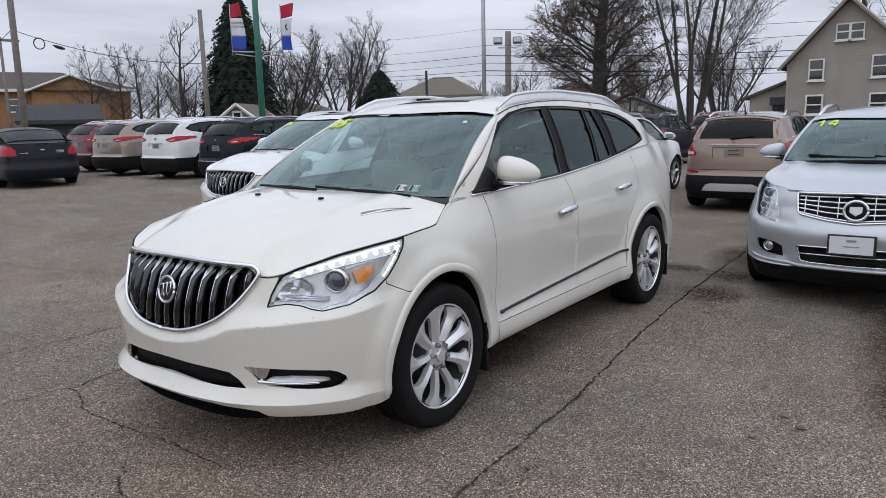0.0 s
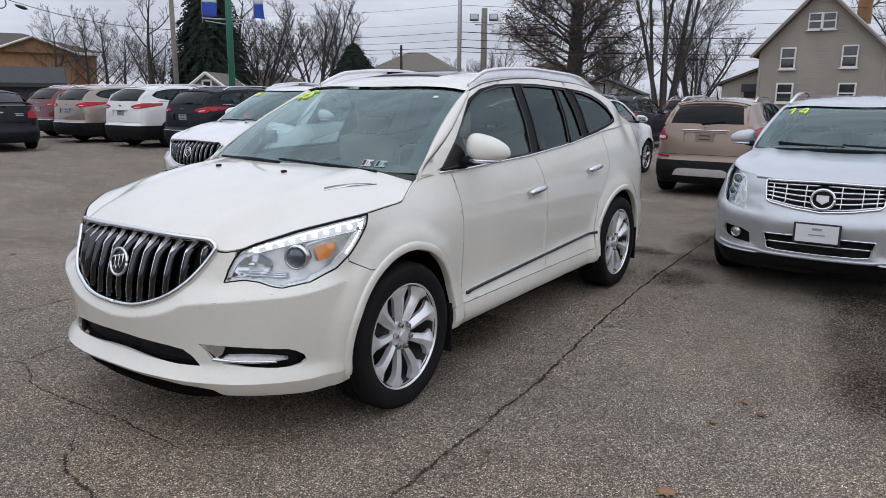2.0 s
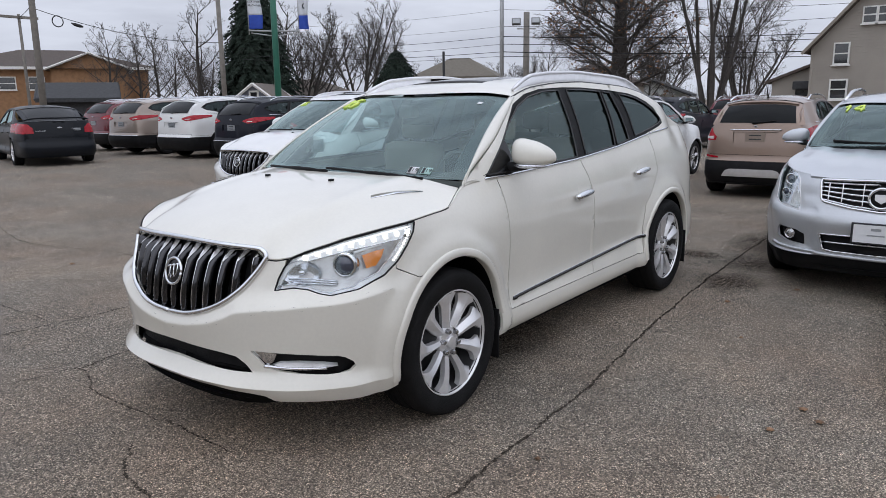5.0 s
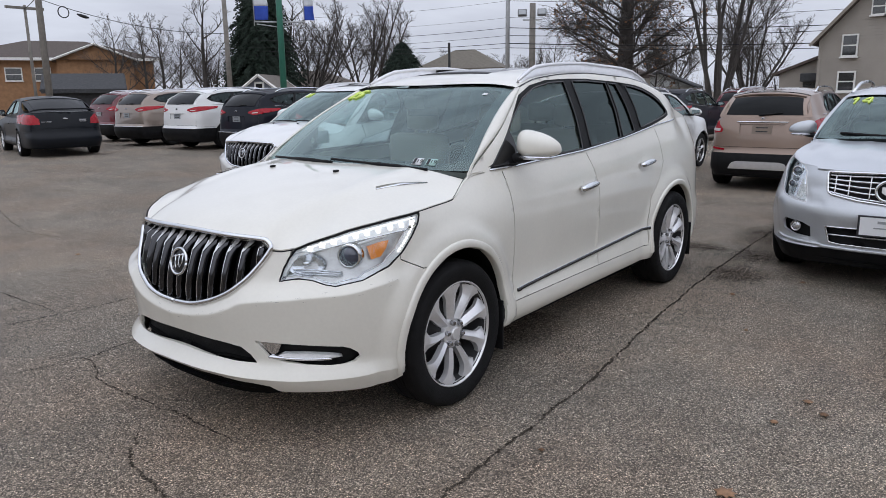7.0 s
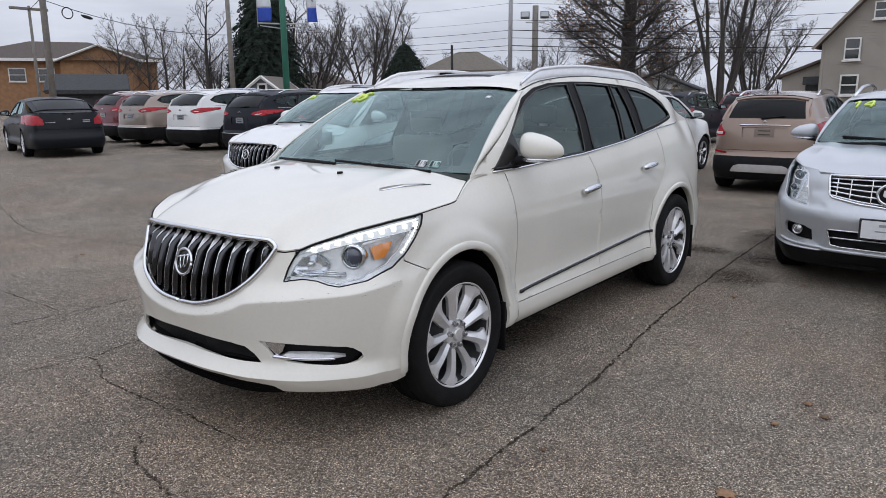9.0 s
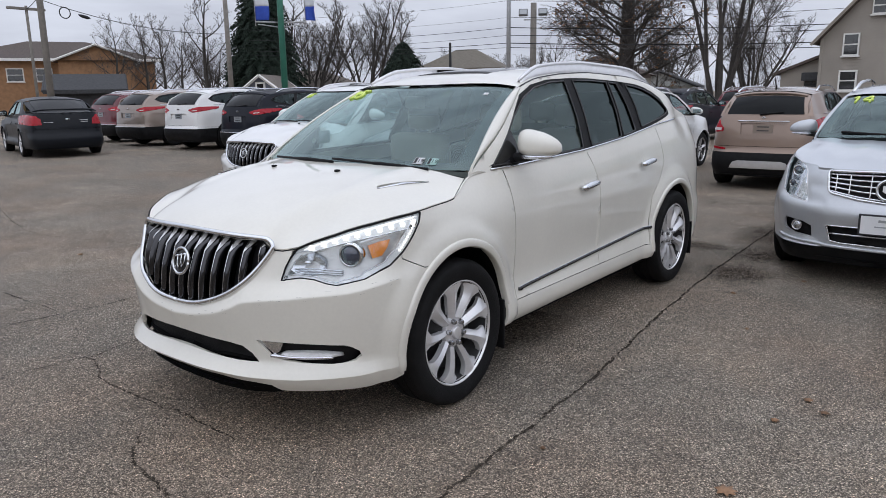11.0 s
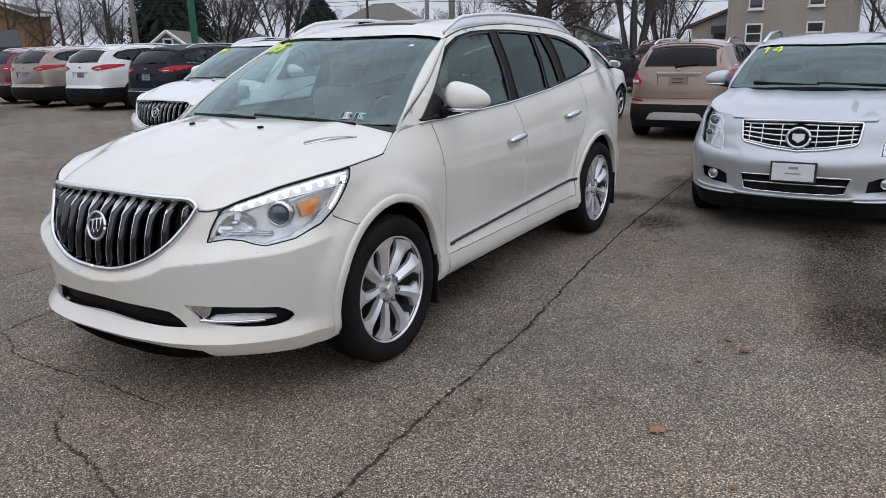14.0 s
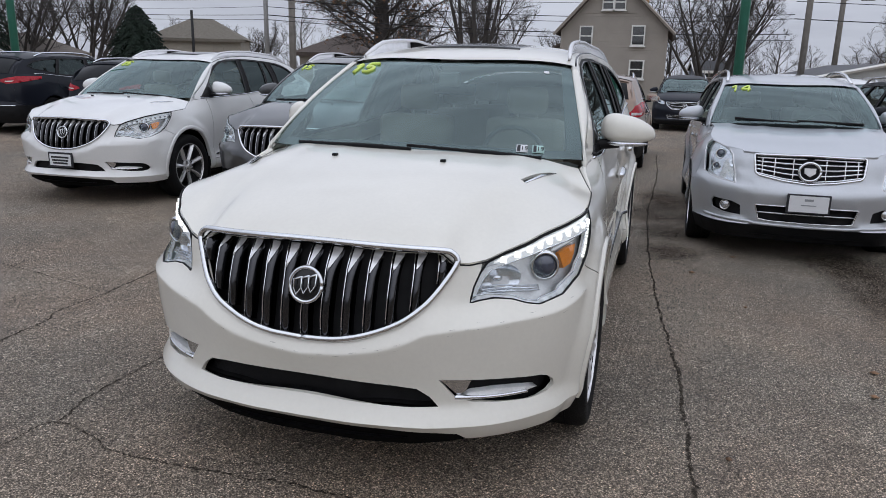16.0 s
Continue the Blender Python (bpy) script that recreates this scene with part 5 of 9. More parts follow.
            raw(nme, [Mx @ Vector(c) for c in v], f, mt, hl)
        # open reflector bowl inboard of the projector, with its bulb shield
        bu = lub + 0.125
        bc = follow(sh, mp([(bu, 0.862), (bu + 0.001, 0.862)]), -0.018, 2, False)[0]
        Mb = pose(bc[0], bc[1], bc[2], 0, 0, -90 + 36 * sg) @ Matrix.Diagonal((1, 1.75, 1.12, 1))
        v, f = lathe([(0.052, 0.0), (0.046, -0.010), (0.036, -0.019), (0.024, -0.025), (0.010, -0.028), (0.0, -0.0285)], 32)
        raw("lamp_bowl", [Mb @ Vector(c) for c in v], f, REFLECTOR, hl)
        v, f = lathe([(0.010, -0.026), (0.011, -0.008), (0.007, -0.002), (0.0, 0.0)], 16)
        raw("bulb_shield", [Mb @ Vector(c) for c in v], f, CHROME, hl)
        # stepped floor of the lamp, below the bowl
        for k in (0, 1, 2):
            c = follow(sh, mp([(lub + 0.05 + 0.004 * k, 0.812 + 0.012 * k), (lub + 0.14, 0.818 + 0.010 * k), (pu - 0.045, 0.812 + 0.008 * k)]), -0.024 - 0.003 * k, 8)
            v, f = tube(c, 0.0032, 6)
            raw("lamp_step", v, f, REFLECTOR, hl)
        amb = [(pu + 0.118, 0.870), (pu + 0.172, 0.878), (pu + 0.205, 0.912), (pu + 0.228, 0.950), (pu + 0.165, 0.944), (pu + 0.100, 0.930)]
        sheet("amber_reflector", sh.ring, mp(amb), AMBER, hl, "amber side reflector", step=0.03, offset=-0.017, lip=0.02)
        fin = follow(sh, mp([(pu + 0.055, 0.944), (pu + 0.12, 0.957), (pu + 0.18, 0.968), (pu + 0.22, 0.974)]), -0.018, 6)
        v, f = tube(fin, [0.003] + [0.0075] * (len(fin) - 2) + [0.003], 8)
        raw("lamp_fin", v, f, LAMPBODY, hl)
        band = [(float(u), float(Z(u)) - 0.020) for u in np.linspace(lu0 + 0.03, lu1 - 0.022, 16)]
        c = follow(sh, mp(band), -0.012, 3)
        v, f = tube(c, [0.003, 0.004] + [0.0055] * (len(c) - 4) + [0.004, 0.003], 8)
        raw("light_guide", v, f, LIGHTGUIDE if detail >= 1 else LAMPBODY, hl)
        side = [p for p, n in zip(rim, out) if n[0] > 0.55 and p[1] > 0.84]
        side = spline([(u - 0.024, z) for u, z in side[:: max(1, len(side) // 5)]], 5) if len(side) > 4 else []
        dots = [(float(u), float(Z(u)) - 0.026 - 0.014 * k) for k, u in zip(np.linspace(0, 1, 10), np.linspace(lu0 + 0.07, lu1 - 0.06, 10))] + [(float(u), float(z)) for u, z in side[2::2]]
        for k, (u, z) in enumerate(dots):
            c = follow(sh, mp([(u, z), (u + 0.001, z)]), -0.010, 2, False)[0]
            bm = bmesh.new()
            a = 0.0115 if k < 10 else 0.0050
            box_into(bm, c[0] - a, c[1] - a * 0.8, c[2] - a, c[0] + a, c[1] + a * 0.8, c[2] + a, bevel=a * 0.4)
            part("led", bm, LED if detail >= 1 else REFLECTOR, hl)
    # flank trim
    for sgn in (1, -1):
        mp = (lambda p: p) if sgn > 0 else neg
        strip = [(sh.uy(y, z), z) for y, z in ((0.64, 0.468), (0.70, 0.478), (1.6, 0.512), (2.45, 0.546), (2.54, 0.545))]
        c = follow(sh, mp(strip), 0.003, 14)
        v, f = tube(c, [0.004] + [0.0115] * (len(c) - 2) + [0.003], 8)
        raw("door_moulding", v, f, GLOSSBLACK, car)
        v, f = tube(c + [0, 0, 0.010], [0.001] + [0.0026] * (len(c) - 2) + [0.001], 6)
        raw("moulding_chrome", v, f, CHROME, car)
        bl = [(sh.uy(y, 1.2), float(Z(sh.uy(y, 1.2))) + 0.006) for y in np.linspace(0.44, 3.18, 40)]
        c = follow(sh, mp(bl), 0.004, 2)
        v, f = tube(c, 0.0075, 8)
        raw("belt_chrome", v, f, CHROME, car)
        for y, z, d in ((1.50, 0.990, 0), (2.48, 1.062, 1)):
            dr = doors[d][0 if sgn > 0 else 1]
            c = follow(sh, mp([(sh.uy(y - 0.115, z), z - 0.010), (sh.uy(y - 0.04, z), z), (sh.uy(y + 0.05, z), z + 0.006), (sh.uy(y + 0.115, z), z + 0.006)]), 0.028, 6)
            n = len(c)
            rr = [0.008 + 0.0175 * math.sin(math.pi * min(1, 0.12 + i / (n - 1) * 0.88)) ** 0.6 for i in range(n)]
            c[0] -= np.array([sgn * 0.02, 0, 0])
            c[-1] -= np.array([sgn * 0.02, 0, 0])
            v, f = tube(c, rr, 10)
            raw("door_handle", v, f, CHROME, dr)
            cup = [(sh.uy(y, z) + 0.055 * math.cos(t), z + 0.020 + 0.040 * math.sin(t)) for t in np.linspace(0, 2 * math.pi, 17)[:-1]]
            sheet("handle_cup", sh.ring, mp(cup), body, dr, step=0.02, offset=0.001, lip=0.002)
        door_mirror(car, sgn, (1.02, 0.70, 1.30), body, 1.0, sgn < 0 and detail >= 1)
        sheet("mirror_patch", sh.house if sgn > 0 else sh.house_left, [(0.435, 1.205), (0.70, 1.214), (0.735, 1.30), (0.715, 1.395), (0.60, 1.308), (0.49, 1.222)], GLOSSBLACK, car, step=0.04, offset=0.003, flip=sgn < 0)
        for yc, r in s["arches"]:
            x0 = s["half"] - 0.22
            bm = bmesh.new()
            box_into(bm, x0, yc + r - 0.03, 0.17, x0 + 0.21, yc + r - 0.018, 0.46, bevel=0.004)
            if sgn < 0:
                bmesh.ops.transform(bm, matrix=Matrix.Diagonal((-1, 1, 1, 1)), verts=bm.verts)
            part("mud_flap", bm, PLASTIC, car)
            wheel(car, sgn, yc, s)
    if plate:
        yp = sh.ring(np.array([0.0]), np.array([0.50]))[0][1]
        pl = box("front_plate", -0.165, yp - 0.03, 0.43, 0.165, yp - 0.012, 0.60, PRINT, car, "dealer plate in a dark frame")
        box("plate_face", -0.145, yp - 0.034, 0.45, 0.145, yp - 0.029, 0.58, PLATEWHITE, pl)
        for k, (w, z) in enumerate(((0.12, 0.545), (0.11, 0.51), (0.10, 0.478))):
            box("plate_print", -w, yp - 0.037, z - 0.010, w, yp - 0.033, z + 0.010, PRINT, pl)
    if number:
        screen_text(car, Qf, number, 0.035, 0.80, 0.115)
    if detail >= 1:
        for k in (0, 1):
            screen_patch("inspection_sticker", car, Qf, 0.845 + 0.043 * k, 0.065, 0.052, 0.055, STICKER if k else PLATEWHITE, "19")
        screen_patch("rear_view_sticker", car, Qf, 0.90, 0.86, 0.035, 0.03, PLATEWHITE, "")
        p = screen_point(Qf, 0.5, 0.88)
        box("mirror_base", p[0] - 0.06, p[1] + 0.02, p[2] - 0.10, p[0] + 0.06, p[1] + 0.10, p[2] - 0.02, DASH, car, bevel=0.02)
        box("rear_view_mirror", p[0] - 0.13, p[1] + 0.14, p[2] - 0.15, p[0] + 0.13, p[1] + 0.17, p[2] - 0.08, GLOSSBLACK, car, bevel=0.015)
    return car, sh, Qf


def lettering(text, size, mat, parent, m):
    """Flat raised letters as a mesh, lying in the local xy plane."""
    cu = bpy.data.curves.new("lettering", "FONT")
    cu.body, cu.size, cu.extrude, cu.align_x, cu.align_y = text, size, 0.0004, "CENTER", "CENTER"
    tmp = bpy.data.objects.new("lettering", cu)
    me = bpy.data.meshes.new_from_object(tmp)
    bpy.data.objects.remove(tmp)
    me.transform(m)
    me.materials.append(mat)
    ob = new("lettering", me)
    ob.parent = parent
    return ob


def screen_patch(name, car, Qf, a, b, w, h, mat, text):
    wid = Qf[0, -1, 0] - Qf[0, 0, 0]
    hgt = np.linalg.norm(Qf[-1, 12] - Qf[0, 12])
    da, db = w / wid / 2, h / hgt / 2
    P = np.array([[screen_point(Qf, a + i * da, b + j * db) for i in (-1, 0, 1)] for j in (-1, 0, 1)]) + np.array([0, -0.0025, 0.002])
    ob = grid_sheet(name, P, mat, car, thick=0.001)
    c, ex, ey = Vector(P[1, 1]), Vector(P[1, 2] - P[1, 0]).normalized(), Vector(P[2, 1] - P[0, 1]).normalized()
    ez = ex.cross(ey).normalized()
    M = Matrix(((ex.x, ey.x, ez.x, c.x + ez.x * 0.002), (ex.y, ey.y, ez.y, c.y + ez.y * 0.002), (ex.z, ey.z, ez.z, c.z + ez.z * 0.002), (0, 0, 0, 1)))
    if text:
        lettering(text, h * 0.72, PRINT, ob, M @ pose(w * 0.22, 0, 0))
        raw("sticker_print", [M @ Vector(q) for q in ((-w * 0.46, -h * 0.42, 0), (-w * 0.16, -h * 0.42, 0), (-w * 0.16, h * 0.42, 0), (-w * 0.46, h * 0.42, 0))], [(0, 1, 2, 3)], PRINT, ob, smooth=False)


def screen_point(Qf, a, b):
    """A point on the windscreen: a from the car's right to its left, b from the scuttle up."""
    m, n = Qf.shape[:2]
    i, j = min(b * (m - 1), m - 1.001), min(a * (n - 1), n - 1.001)
    i0, j0 = int(i), int(j)
    fi, fj = i - i0, j - j0
    return (Qf[i0, j0] * (1 - fi) * (1 - fj) + Qf[i0 + 1, j0] * fi * (1 - fj) + Qf[i0, j0 + 1] * (1 - fi) * fj + Qf[i0 + 1, j0 + 1] * fi * fj)


STROKES = {"1": [[(0.2, 0.75), (0.55, 1.0), (0.55, 0.0)]], "4": [[(0.75, 0.0), (0.75, 1.0), (0.1, 0.38), (1.0, 0.36)]], "5": [[(0.95, 1.0), (0.25, 1.0), (0.2, 0.55), (0.65, 0.62), (0.9, 0.35), (0.65, 0.02), (0.15, 0.08)]]}


def screen_text(car, Qf, number, a0, b0, size):
    """Year figures brushed on the glass with yellow marker."""
    w = Qf[0, -1, 0] - Qf[0, 0, 0]
    hgt = np.linalg.norm(Qf[-1, 12] - Qf[0, 12])
    for k, ch in enumerate(number):
        for stroke in STROKES.get(ch, []):
            pts = []
            for x, y in [q for q in spline(stroke, 6)]:
                p = screen_point(Qf, a0 + (k * 1.15 + x) * size * 0.85 / w, b0 + y * size / hgt)
                pts.append(p + np.array([0, -0.004, 0.003]))
            v, f = tube(pts, 0.0105, 6)
            raw("year_figure", v, f, YELLOW, car, "yellow painted year figure")
# ---- the other parked cars: one pattern, with proportions, noses and tails of their own ----
BLACKGLASS = material("dark_rear_glass", (0.006, 0.007, 0.008), 0.10, 0, 0.15, spec=0.16)


def proportions(half, front, wb, rear, tall, **over):
    """The large crossover's tables stretched to another car: half width, overhangs from the front axle, wheelbase, height."""
    sx, sz = half / 0.995, tall / 1.79
    fy = lambda y: y * front / 1.04 if y < 0 else (y * wb / 3.02 if y < 3.02 else wb + (y - 3.02) * (rear - wb) / 1.07)
    L = LARGE
    s = dict(L, full_corner=False, mouldings=False, edge_drop=None, ridge=None)
    s.update(half=half, yr=rear, plan=[(x * sx, fy(y)) for x, y in L["plan"]])
    s["inset"] = [((k, fy(v)) if k == "y" else (k, v * sx), [(z * sz, d) for z, d in tab]) for (k, v), tab in L["inset"]]
    s["hood"] = [(fy(y), z * sz) for y, z in L["hood"]]
    s["belt"] = [(fy(y), z * sz) for y, z in L["belt"]]
    s["roofline"] = [(fy(y), z * sz) for y, z in L["roofline"]]
    s["roof"] = [(fy(y), z * sz) for y, z in L["roof"]]
    s["a_base"], s["a_top"], s["d_base"] = [(fy(L[k][0]), L[k][1] * sz) for k in ("a_base", "a_top", "d_base")]
    s["d_line"] = [(fy(y), z * sz) for y, z in L["d_line"]]
    s["windows"] = [dict(w, poly=[(fy(y), z * sz) for y, z in w["poly"]]) for w in L["windows"]]
    s["cowl_z"] = L["cowl_z"] * sz
    s["tail_glass_z"], s["tail_glass_w"] = L["tail_glass_z"] * sz, L["tail_glass_w"] * sx
    s["seats"] = [fy(y) for y in L["seats"][:2]]
    s.update(tyre=0.35, tyre_w=0.225, rim=0.23, hub=0.355, wheel="five", trim=DASH, sill=(0.22, 0.40))
    s["arches"] = [(0.0, 0.395), (wb, 0.40)]
    s.update(over)
    return s


def plain_car(name, m, s, body, label, nose=None, tail=None, group="", number="", step=0.055, clad=0.0):
    car = empty(name, m, label, "car", group)
    sh = Shell(s)
    Z, near = sh.top, sh.near
    neg = lambda p: [(-u, z) for u, z in p]
    fr = lambda pts: [(sh.ux(x, z), z) for x, z in pts]
    rr = lambda pts: [(sh.wx(x, z), z) for x, z in pts]
    sym = lambda h: h + [(-x, z) for x, z in h[::-1] if x > 0]
    run = lambda a, b, n=24: [(float(u), float(Z(u))) for u in np.linspace(a, b, n)]
    wb = s["arches"][1][0]
    archF = [(sh.uy(y, 0.6), z) for y, z in arc(0.0, s["hub"], s["arches"][0][1], n=44)]
    archR = [(sh.uy(y, 0.6), z) for y, z in arc(wb, s["hub"], s["arches"][1][1], n=44)]
    nose, tail = nose or {}, tail or {}
    fh = []
    lower = 0.24
    if "grille" in nose:
        fh.append(fr(sym(nose["grille"])))
    if "intake" in nose:
        fh.append(fr(sym(nose["intake"])))
    lamp = [(u, min(z, float(Z(u)) - 0.008)) for u, z in fr(nose["lamp"])] if "lamp" in nose else None
    if lamp:
        fh += [lamp, neg(lamp)]
    fog = fr(nose["fog"]) if "fog" in nose else None
    if fog:
        fh += [fog, neg(fog)]
    ub = sh.uy(-0.12, 0.6)
    us = sh.uy(-0.40, 0.6)
    zs = 0.62
    lo = nose.get("clad", clad)
    g = 0.003
    half = [(0.0, lower + lo), (sh.ux(0.5, 0.4), lower + lo), (ub, lower + lo), (ub, zs), (us, zs + 0.03)] + run(us, 0.0, 40)
    sheet("front_bumper", sh.ring, half + neg(half[::-1][1:-1]), body, car, holes=fh + [archF, neg(archF)], step=step)
    if lo:
        hl = [(0.0, 0.19), (ub, 0.19), (ub, lower + lo - 0.004), (0.0, lower + lo - 0.004)]
        sheet("front_valance", sh.ring, hl + neg([hl[3], hl[2], hl[1]]), PLASTIC, car, holes=[archF, neg(archF)], step=0.08)
    seam1 = [(sh.uy(y, z), z) for y, z in ((s["arches"][0][1] + 0.12, 0.3), (s["arches"][0][1] + 0.12, 0.8), (s["a_base"][0] + 0.12, s["a_base"][1] + 0.1))]
    midy = 0.545 * wb
    seam2 = [(sh.uy(y, z), z) for y, z in ((midy, 0.3), (midy + 0.02, 0.8), (midy - 0.06, 1.35))]
    seam3 = [(sh.uy(y, z), z) for y, z in ((wb - 0.52, 0.3), (wb - 0.44, 0.75), (wb - 0.22, 0.95), (wb - 0.24, 1.4))]
    lowc = 0.30 + clad
    clip = lambda seam: [(u, max(z, lowc)) for u, z in seam if z < Z(u)]
    wing = [(ub + g, lowc), (ub + g, zs + 0.004), (us + g, zs + 0.034)] + run(us + g, seam1[-1][0] - g) + [(u - g, z) for u, z in clip(seam1)[::-1]]
    mirror_sheet("front_wing", sh, wing, body, car, holes=[archF] + ([lamp] if lamp else []), step=step)
    door = lambda a, b: [(u + g, z) for u, z in clip(a)] + run(a[-1][0] + g, b[-1][0] - g) + [(u - g, z) for u, z in clip(b)[::-1]]
    d1 = mirror_sheet("front_door", sh, door(seam1, seam2), body, car, step=step)
    d2 = mirror_sheet("rear_door", sh, door(seam2, seam3), body, car, holes=[archR], step=step)
    qz = 0.62
    wq = sh.wx(s["half"] * 0.80, 0.9)
    qu = sh.U - wq
    rb = sh.uy(wb + 0.30, 0.5)
    quarter = [(u + g, z) for u, z in clip(seam3)] + run(seam3[-1][0] + g, qu) + [(qu, qz), (rb, qz), (rb, lowc)]
    tl = tail.get("lamp")
    tlu = [(sh.U - w, z) for w, z in rr(tl)] if tl else []
    mirror_sheet("quarter_panel", sh, quarter, body, car, holes=[archR] + ([tlu] if tl else []), step=step)
    if clad:
        skirt = [(sh.uy(0.3, 0.4), 0.22), (sh.uy(wb - 0.3, 0.4), 0.22), (sh.uy(wb - 0.3, 0.4), lowc - 0.003), (sh.uy(0.3, 0.4), lowc - 0.003)]
    else:
        skirt = [(sh.uy(0.3, 0.4), 0.22), (sh.uy(wb - 0.3, 0.4), 0.22), (sh.uy(wb - 0.3, 0.4), lowc - 0.003), (sh.uy(0.3, 0.4), lowc - 0.003)]
    mirror_sheet("sill", sh, skirt, PLASTIC if clad else body, car, holes=[archF, archR], step=0.08)
    # tail
    w2 = wq - g
    zt = [(float(w), float(Z(sh.U - abs(w)))) for w in np.linspace(w2, -w2, 20)]
    th = [rr(tl), neg(rr(tl))] if tl else []
    if tail.get("plate"):
        px, pz0, pz1 = tail["plate"]
        recess = rr([(px, pz0), (px * 1.04, pz1)]) 
        recess = [(recess[0][0], pz0), (recess[1][0], pz1), (-recess[1][0], pz1), (-recess[0][0], pz0)]
        th.append(recess)
        sheet("plate_recess", sh.rear, recess, tail.get("recess_mat", body), car, step=0.08, offset=-0.025, lip=0)
        yp = sh.rear(np.array([0.0]), np.array([(pz0 + pz1) / 2]))[0][1]
        pw = tail.get("temp", 0.15)
        pl = box("rear_plate", -pw, yp - 0.022, (pz0 + pz1) / 2 - 0.07, pw, yp - 0.012, (pz0 + pz1) / 2 + 0.065, tail.get("plate_mat", PLATEWHITE), car)
        for k in (-1, 1):
            box("plate_print", -pw * 0.6, yp - 0.013, (pz0 + pz1) / 2 + k * 0.03 - 0.008, pw * 0.6, yp - 0.010, (pz0 + pz1) / 2 + k * 0.03 + 0.008, GREY, pl)
    tz = tail.get("gate_z", 0.66)
    gate = sheet("tailgate", sh.rear, [(-w2, tz), (w2, tz)] + zt, body, car, holes=th, step=step)
    bz = tail.get("black_z", 0.30)
    wr = sh.U - sh.uy(wb + 0.30, 0.5)
    rb_top = [(wr, qz - 0.004), (w2, qz - 0.004), (w2 - 0.001, tz - 0.006), (-w2 + 0.001, tz - 0.006), (-w2, qz - 0.004), (-wr, qz - 0.004)]
    rb_neg = [(-(sh.U - u), z) for u, z in archR]
    rb_pos = [((sh.U - u), z) for u, z in archR]
    sheet("rear_bumper", sh.rear, [(-wr, bz), (wr, bz)] + rb_top, body, car, holes=[rb_neg, rb_pos], step=step)
    sheet("rear_valance", sh.rear, [(-wr, 0.22), (wr, 0.22), (wr, bz - 0.004), (-wr, bz - 0.004)], PLASTIC, car, holes=[rb_neg, rb_pos], step=0.08, offset=0.006)
    if tail.get("skid"):
        k = sheet("skid_plate", sh.rear, rr([(-0.46, 0.36), (0.46, 0.36), (0.40, 0.45), (0.32, 0.475), (-0.32, 0.475), (-0.40, 0.45)]), ALLOY, car, step=0.06, offset=0.022, lip=0.03)
    if tl:
        for sg in (1, -1):
            lp = rr(tl) if sg > 0 else neg(rr(tl))
            ob = sheet("tail_lamp", sh.rear, lp, REDLENS, car, "red tail lamp", step=0.05, offset=0.010, lip=0.03)
            if tail.get("clear"):
                c = rr(tail["clear"]) if sg > 0 else neg(rr(tail["clear"]))
                sheet("reversing_lens", sh.rear, c, CLEARRED, ob, step=0.05, offset=0.016, lip=0.005)
            if tail.get("reflector"):
                c = rr(tail["reflector"]) if sg > 0 else neg(rr(tail["reflector"]))
                sheet("bumper_reflector", sh.rear, c, REDLENS, car, step=0.05, offset=0.014, lip=0.01)
    if tail.get("chrome"):
        x, z = tail["chrome"]
        pts = sh.rear(np.linspace(-sh.wx(x, z), sh.wx(x, z), 20), np.full(20, z)) + [0, 0.012, 0]
        v, f = tube(pts, 0.011, 8)
        raw("gate_chrome", v, f, CHROME, gate)
    if tail.get("low_chrome"):
        z = tail["low_chrome"]
        ww = sh.wx(s["half"] * 0.83, z)
        v, f = tube(sh.rear(np.linspace(-ww, ww, 24), np.full(24, z)) + [0, 0.010, 0], 0.012, 6)
        raw("bumper_chrome", v, f, CHROME, car)
    if tail.get("badge"):
        z, w, h = tail["badge"]
        y = sh.rear(np.array([0.0]), np.array([z]))[0][1]
        bm = bmesh.new()
        box_into(bm, -w, y + 0.002, z - h * 0.5, w, y + 0.018, z + h * 0.5, bevel=0.006)
        box_into(bm, -w * 0.4, y + 0.002, z - h, w * 0.4, y + 0.018, z + h, bevel=0.006)
        part("tail_badge", bm, CHROME, gate, smooth=False)
    for w, z, h in tail.get("lettering", ()):
        y = sh.rear(np.array([0.4]), np.array([z]))[0][1]
        box("tail_letters", w - 0.11, y + 0.002, z - h, w + 0.11, y + 0.008, z + h, CHROME, gate)
    # bonnet
    edge = []
    for u in np.linspace(0.0, sh.uy(s["a_base"][0] - 0.08, 1.1), 60):
        p = sh.ring(np.array([u]), np.array([Z(u)]))[0]
        edge.append((p[0] - 0.003 * (u > 0.5), p[1] + 0.003))
    xe = edge[-1][0]
    cy = s["cowl"][0]
    cowl = [(p * (xe - 0.02), cy + (s["a_base"][0] - 0.07 - cy) * p ** 2.2) for p in np.linspace(1, 0, 12)]
    hp = edge + cowl
    sheet("bonnet", sh.hood, hp[:-1] + [(-x, y) for x, y in hp[::-1][:-1]], body, car, step=step)
    P, Qf, Qr = roof_and_screens(car, sh, s, body, step)
    sc = np.zeros((3, 15, 3))
    for j, p in enumerate(np.linspace(-1, 1, 15)):
        yb = cy + (s["a_base"][0] - 0.07 - cy) * abs(p) ** 2.2
        xw = p * (xe - 0.02)
        for i, (dy, dz) in enumerate(((-0.03, -0.04), (0.03, -0.025), (0.12, 0.03))):
            sc[i, j] = (xw, yb + dy, s["cowl_z"] + dz - (s["cowl_z"] - s["a_base"][1]) * p * p - 0.012 * p * p)
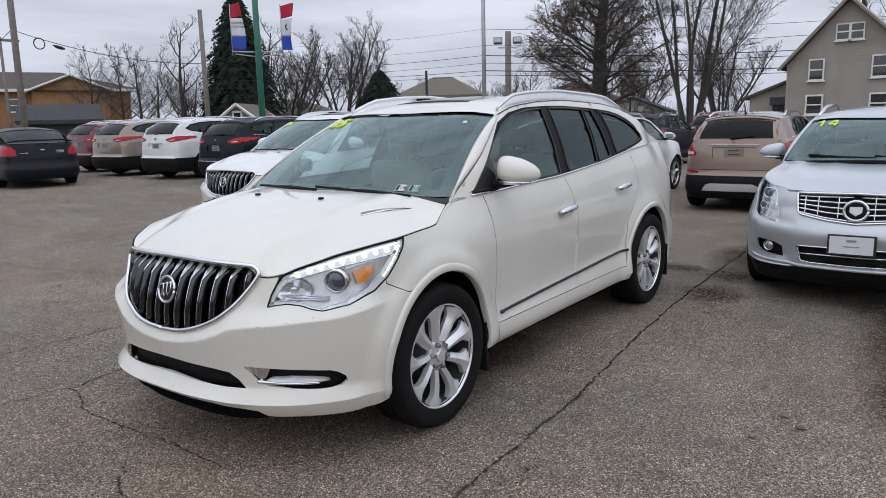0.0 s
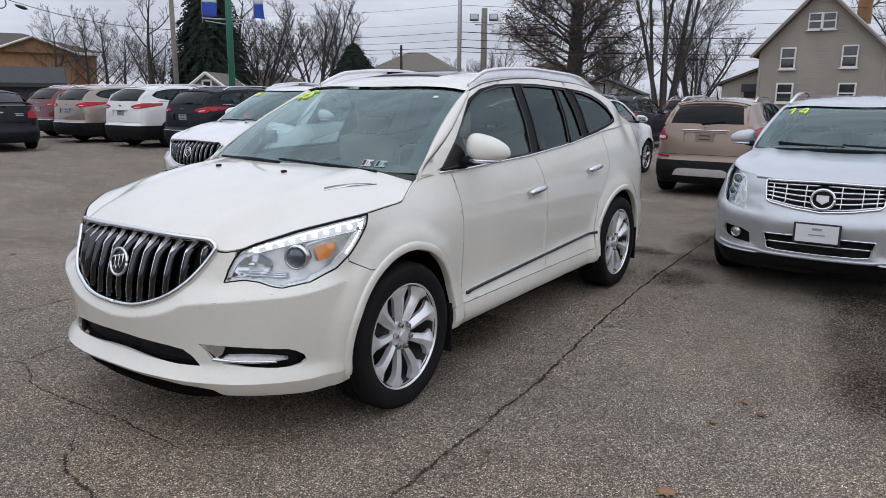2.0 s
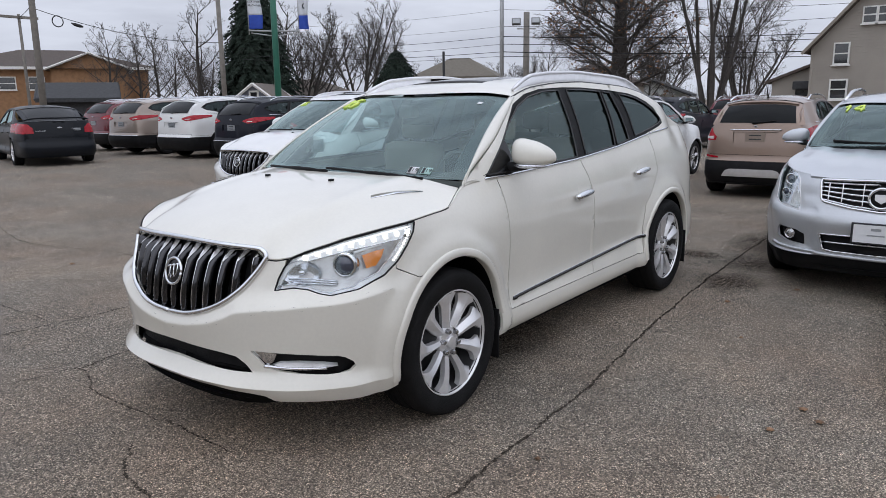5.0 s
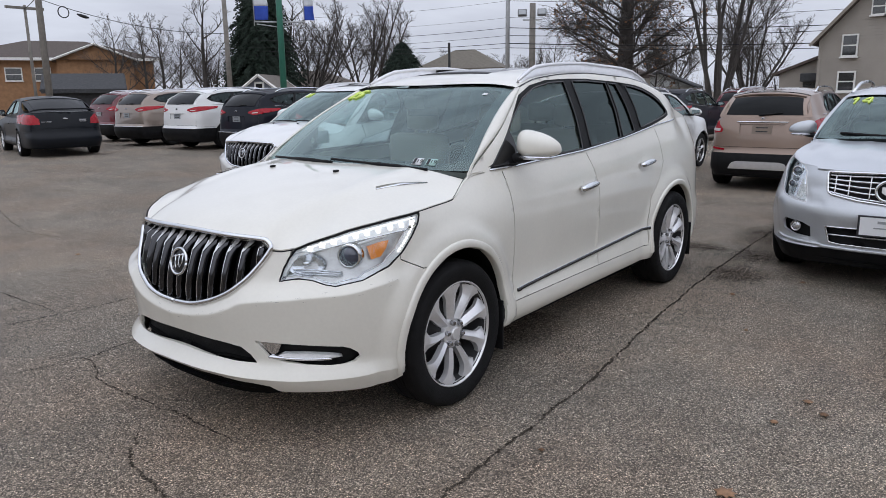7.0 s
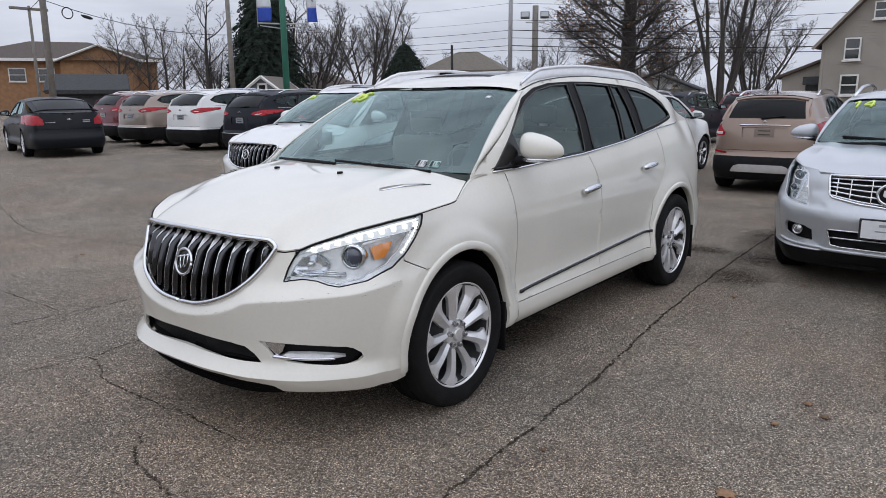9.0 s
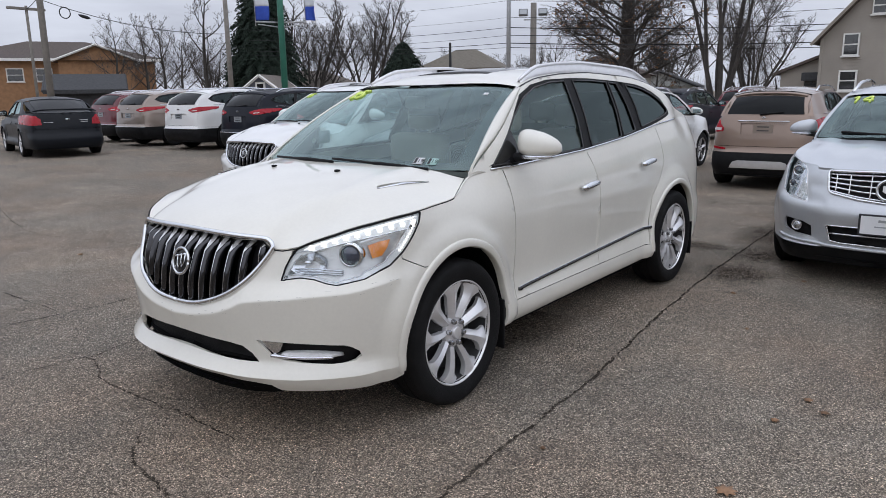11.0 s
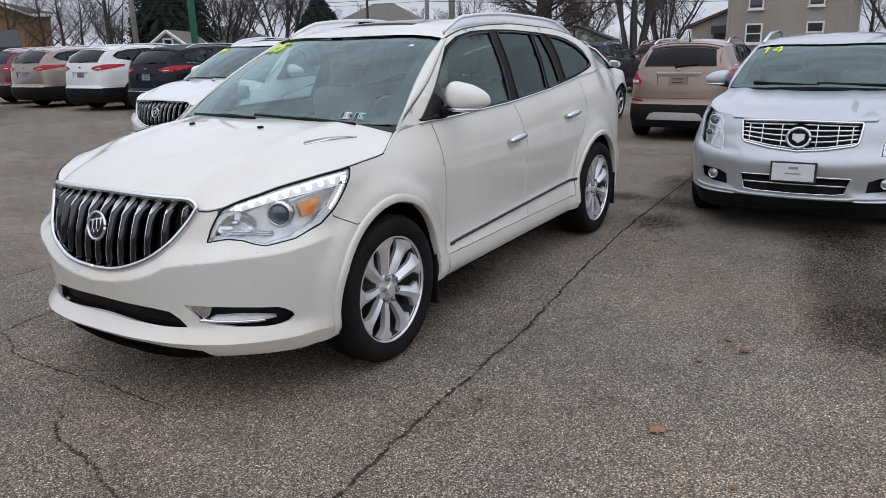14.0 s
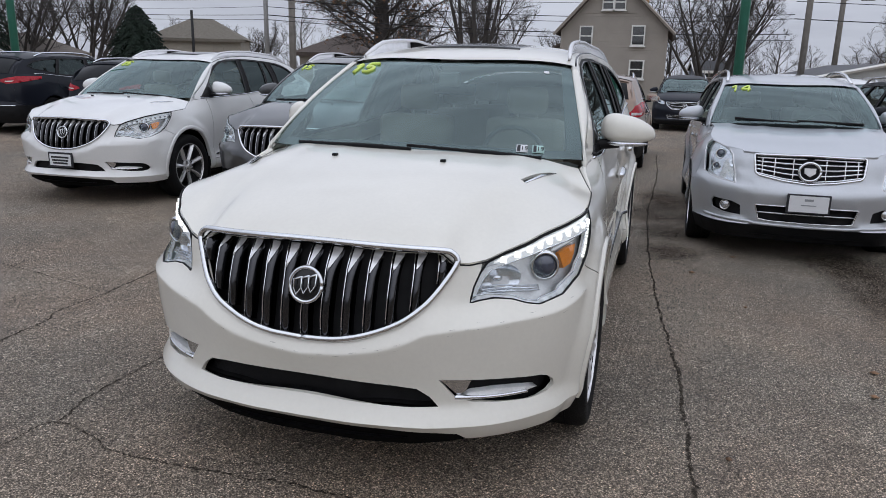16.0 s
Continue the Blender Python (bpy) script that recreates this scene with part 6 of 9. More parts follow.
    grid_sheet("scuttle", sc, PLASTIC, car, thick=0.01)
    for x0, x1 in ((0.62, 0.0), (0.02, -0.56)):
        pts = [(x0 + (x1 - x0) * t, cy + 0.03 + (s["a_base"][0] - cy) * abs((x0 + (x1 - x0) * t) / 0.75) ** 2.2 + 0.02 * t, s["cowl_z"] + 0.012 + 0.02 * t) for t in np.linspace(0, 1, 8)]
        v, f = tube(pts, 0.012, 6)
        raw("wiper", v, f, PLASTIC, car)
    mq, nq = Qr.shape[:2]
    i0, i1 = tail.get("glass", (0.30, 0.92))
    a, b = int(i0 * (mq - 1)), int(i1 * (mq - 1)) + 1
    gq = Qr[a:b, 2:-2] + np.array([0, 0.010, 0.004])
    rg = grid_sheet("rear_window", gq, BLACKGLASS, car)
    rg.data.flip_normals()
    if tail.get("wiper", True):
        c0, c1 = Qr[a, nq // 2 + 1] + [0, 0.03, 0.0], Qr[a + 1, nq // 2 - 5] + [0, 0.03, 0.01]
        v, f = tube([c0, (c0 + c1) / 2, c1], [0.02, 0.012, 0.008], 6)
        raw("rear_wiper", v, f, PLASTIC, car)
    if tail.get("spoiler", True):
        sp = np.stack([Qr[-1] + [0, -0.05, 0.012], Qr[-1] + [0, 0.08, -0.012], Qr[-1] + [0, 0.085, -0.04], Qr[-2] + [0, 0.02, 0.0]])
        sp[:, :2] *= 1
        o = grid_sheet("tail_spoiler", sp[:, 1:-1], body, car, thick=0.006)
    if tail.get("deck"):
        dk = []
        for u in np.linspace(sh.uy(tail["deck"], 1.0), sh.U, 40):
            p = sh.ring(np.array([u]), np.array([Z(u)]))[0]
            dk.append((p[0], p[1]))
        zd = float(Z(sh.U))
        sheet("boot_lid", lambda x, y: np.stack([x, y, np.interp(y, *sh.belt_t) + 0.035 * (1 - (x / s["half"]) ** 2) * smoothstep(s["yr"] + 0.02, s["yr"] - 0.3, y)], -1), dk + [(-x, y) for x, y in dk[::-1] if x > 0.001], body, car, step=0.08)
        if tail.get("wing"):
            yw = s["yr"] - 0.16
            v, f = tube([(x, yw - 0.10 * (x / 0.7) ** 2, zd + 0.09 - 0.05 * abs(x / 0.72) ** 6) for x in np.linspace(-0.72, 0.72, 21)], [0.012] + [0.022] * 19 + [0.012], 8)
            raw("boot_spoiler", v, f, body, car)
    if s.get("rails", True):
        for sg in (1, -1):
            pts = []
            y0, y1 = s["a_top"][0] + 0.1, s["roofline"][-1][0] - 0.25
            for k, y in enumerate(np.linspace(y0, y1, 16)):
                ze = float(np.interp(y, *sh.line_t))
                lift = 0.05 * min(1, math.sin(math.pi * k / 15) * 2.6)
                pts.append((sg * (float(sh.glass_x(y, ze)) - 0.05), y, ze + 0.022 + lift))
            v, f = tube(pts, 0.017, 7)
            raw("roof_rail", v, f, s.get("rail_mat", CHROME), car)
    if tail.get("aerial", False):
        y = s["roofline"][-1][0] - 0.25
        zr = float(np.interp(y, *sh.roof_t))
        v, f = tube([(0, y, zr - 0.01), (0, y + 0.03, zr + 0.04), (0, y + 0.16, zr + 0.20)], [0.02, 0.01, 0.004], 6)
        raw("aerial", v, f, PLASTIC, car)
    interior(car, s)
    underside(car, sh, s)
    # nose
    if "grille" in nose:
        gp = fr(sym(nose["grille"]))
        sheet("grille_backing", sh.ring, gp, PLASTIC, car, step=0.08, offset=-0.05, lip=0)
        v, f = tube(follow(sh, split_edges(gp, 0.03) + [gp[0]], 0.004, 2), nose.get("frame", 0.011), 8)
        raw("grille_frame", v, f, CHROME, car)
        zs_ = [z for _, z in nose["grille"]]
        gh = nose["grille"]
        zmin = lambda x: min(float(np.interp(abs(x), *zip(*sorted(nose["low_edge"])))), 9)
        zmax = lambda x: float(np.interp(abs(x), *zip(*sorted(nose["high_edge"]))))
        wmax = max(x for x, _ in gh)
        for k in range(nose.get("bars", 0)):
            t = (k + 0.5) / nose["bars"]
            pts = [(sh.ux(x, 0.8), zmin(x) + (zmax(x) - zmin(x)) * t) for x in np.linspace(-wmax * 0.97, wmax * 0.97, 17)]
            v, f = tube(follow(sh, pts, -0.012, 2), 0.0085, 6)
            raw("grille_bar", v, f, CHROME, car)
        for x in nose.get("posts", ()):
            for sg in (1, -1):
                pts = [(sh.ux(sg * x, zmin(x)), zmin(x) + 0.004), (sh.ux(sg * x, zmax(x)), zmax(x) - 0.004)]
                v, f = tube(follow(sh, pts, -0.010, 6, False), 0.006, 6)
                raw("grille_post", v, f, CHROME, car)
        for x in nose.get("slats", ()):
            for sg in (1, -1):
                v, f = tube(follow(sh, [(sh.ux(sg * x, zmin(x)), zmin(x) + 0.004), (sh.ux(sg * x, zmax(x)), zmax(x) - 0.004)], -0.012, 6, False), 0.011, 6)
                raw("grille_bar", v, f, CHROME, car)
        z = nose.get("badge_z", 0.8)
        y = sh.ring(np.array([0.0]), np.array([z]))[0][1]
        if nose.get("badge") == "wreath":
            M = pose(0, y - 0.015, z, -8, 0, 0)
            v, f = tube([M @ Vector((0.085 * math.cos(t), 0, 0.078 * math.sin(t))) for t in np.linspace(0, 2 * math.pi, 33)], 0.013, 8)
            ring = raw("badge", v, f, CHROME, car, "chrome wreath badge round a plain shield")
            sp = [(-0.045, 0.032), (0.045, 0.032), (0.045, -0.012), (0.0, -0.042), (-0.045, -0.012)]
            front = [M @ Vector((a, -0.016, b)) for a, b in sp]
            backv = [M @ Vector((a, 0.004, b)) for a, b in sp]
            raw("shield", front + backv, [tuple(range(5))[::-1]] + [(i, (i + 1) % 5, (i + 1) % 5 + 5, i + 5) for i in range(5)], ALLOY, ring, smooth=False)
            dv = [M @ Vector((0, 0.0, 0))] + [M @ Vector((0.08 * math.cos(t), 0.006, 0.073 * math.sin(t))) for t in np.linspace(0, 2 * math.pi, 25)[:-1]]
            raw("badge_disc", dv, [(0, 1 + (i + 1) % 24, 1 + i) for i in range(24)], PLASTIC, ring)
        else:
            emblem(sh, car, (0, y - 0.012, z), 0.06, -10)
    if "intake" in nose:
        ip = fr(sym(nose["intake"]))
        sheet("lower_intake", sh.ring, ip, PLASTIC, car, step=0.08, offset=-0.05, lip=0)
        xs_ = max(x for x, _ in nose["intake"])
        za, zb = min(z for _, z in nose["intake"]), max(z for _, z in nose["intake"])
        v, f = tube(follow(sh, [(sh.ux(x, 0.45), (za + zb) / 2) for x in np.linspace(-xs_ * 0.95, xs_ * 0.95, 13)], -0.02, 2), 0.008, 6)
        raw("intake_bar", v, f, CHROME, car)
        v, f = tube(follow(sh, split_edges(ip, 0.04) + [ip[0]], 0.002, 2), 0.006, 6)
        raw("intake_frame", v, f, nose.get("intake_frame", CHROME), car)
    if nose.get("chin"):
        z = nose["chin"]
        c = follow(sh, [(float(u), z + 0.02 * (abs(u) / 0.9) ** 2) for u in np.linspace(-0.95, 0.95, 24)], 0.006, 2)
        v, f = tube(c, 0.014, 8)
        raw("chin_strip", v, f, body, car)
    for sg in (1, -1):
        mp = (lambda p: p) if sg > 0 else neg
        if lamp:
            hl = sheet("head_lamp", sh.ring, mp(lamp), LAMPWELL, car, step=0.06, offset=-0.045, lip=0)
            ln = sheet("lamp_lens", sh.ring, mp(lamp), LENS, hl, step=0.06, offset=-0.001, lip=0)
            ln.visible_shadow = False
            v, f = tube(follow(sh, mp(split_edges(lamp, 0.03) + [lamp[0]]), -0.003, 2), 0.006, 6)
            raw("lamp_seal", v, f, ALLOY, hl)
            cu = sum(u for u, _ in lamp) / len(lamp)
            cz = sum(z for _, z in lamp) / len(lamp)
            for dz, rad in nose.get("bulbs", ((0.0, 0.045),)):
                p = follow(sh, mp([(cu, cz + dz), (cu + 0.001, cz + dz)]), -0.016, 2, False)[0]
                Mx = pose(p[0], p[1], p[2], 0, 0, -90 + 15 * sg)
                v, f = lathe([(rad * 0.75, -0.03), (rad, 0.0), (rad * 1.06, 0.006), (rad * 0.9, 0.008), (rad * 0.75, 0.0)], 24)
                raw("projector_ring", [Mx @ Vector(q) for q in v], f, CHROME, hl)
                v, f = lathe([(rad * 0.8, -0.006), (rad * 0.6, 0.010), (0.0, 0.018)], 24)
                raw("projector_lens", [Mx @ Vector(q) for q in v], f, GLASSBEAD, hl)
            sheet("lamp_bowl", sh.ring, mp([(cu + (u - cu) * 0.86, cz + (z - cz) * 0.86) for u, z in lamp]), REFLECTOR, hl, step=0.06, offset=-0.034, lip=0.01)
        if fog:
            fo = sheet("fog_recess", sh.ring, mp(fog), PLASTIC, car, step=0.06, offset=-0.04, lip=0)
            cu = sum(u for u, _ in fog) / len(fog)
            cz = sum(z for _, z in fog) / len(fog)
            p = follow(sh, mp([(cu, cz), (cu + 0.001, cz)]), -0.02, 2, False)[0]
            Mx = pose(p[0], p[1], p[2], 0, 0, -90 + 15 * sg)
            v, f = lathe([(0.034, -0.02), (0.046, 0.004), (0.042, 0.010), (0.034, 0.002)], 24)
            raw("fog_ring", [Mx @ Vector(q) for q in v], f, CHROME, fo)
            v, f = lathe([(0.035, 0.0), (0.02, 0.008), (0.0, 0.01)], 20)
            raw("fog_lens", [Mx @ Vector(q) for q in v], f, REFLECTOR, fo)
        for d, y in ((d1, midy - 0.18), (d2, wb - 0.46)):
            dr = d[0 if sg > 0 else 1]
            z = s["a_base"][1] - 0.19 + 0.03 * (y > midy)
            c = follow(sh, mp([(sh.uy(y - 0.09, z), z), (sh.uy(y, z), z + 0.005), (sh.uy(y + 0.09, z), z + 0.005)]), 0.022, 5)
            v, f = tube(c, [0.007] + [0.013] * (len(c) - 2) + [0.007], 8)
            raw("door_handle", v, f, s.get("handle", body), dr)
        xm = float(sh.glass_x(s["a_base"][0] + 0.35, s["a_base"][1] + 0.06)) + 0.15
        door_mirror(car, sg, (xm, s["a_base"][0] + 0.33, s["a_base"][1] + 0.075), body, 0.9)
        bl = [(sh.uy(y, 1.1), float(Z(sh.uy(y, 1.1))) + 0.004) for y in np.linspace(s["a_base"][0] + 0.12, s["d_base"][0] - 0.45, 24)]
        v, f = tube(follow(sh, mp(bl), 0.003, 2), 0.007, 6)
        raw("belt_trim", v, f, s.get("belt_mat", CHROME), car)
        for yc in (0.0, wb):
            wheel(car, sg, yc, s)
    if nose.get("plate"):
        z0, z1 = nose["plate"]
        y = sh.ring(np.array([0.0]), np.array([(z0 + z1) / 2]))[0][1]
        pl = box("front_plate", -0.172, y - 0.055, z0 - 0.012, 0.172, y - 0.03, z1 + 0.012, PRINT, car, "white dealer plate in a black frame", bevel=0.004)
        box("plate_face", -0.155, y - 0.059, z0, 0.155, y - 0.054, z1, PLATEWHITE, pl)
        box("plate_crest", -0.035, y - 0.061, z1 - 0.045, 0.035, y - 0.058, z1 - 0.025, PALE, pl)
        box("plate_print", -0.06, y - 0.061, z0 + 0.055, 0.06, y - 0.058, z0 + 0.064, PALE, pl)
    if number:
        screen_text(car, Qf, number, 0.05, 0.77, 0.13)
    return car, sh


# silver luxury crossover beside the aisle
LUX = proportions(0.945, 0.94, 2.807, 3.89, 1.655, tyre=0.37, hub=0.375, rim=0.245, tyre_w=0.235, wheel="seven", crown=0.004, bow=0.16,
    plan=[(0, -0.965), (0.25, -0.955), (0.45, -0.925), (0.62, -0.875), (0.76, -0.775), (0.86, -0.62), (0.915, -0.42), (0.94, -0.1), (0.94, 0.6), (0.935, 1.6), (0.94, 2.4), (0.94, 2.9), (0.92, 3.3), (0.87, 3.66), (0.74, 3.82), (0.4, 3.88), (0, 3.89)],
    hood=[(-1.2, 0.80), (-0.97, 0.87), (-0.93, 0.905), (-0.88, 0.935), (-0.78, 0.97), (-0.6, 1.015), (-0.3, 1.075), (0.0, 1.12), (0.3, 1.15)], a_base=(0.33, 1.13), cowl=(0.10, 2.2), cowl_z=1.165, cowl_side=(0.0, 0.40),
    soft=0.012, arches=[(0.0, 0.42), (2.807, 0.425)], creases=[(0.30, 0.05, 0.008), (0.62, 0.06, 0.012)])
LUX["inset"][0] = (("x", 0.0), [(0.15, 0.13), (0.25, 0.06), (0.33, 0.02), (0.36, 0.0), (0.42, 0.015), (0.53, 0.015), (0.56, 0.0), (0.64, 0.0), (0.68, 0.045), (0.72, 0.085), (0.80, 0.105), (0.90, 0.125), (0.98, 0.16)])
LUX["inset"][1] = (("x", 0.60), [(0.15, 0.13), (0.25, 0.06), (0.36, 0.005), (0.42, 0.012), (0.53, 0.012), (0.58, 0.0), (0.66, 0.01), (0.72, 0.05), (0.80, 0.08), (0.90, 0.11), (0.98, 0.15)])
LUX_NOSE = dict(grille=[(0.0, 0.705), (0.20, 0.725), (0.40, 0.765), (0.430, 0.79), (0.445, 0.928), (0.43, 0.938), (0.0, 0.946)], low_edge=[(0, 0.705), (0.2, 0.725), (0.44, 0.775)], high_edge=[(0, 0.946), (0.44, 0.934)], bars=5, posts=(0.13, 0.28, 0.38), badge="wreath", badge_z=0.815,
    lamp=[(0.590, 0.685), (0.602, 0.80), (0.622, 0.92), (0.660, 0.980), (0.735, 1.025), (0.795, 1.035), (0.835, 0.98), (0.848, 0.86), (0.846, 0.745), (0.72, 0.703)], bulbs=((0.05, 0.046), (-0.06, 0.032)),
    intake=[(0.0, 0.375), (0.30, 0.378), (0.375, 0.39), (0.41, 0.51), (0.0, 0.515)], fog=[(0.52, 0.40), (0.53, 0.49), (0.60, 0.52), (0.75, 0.535), (0.77, 0.50), (0.76, 0.44), (0.66, 0.41)], clad=0.09, plate=(0.485, 0.625), chin=0.345)

SMALL = proportions(0.885, 0.88, 2.555, 3.40, 1.63, tyre=0.345, hub=0.35, rim=0.23, tyre_w=0.215, wheel="five", belt_mat=CHROME,
    belt=[(-0.2, 1.06), (0.1, 1.08), (0.5, 1.09), (1.3, 1.11), (2.0, 1.16), (2.6, 1.20), (3.5, 1.20)], d_base=(3.22, 1.20), d_line=[(3.15, 1.36)], tail_glass_z=1.17, tail_glass_w=0.70, tail_glass_in=0.13, tail_bulge=0.06,
    roofline=[(0.7, 1.43), (0.86, 1.49), (1.1, 1.535), (1.5, 1.565), (2.0, 1.565), (2.5, 1.545), (2.9, 1.50)], roof=[(0.6, 1.46), (0.8, 1.53), (1.1, 1.595), (1.6, 1.63), (2.2, 1.625), (2.7, 1.595), (3.0, 1.56)], a_top=(0.86, 1.49), rails=True)
SMALL["windows"] = [dict(name="front_door_window", mat=DOORGLASS, poly=[(0.42, 1.115), (0.62, 1.27), (0.90, 1.43), (1.10, 1.49), (1.24, 1.50), (1.32, 1.15)]), dict(name="rear_door_window", poly=[(1.38, 1.505), (1.70, 1.515), (2.0, 1.505), (2.16, 1.24), (1.46, 1.16)]), dict(name="quarter_window", poly=[(2.08, 1.50), (2.35, 1.475), (2.60, 1.36), (2.55, 1.27), (2.24, 1.245)])]
SMALL_TAIL = dict(lamp=[(0.615, 0.925), (0.60, 0.98), (0.69, 1.10), (0.76, 1.15), (0.82, 1.15), (0.85, 1.07), (0.835, 0.95), (0.74, 0.91)], clear=[(0.64, 0.94), (0.64, 0.985), (0.80, 0.985), (0.79, 0.95)], plate=(0.33, 0.89, 1.06), temp=0.15, chrome=(0.385, 1.095), badge=(1.15, 0.028, 0.022), gate_z=0.70, black_z=0.60, skid=True, reflector=[(0.55, 0.635), (0.75, 0.655), (0.75, 0.69), (0.55, 0.665)], glass=(0.10, 0.86), aerial=True, plate_mat=BEIGE)

MID = proportions(0.92, 0.93, 2.725, 3.72, 1.64, tyre=0.36, hub=0.365, rim=0.245, tyre_w=0.225, wheel="five",
    belt=[(-0.2, 1.03), (0.1, 1.06), (0.5, 1.075), (1.5, 1.10), (2.3, 1.15), (2.9, 1.20), (3.8, 1.20)], d_base=(3.50, 1.20), d_line=[(3.42, 1.36)], tail_glass_z=1.18, tail_glass_w=0.72, tail_glass_in=0.16, tail_bulge=0.05,
    roofline=[(0.8, 1.44), (0.95, 1.50), (1.2, 1.55), (1.6, 1.575), (2.1, 1.575), (2.7, 1.55), (3.12, 1.49)], roof=[(0.7, 1.47), (0.9, 1.545), (1.2, 1.61), (1.7, 1.64), (2.3, 1.635), (2.9, 1.60), (3.2, 1.555)], a_top=(0.95, 1.50))
MID["windows"] = [dict(name="front_door_window", mat=DOORGLASS, poly=[(0.46, 1.10), (0.68, 1.27), (0.98, 1.44), (1.2, 1.50), (1.36, 1.515), (1.46, 1.135)]), dict(name="rear_door_window", poly=[(1.48, 1.52), (1.85, 1.525), (2.22, 1.515), (2.42, 1.205), (1.56, 1.145)]), dict(name="quarter_window", poly=[(2.30, 1.51), (2.65, 1.495), (2.95, 1.445), (3.12, 1.37), (3.0, 1.30), (2.50, 1.215)])]
MID_TAIL = dict(lamp=[(0.43, 1.05), (0.45, 1.08), (0.60, 1.12), (0.72, 1.15), (0.83, 1.15), (0.845, 1.10), (0.75, 1.02), (0.60, 1.0)], clear=[(0.56, 1.035), (0.58, 1.055), (0.72, 1.065), (0.70, 1.045)], plate=(0.32, 0.83, 0.97), temp=0.14, gate_z=0.66, black_z=0.58, low_chrome=0.575, badge=(1.09, 0.055, 0.022), glass=(0.08, 0.88), plate_mat=PALE)
MID_NOSE = dict(grille=[(0.0, 0.62), (0.35, 0.64), (0.50, 0.74), (0.54, 0.84), (0.0, 0.85)], low_edge=[(0, 0.62), (0.35, 0.64), (0.54, 0.80)], high_edge=[(0, 0.85), (0.54, 0.84)], bars=3, badge_z=0.745, lamp=[(0.58, 0.78), (0.60, 0.86), (0.72, 0.92), (0.84, 0.97), (0.865, 0.92), (0.80, 0.84), (0.70, 0.79)], intake=[(0.0, 0.36), (0.45, 0.37), (0.5, 0.47), (0.0, 0.48)])

SALOON = proportions(0.925, 1.05, 2.807, 4.04, 1.49, tyre=0.33, hub=0.335, rim=0.22, tyre_w=0.22, wheel="ten", flare=0.012,
    belt=[(-0.2, 0.93), (0.1, 0.95), (0.5, 0.965), (1.5, 0.985), (2.6, 1.03), (3.3, 1.07), (4.2, 1.075)], hood=[(-1.2, 0.66), (-1.05, 0.74), (-0.9, 0.80), (-0.5, 0.89), (0.0, 0.96), (0.4, 1.0)], cowl_z=1.0, a_base=(0.34, 0.97),
    a_top=(1.12, 1.36), roofline=[(0.95, 1.30), (1.12, 1.36), (1.4, 1.40), (1.9, 1.415), (2.3, 1.40), (2.62, 1.35)], roof=[(0.9, 1.34), (1.1, 1.41), (1.5, 1.475), (1.9, 1.485), (2.4, 1.46), (2.75, 1.41)],
    d_base=(3.30, 1.07), d_line=[(3.0, 1.19), (2.8, 1.28)], tail_glass_z=1.09, tail_glass_w=0.66, tail_glass_in=0.62, tail_bulge=0.02, rails=False, seats=(1.1, 1.9), arches=[(0.0, 0.375), (2.807, 0.375)], belt_mat=GLOSSBLACK)
SALOON["windows"] = [dict(name="front_door_window", mat=DOORGLASS, poly=[(0.55, 1.00), (0.85, 1.17), (1.15, 1.31), (1.40, 1.355), (1.55, 1.365), (1.62, 1.02)]), dict(name="rear_door_window", poly=[(1.65, 1.365), (2.1, 1.36), (2.42, 1.315), (2.75, 1.12), (2.70, 1.07), (1.72, 1.025)])]
SALOON_TAIL = dict(lamp=[(0.56, 0.80), (0.57, 0.93), (0.66, 1.02), (0.80, 1.04), (0.89, 1.0), (0.90, 0.82), (0.76, 0.79)], plate=(0.30, 0.50, 0.66), temp=0.15, gate_z=0.70, black_z=0.24, badge=(0.93, 0.055, 0.02), glass=(0.06, 0.96), spoiler=False, wiper=False, deck=3.22, wing=True, recess_mat=PLASTIC, plate_mat=GREY, lettering=((-0.36, 0.90, 0.011), (-0.36, 0.86, 0.008), (0.42, 0.86, 0.010)))

CARS = "cars parked in the lot"
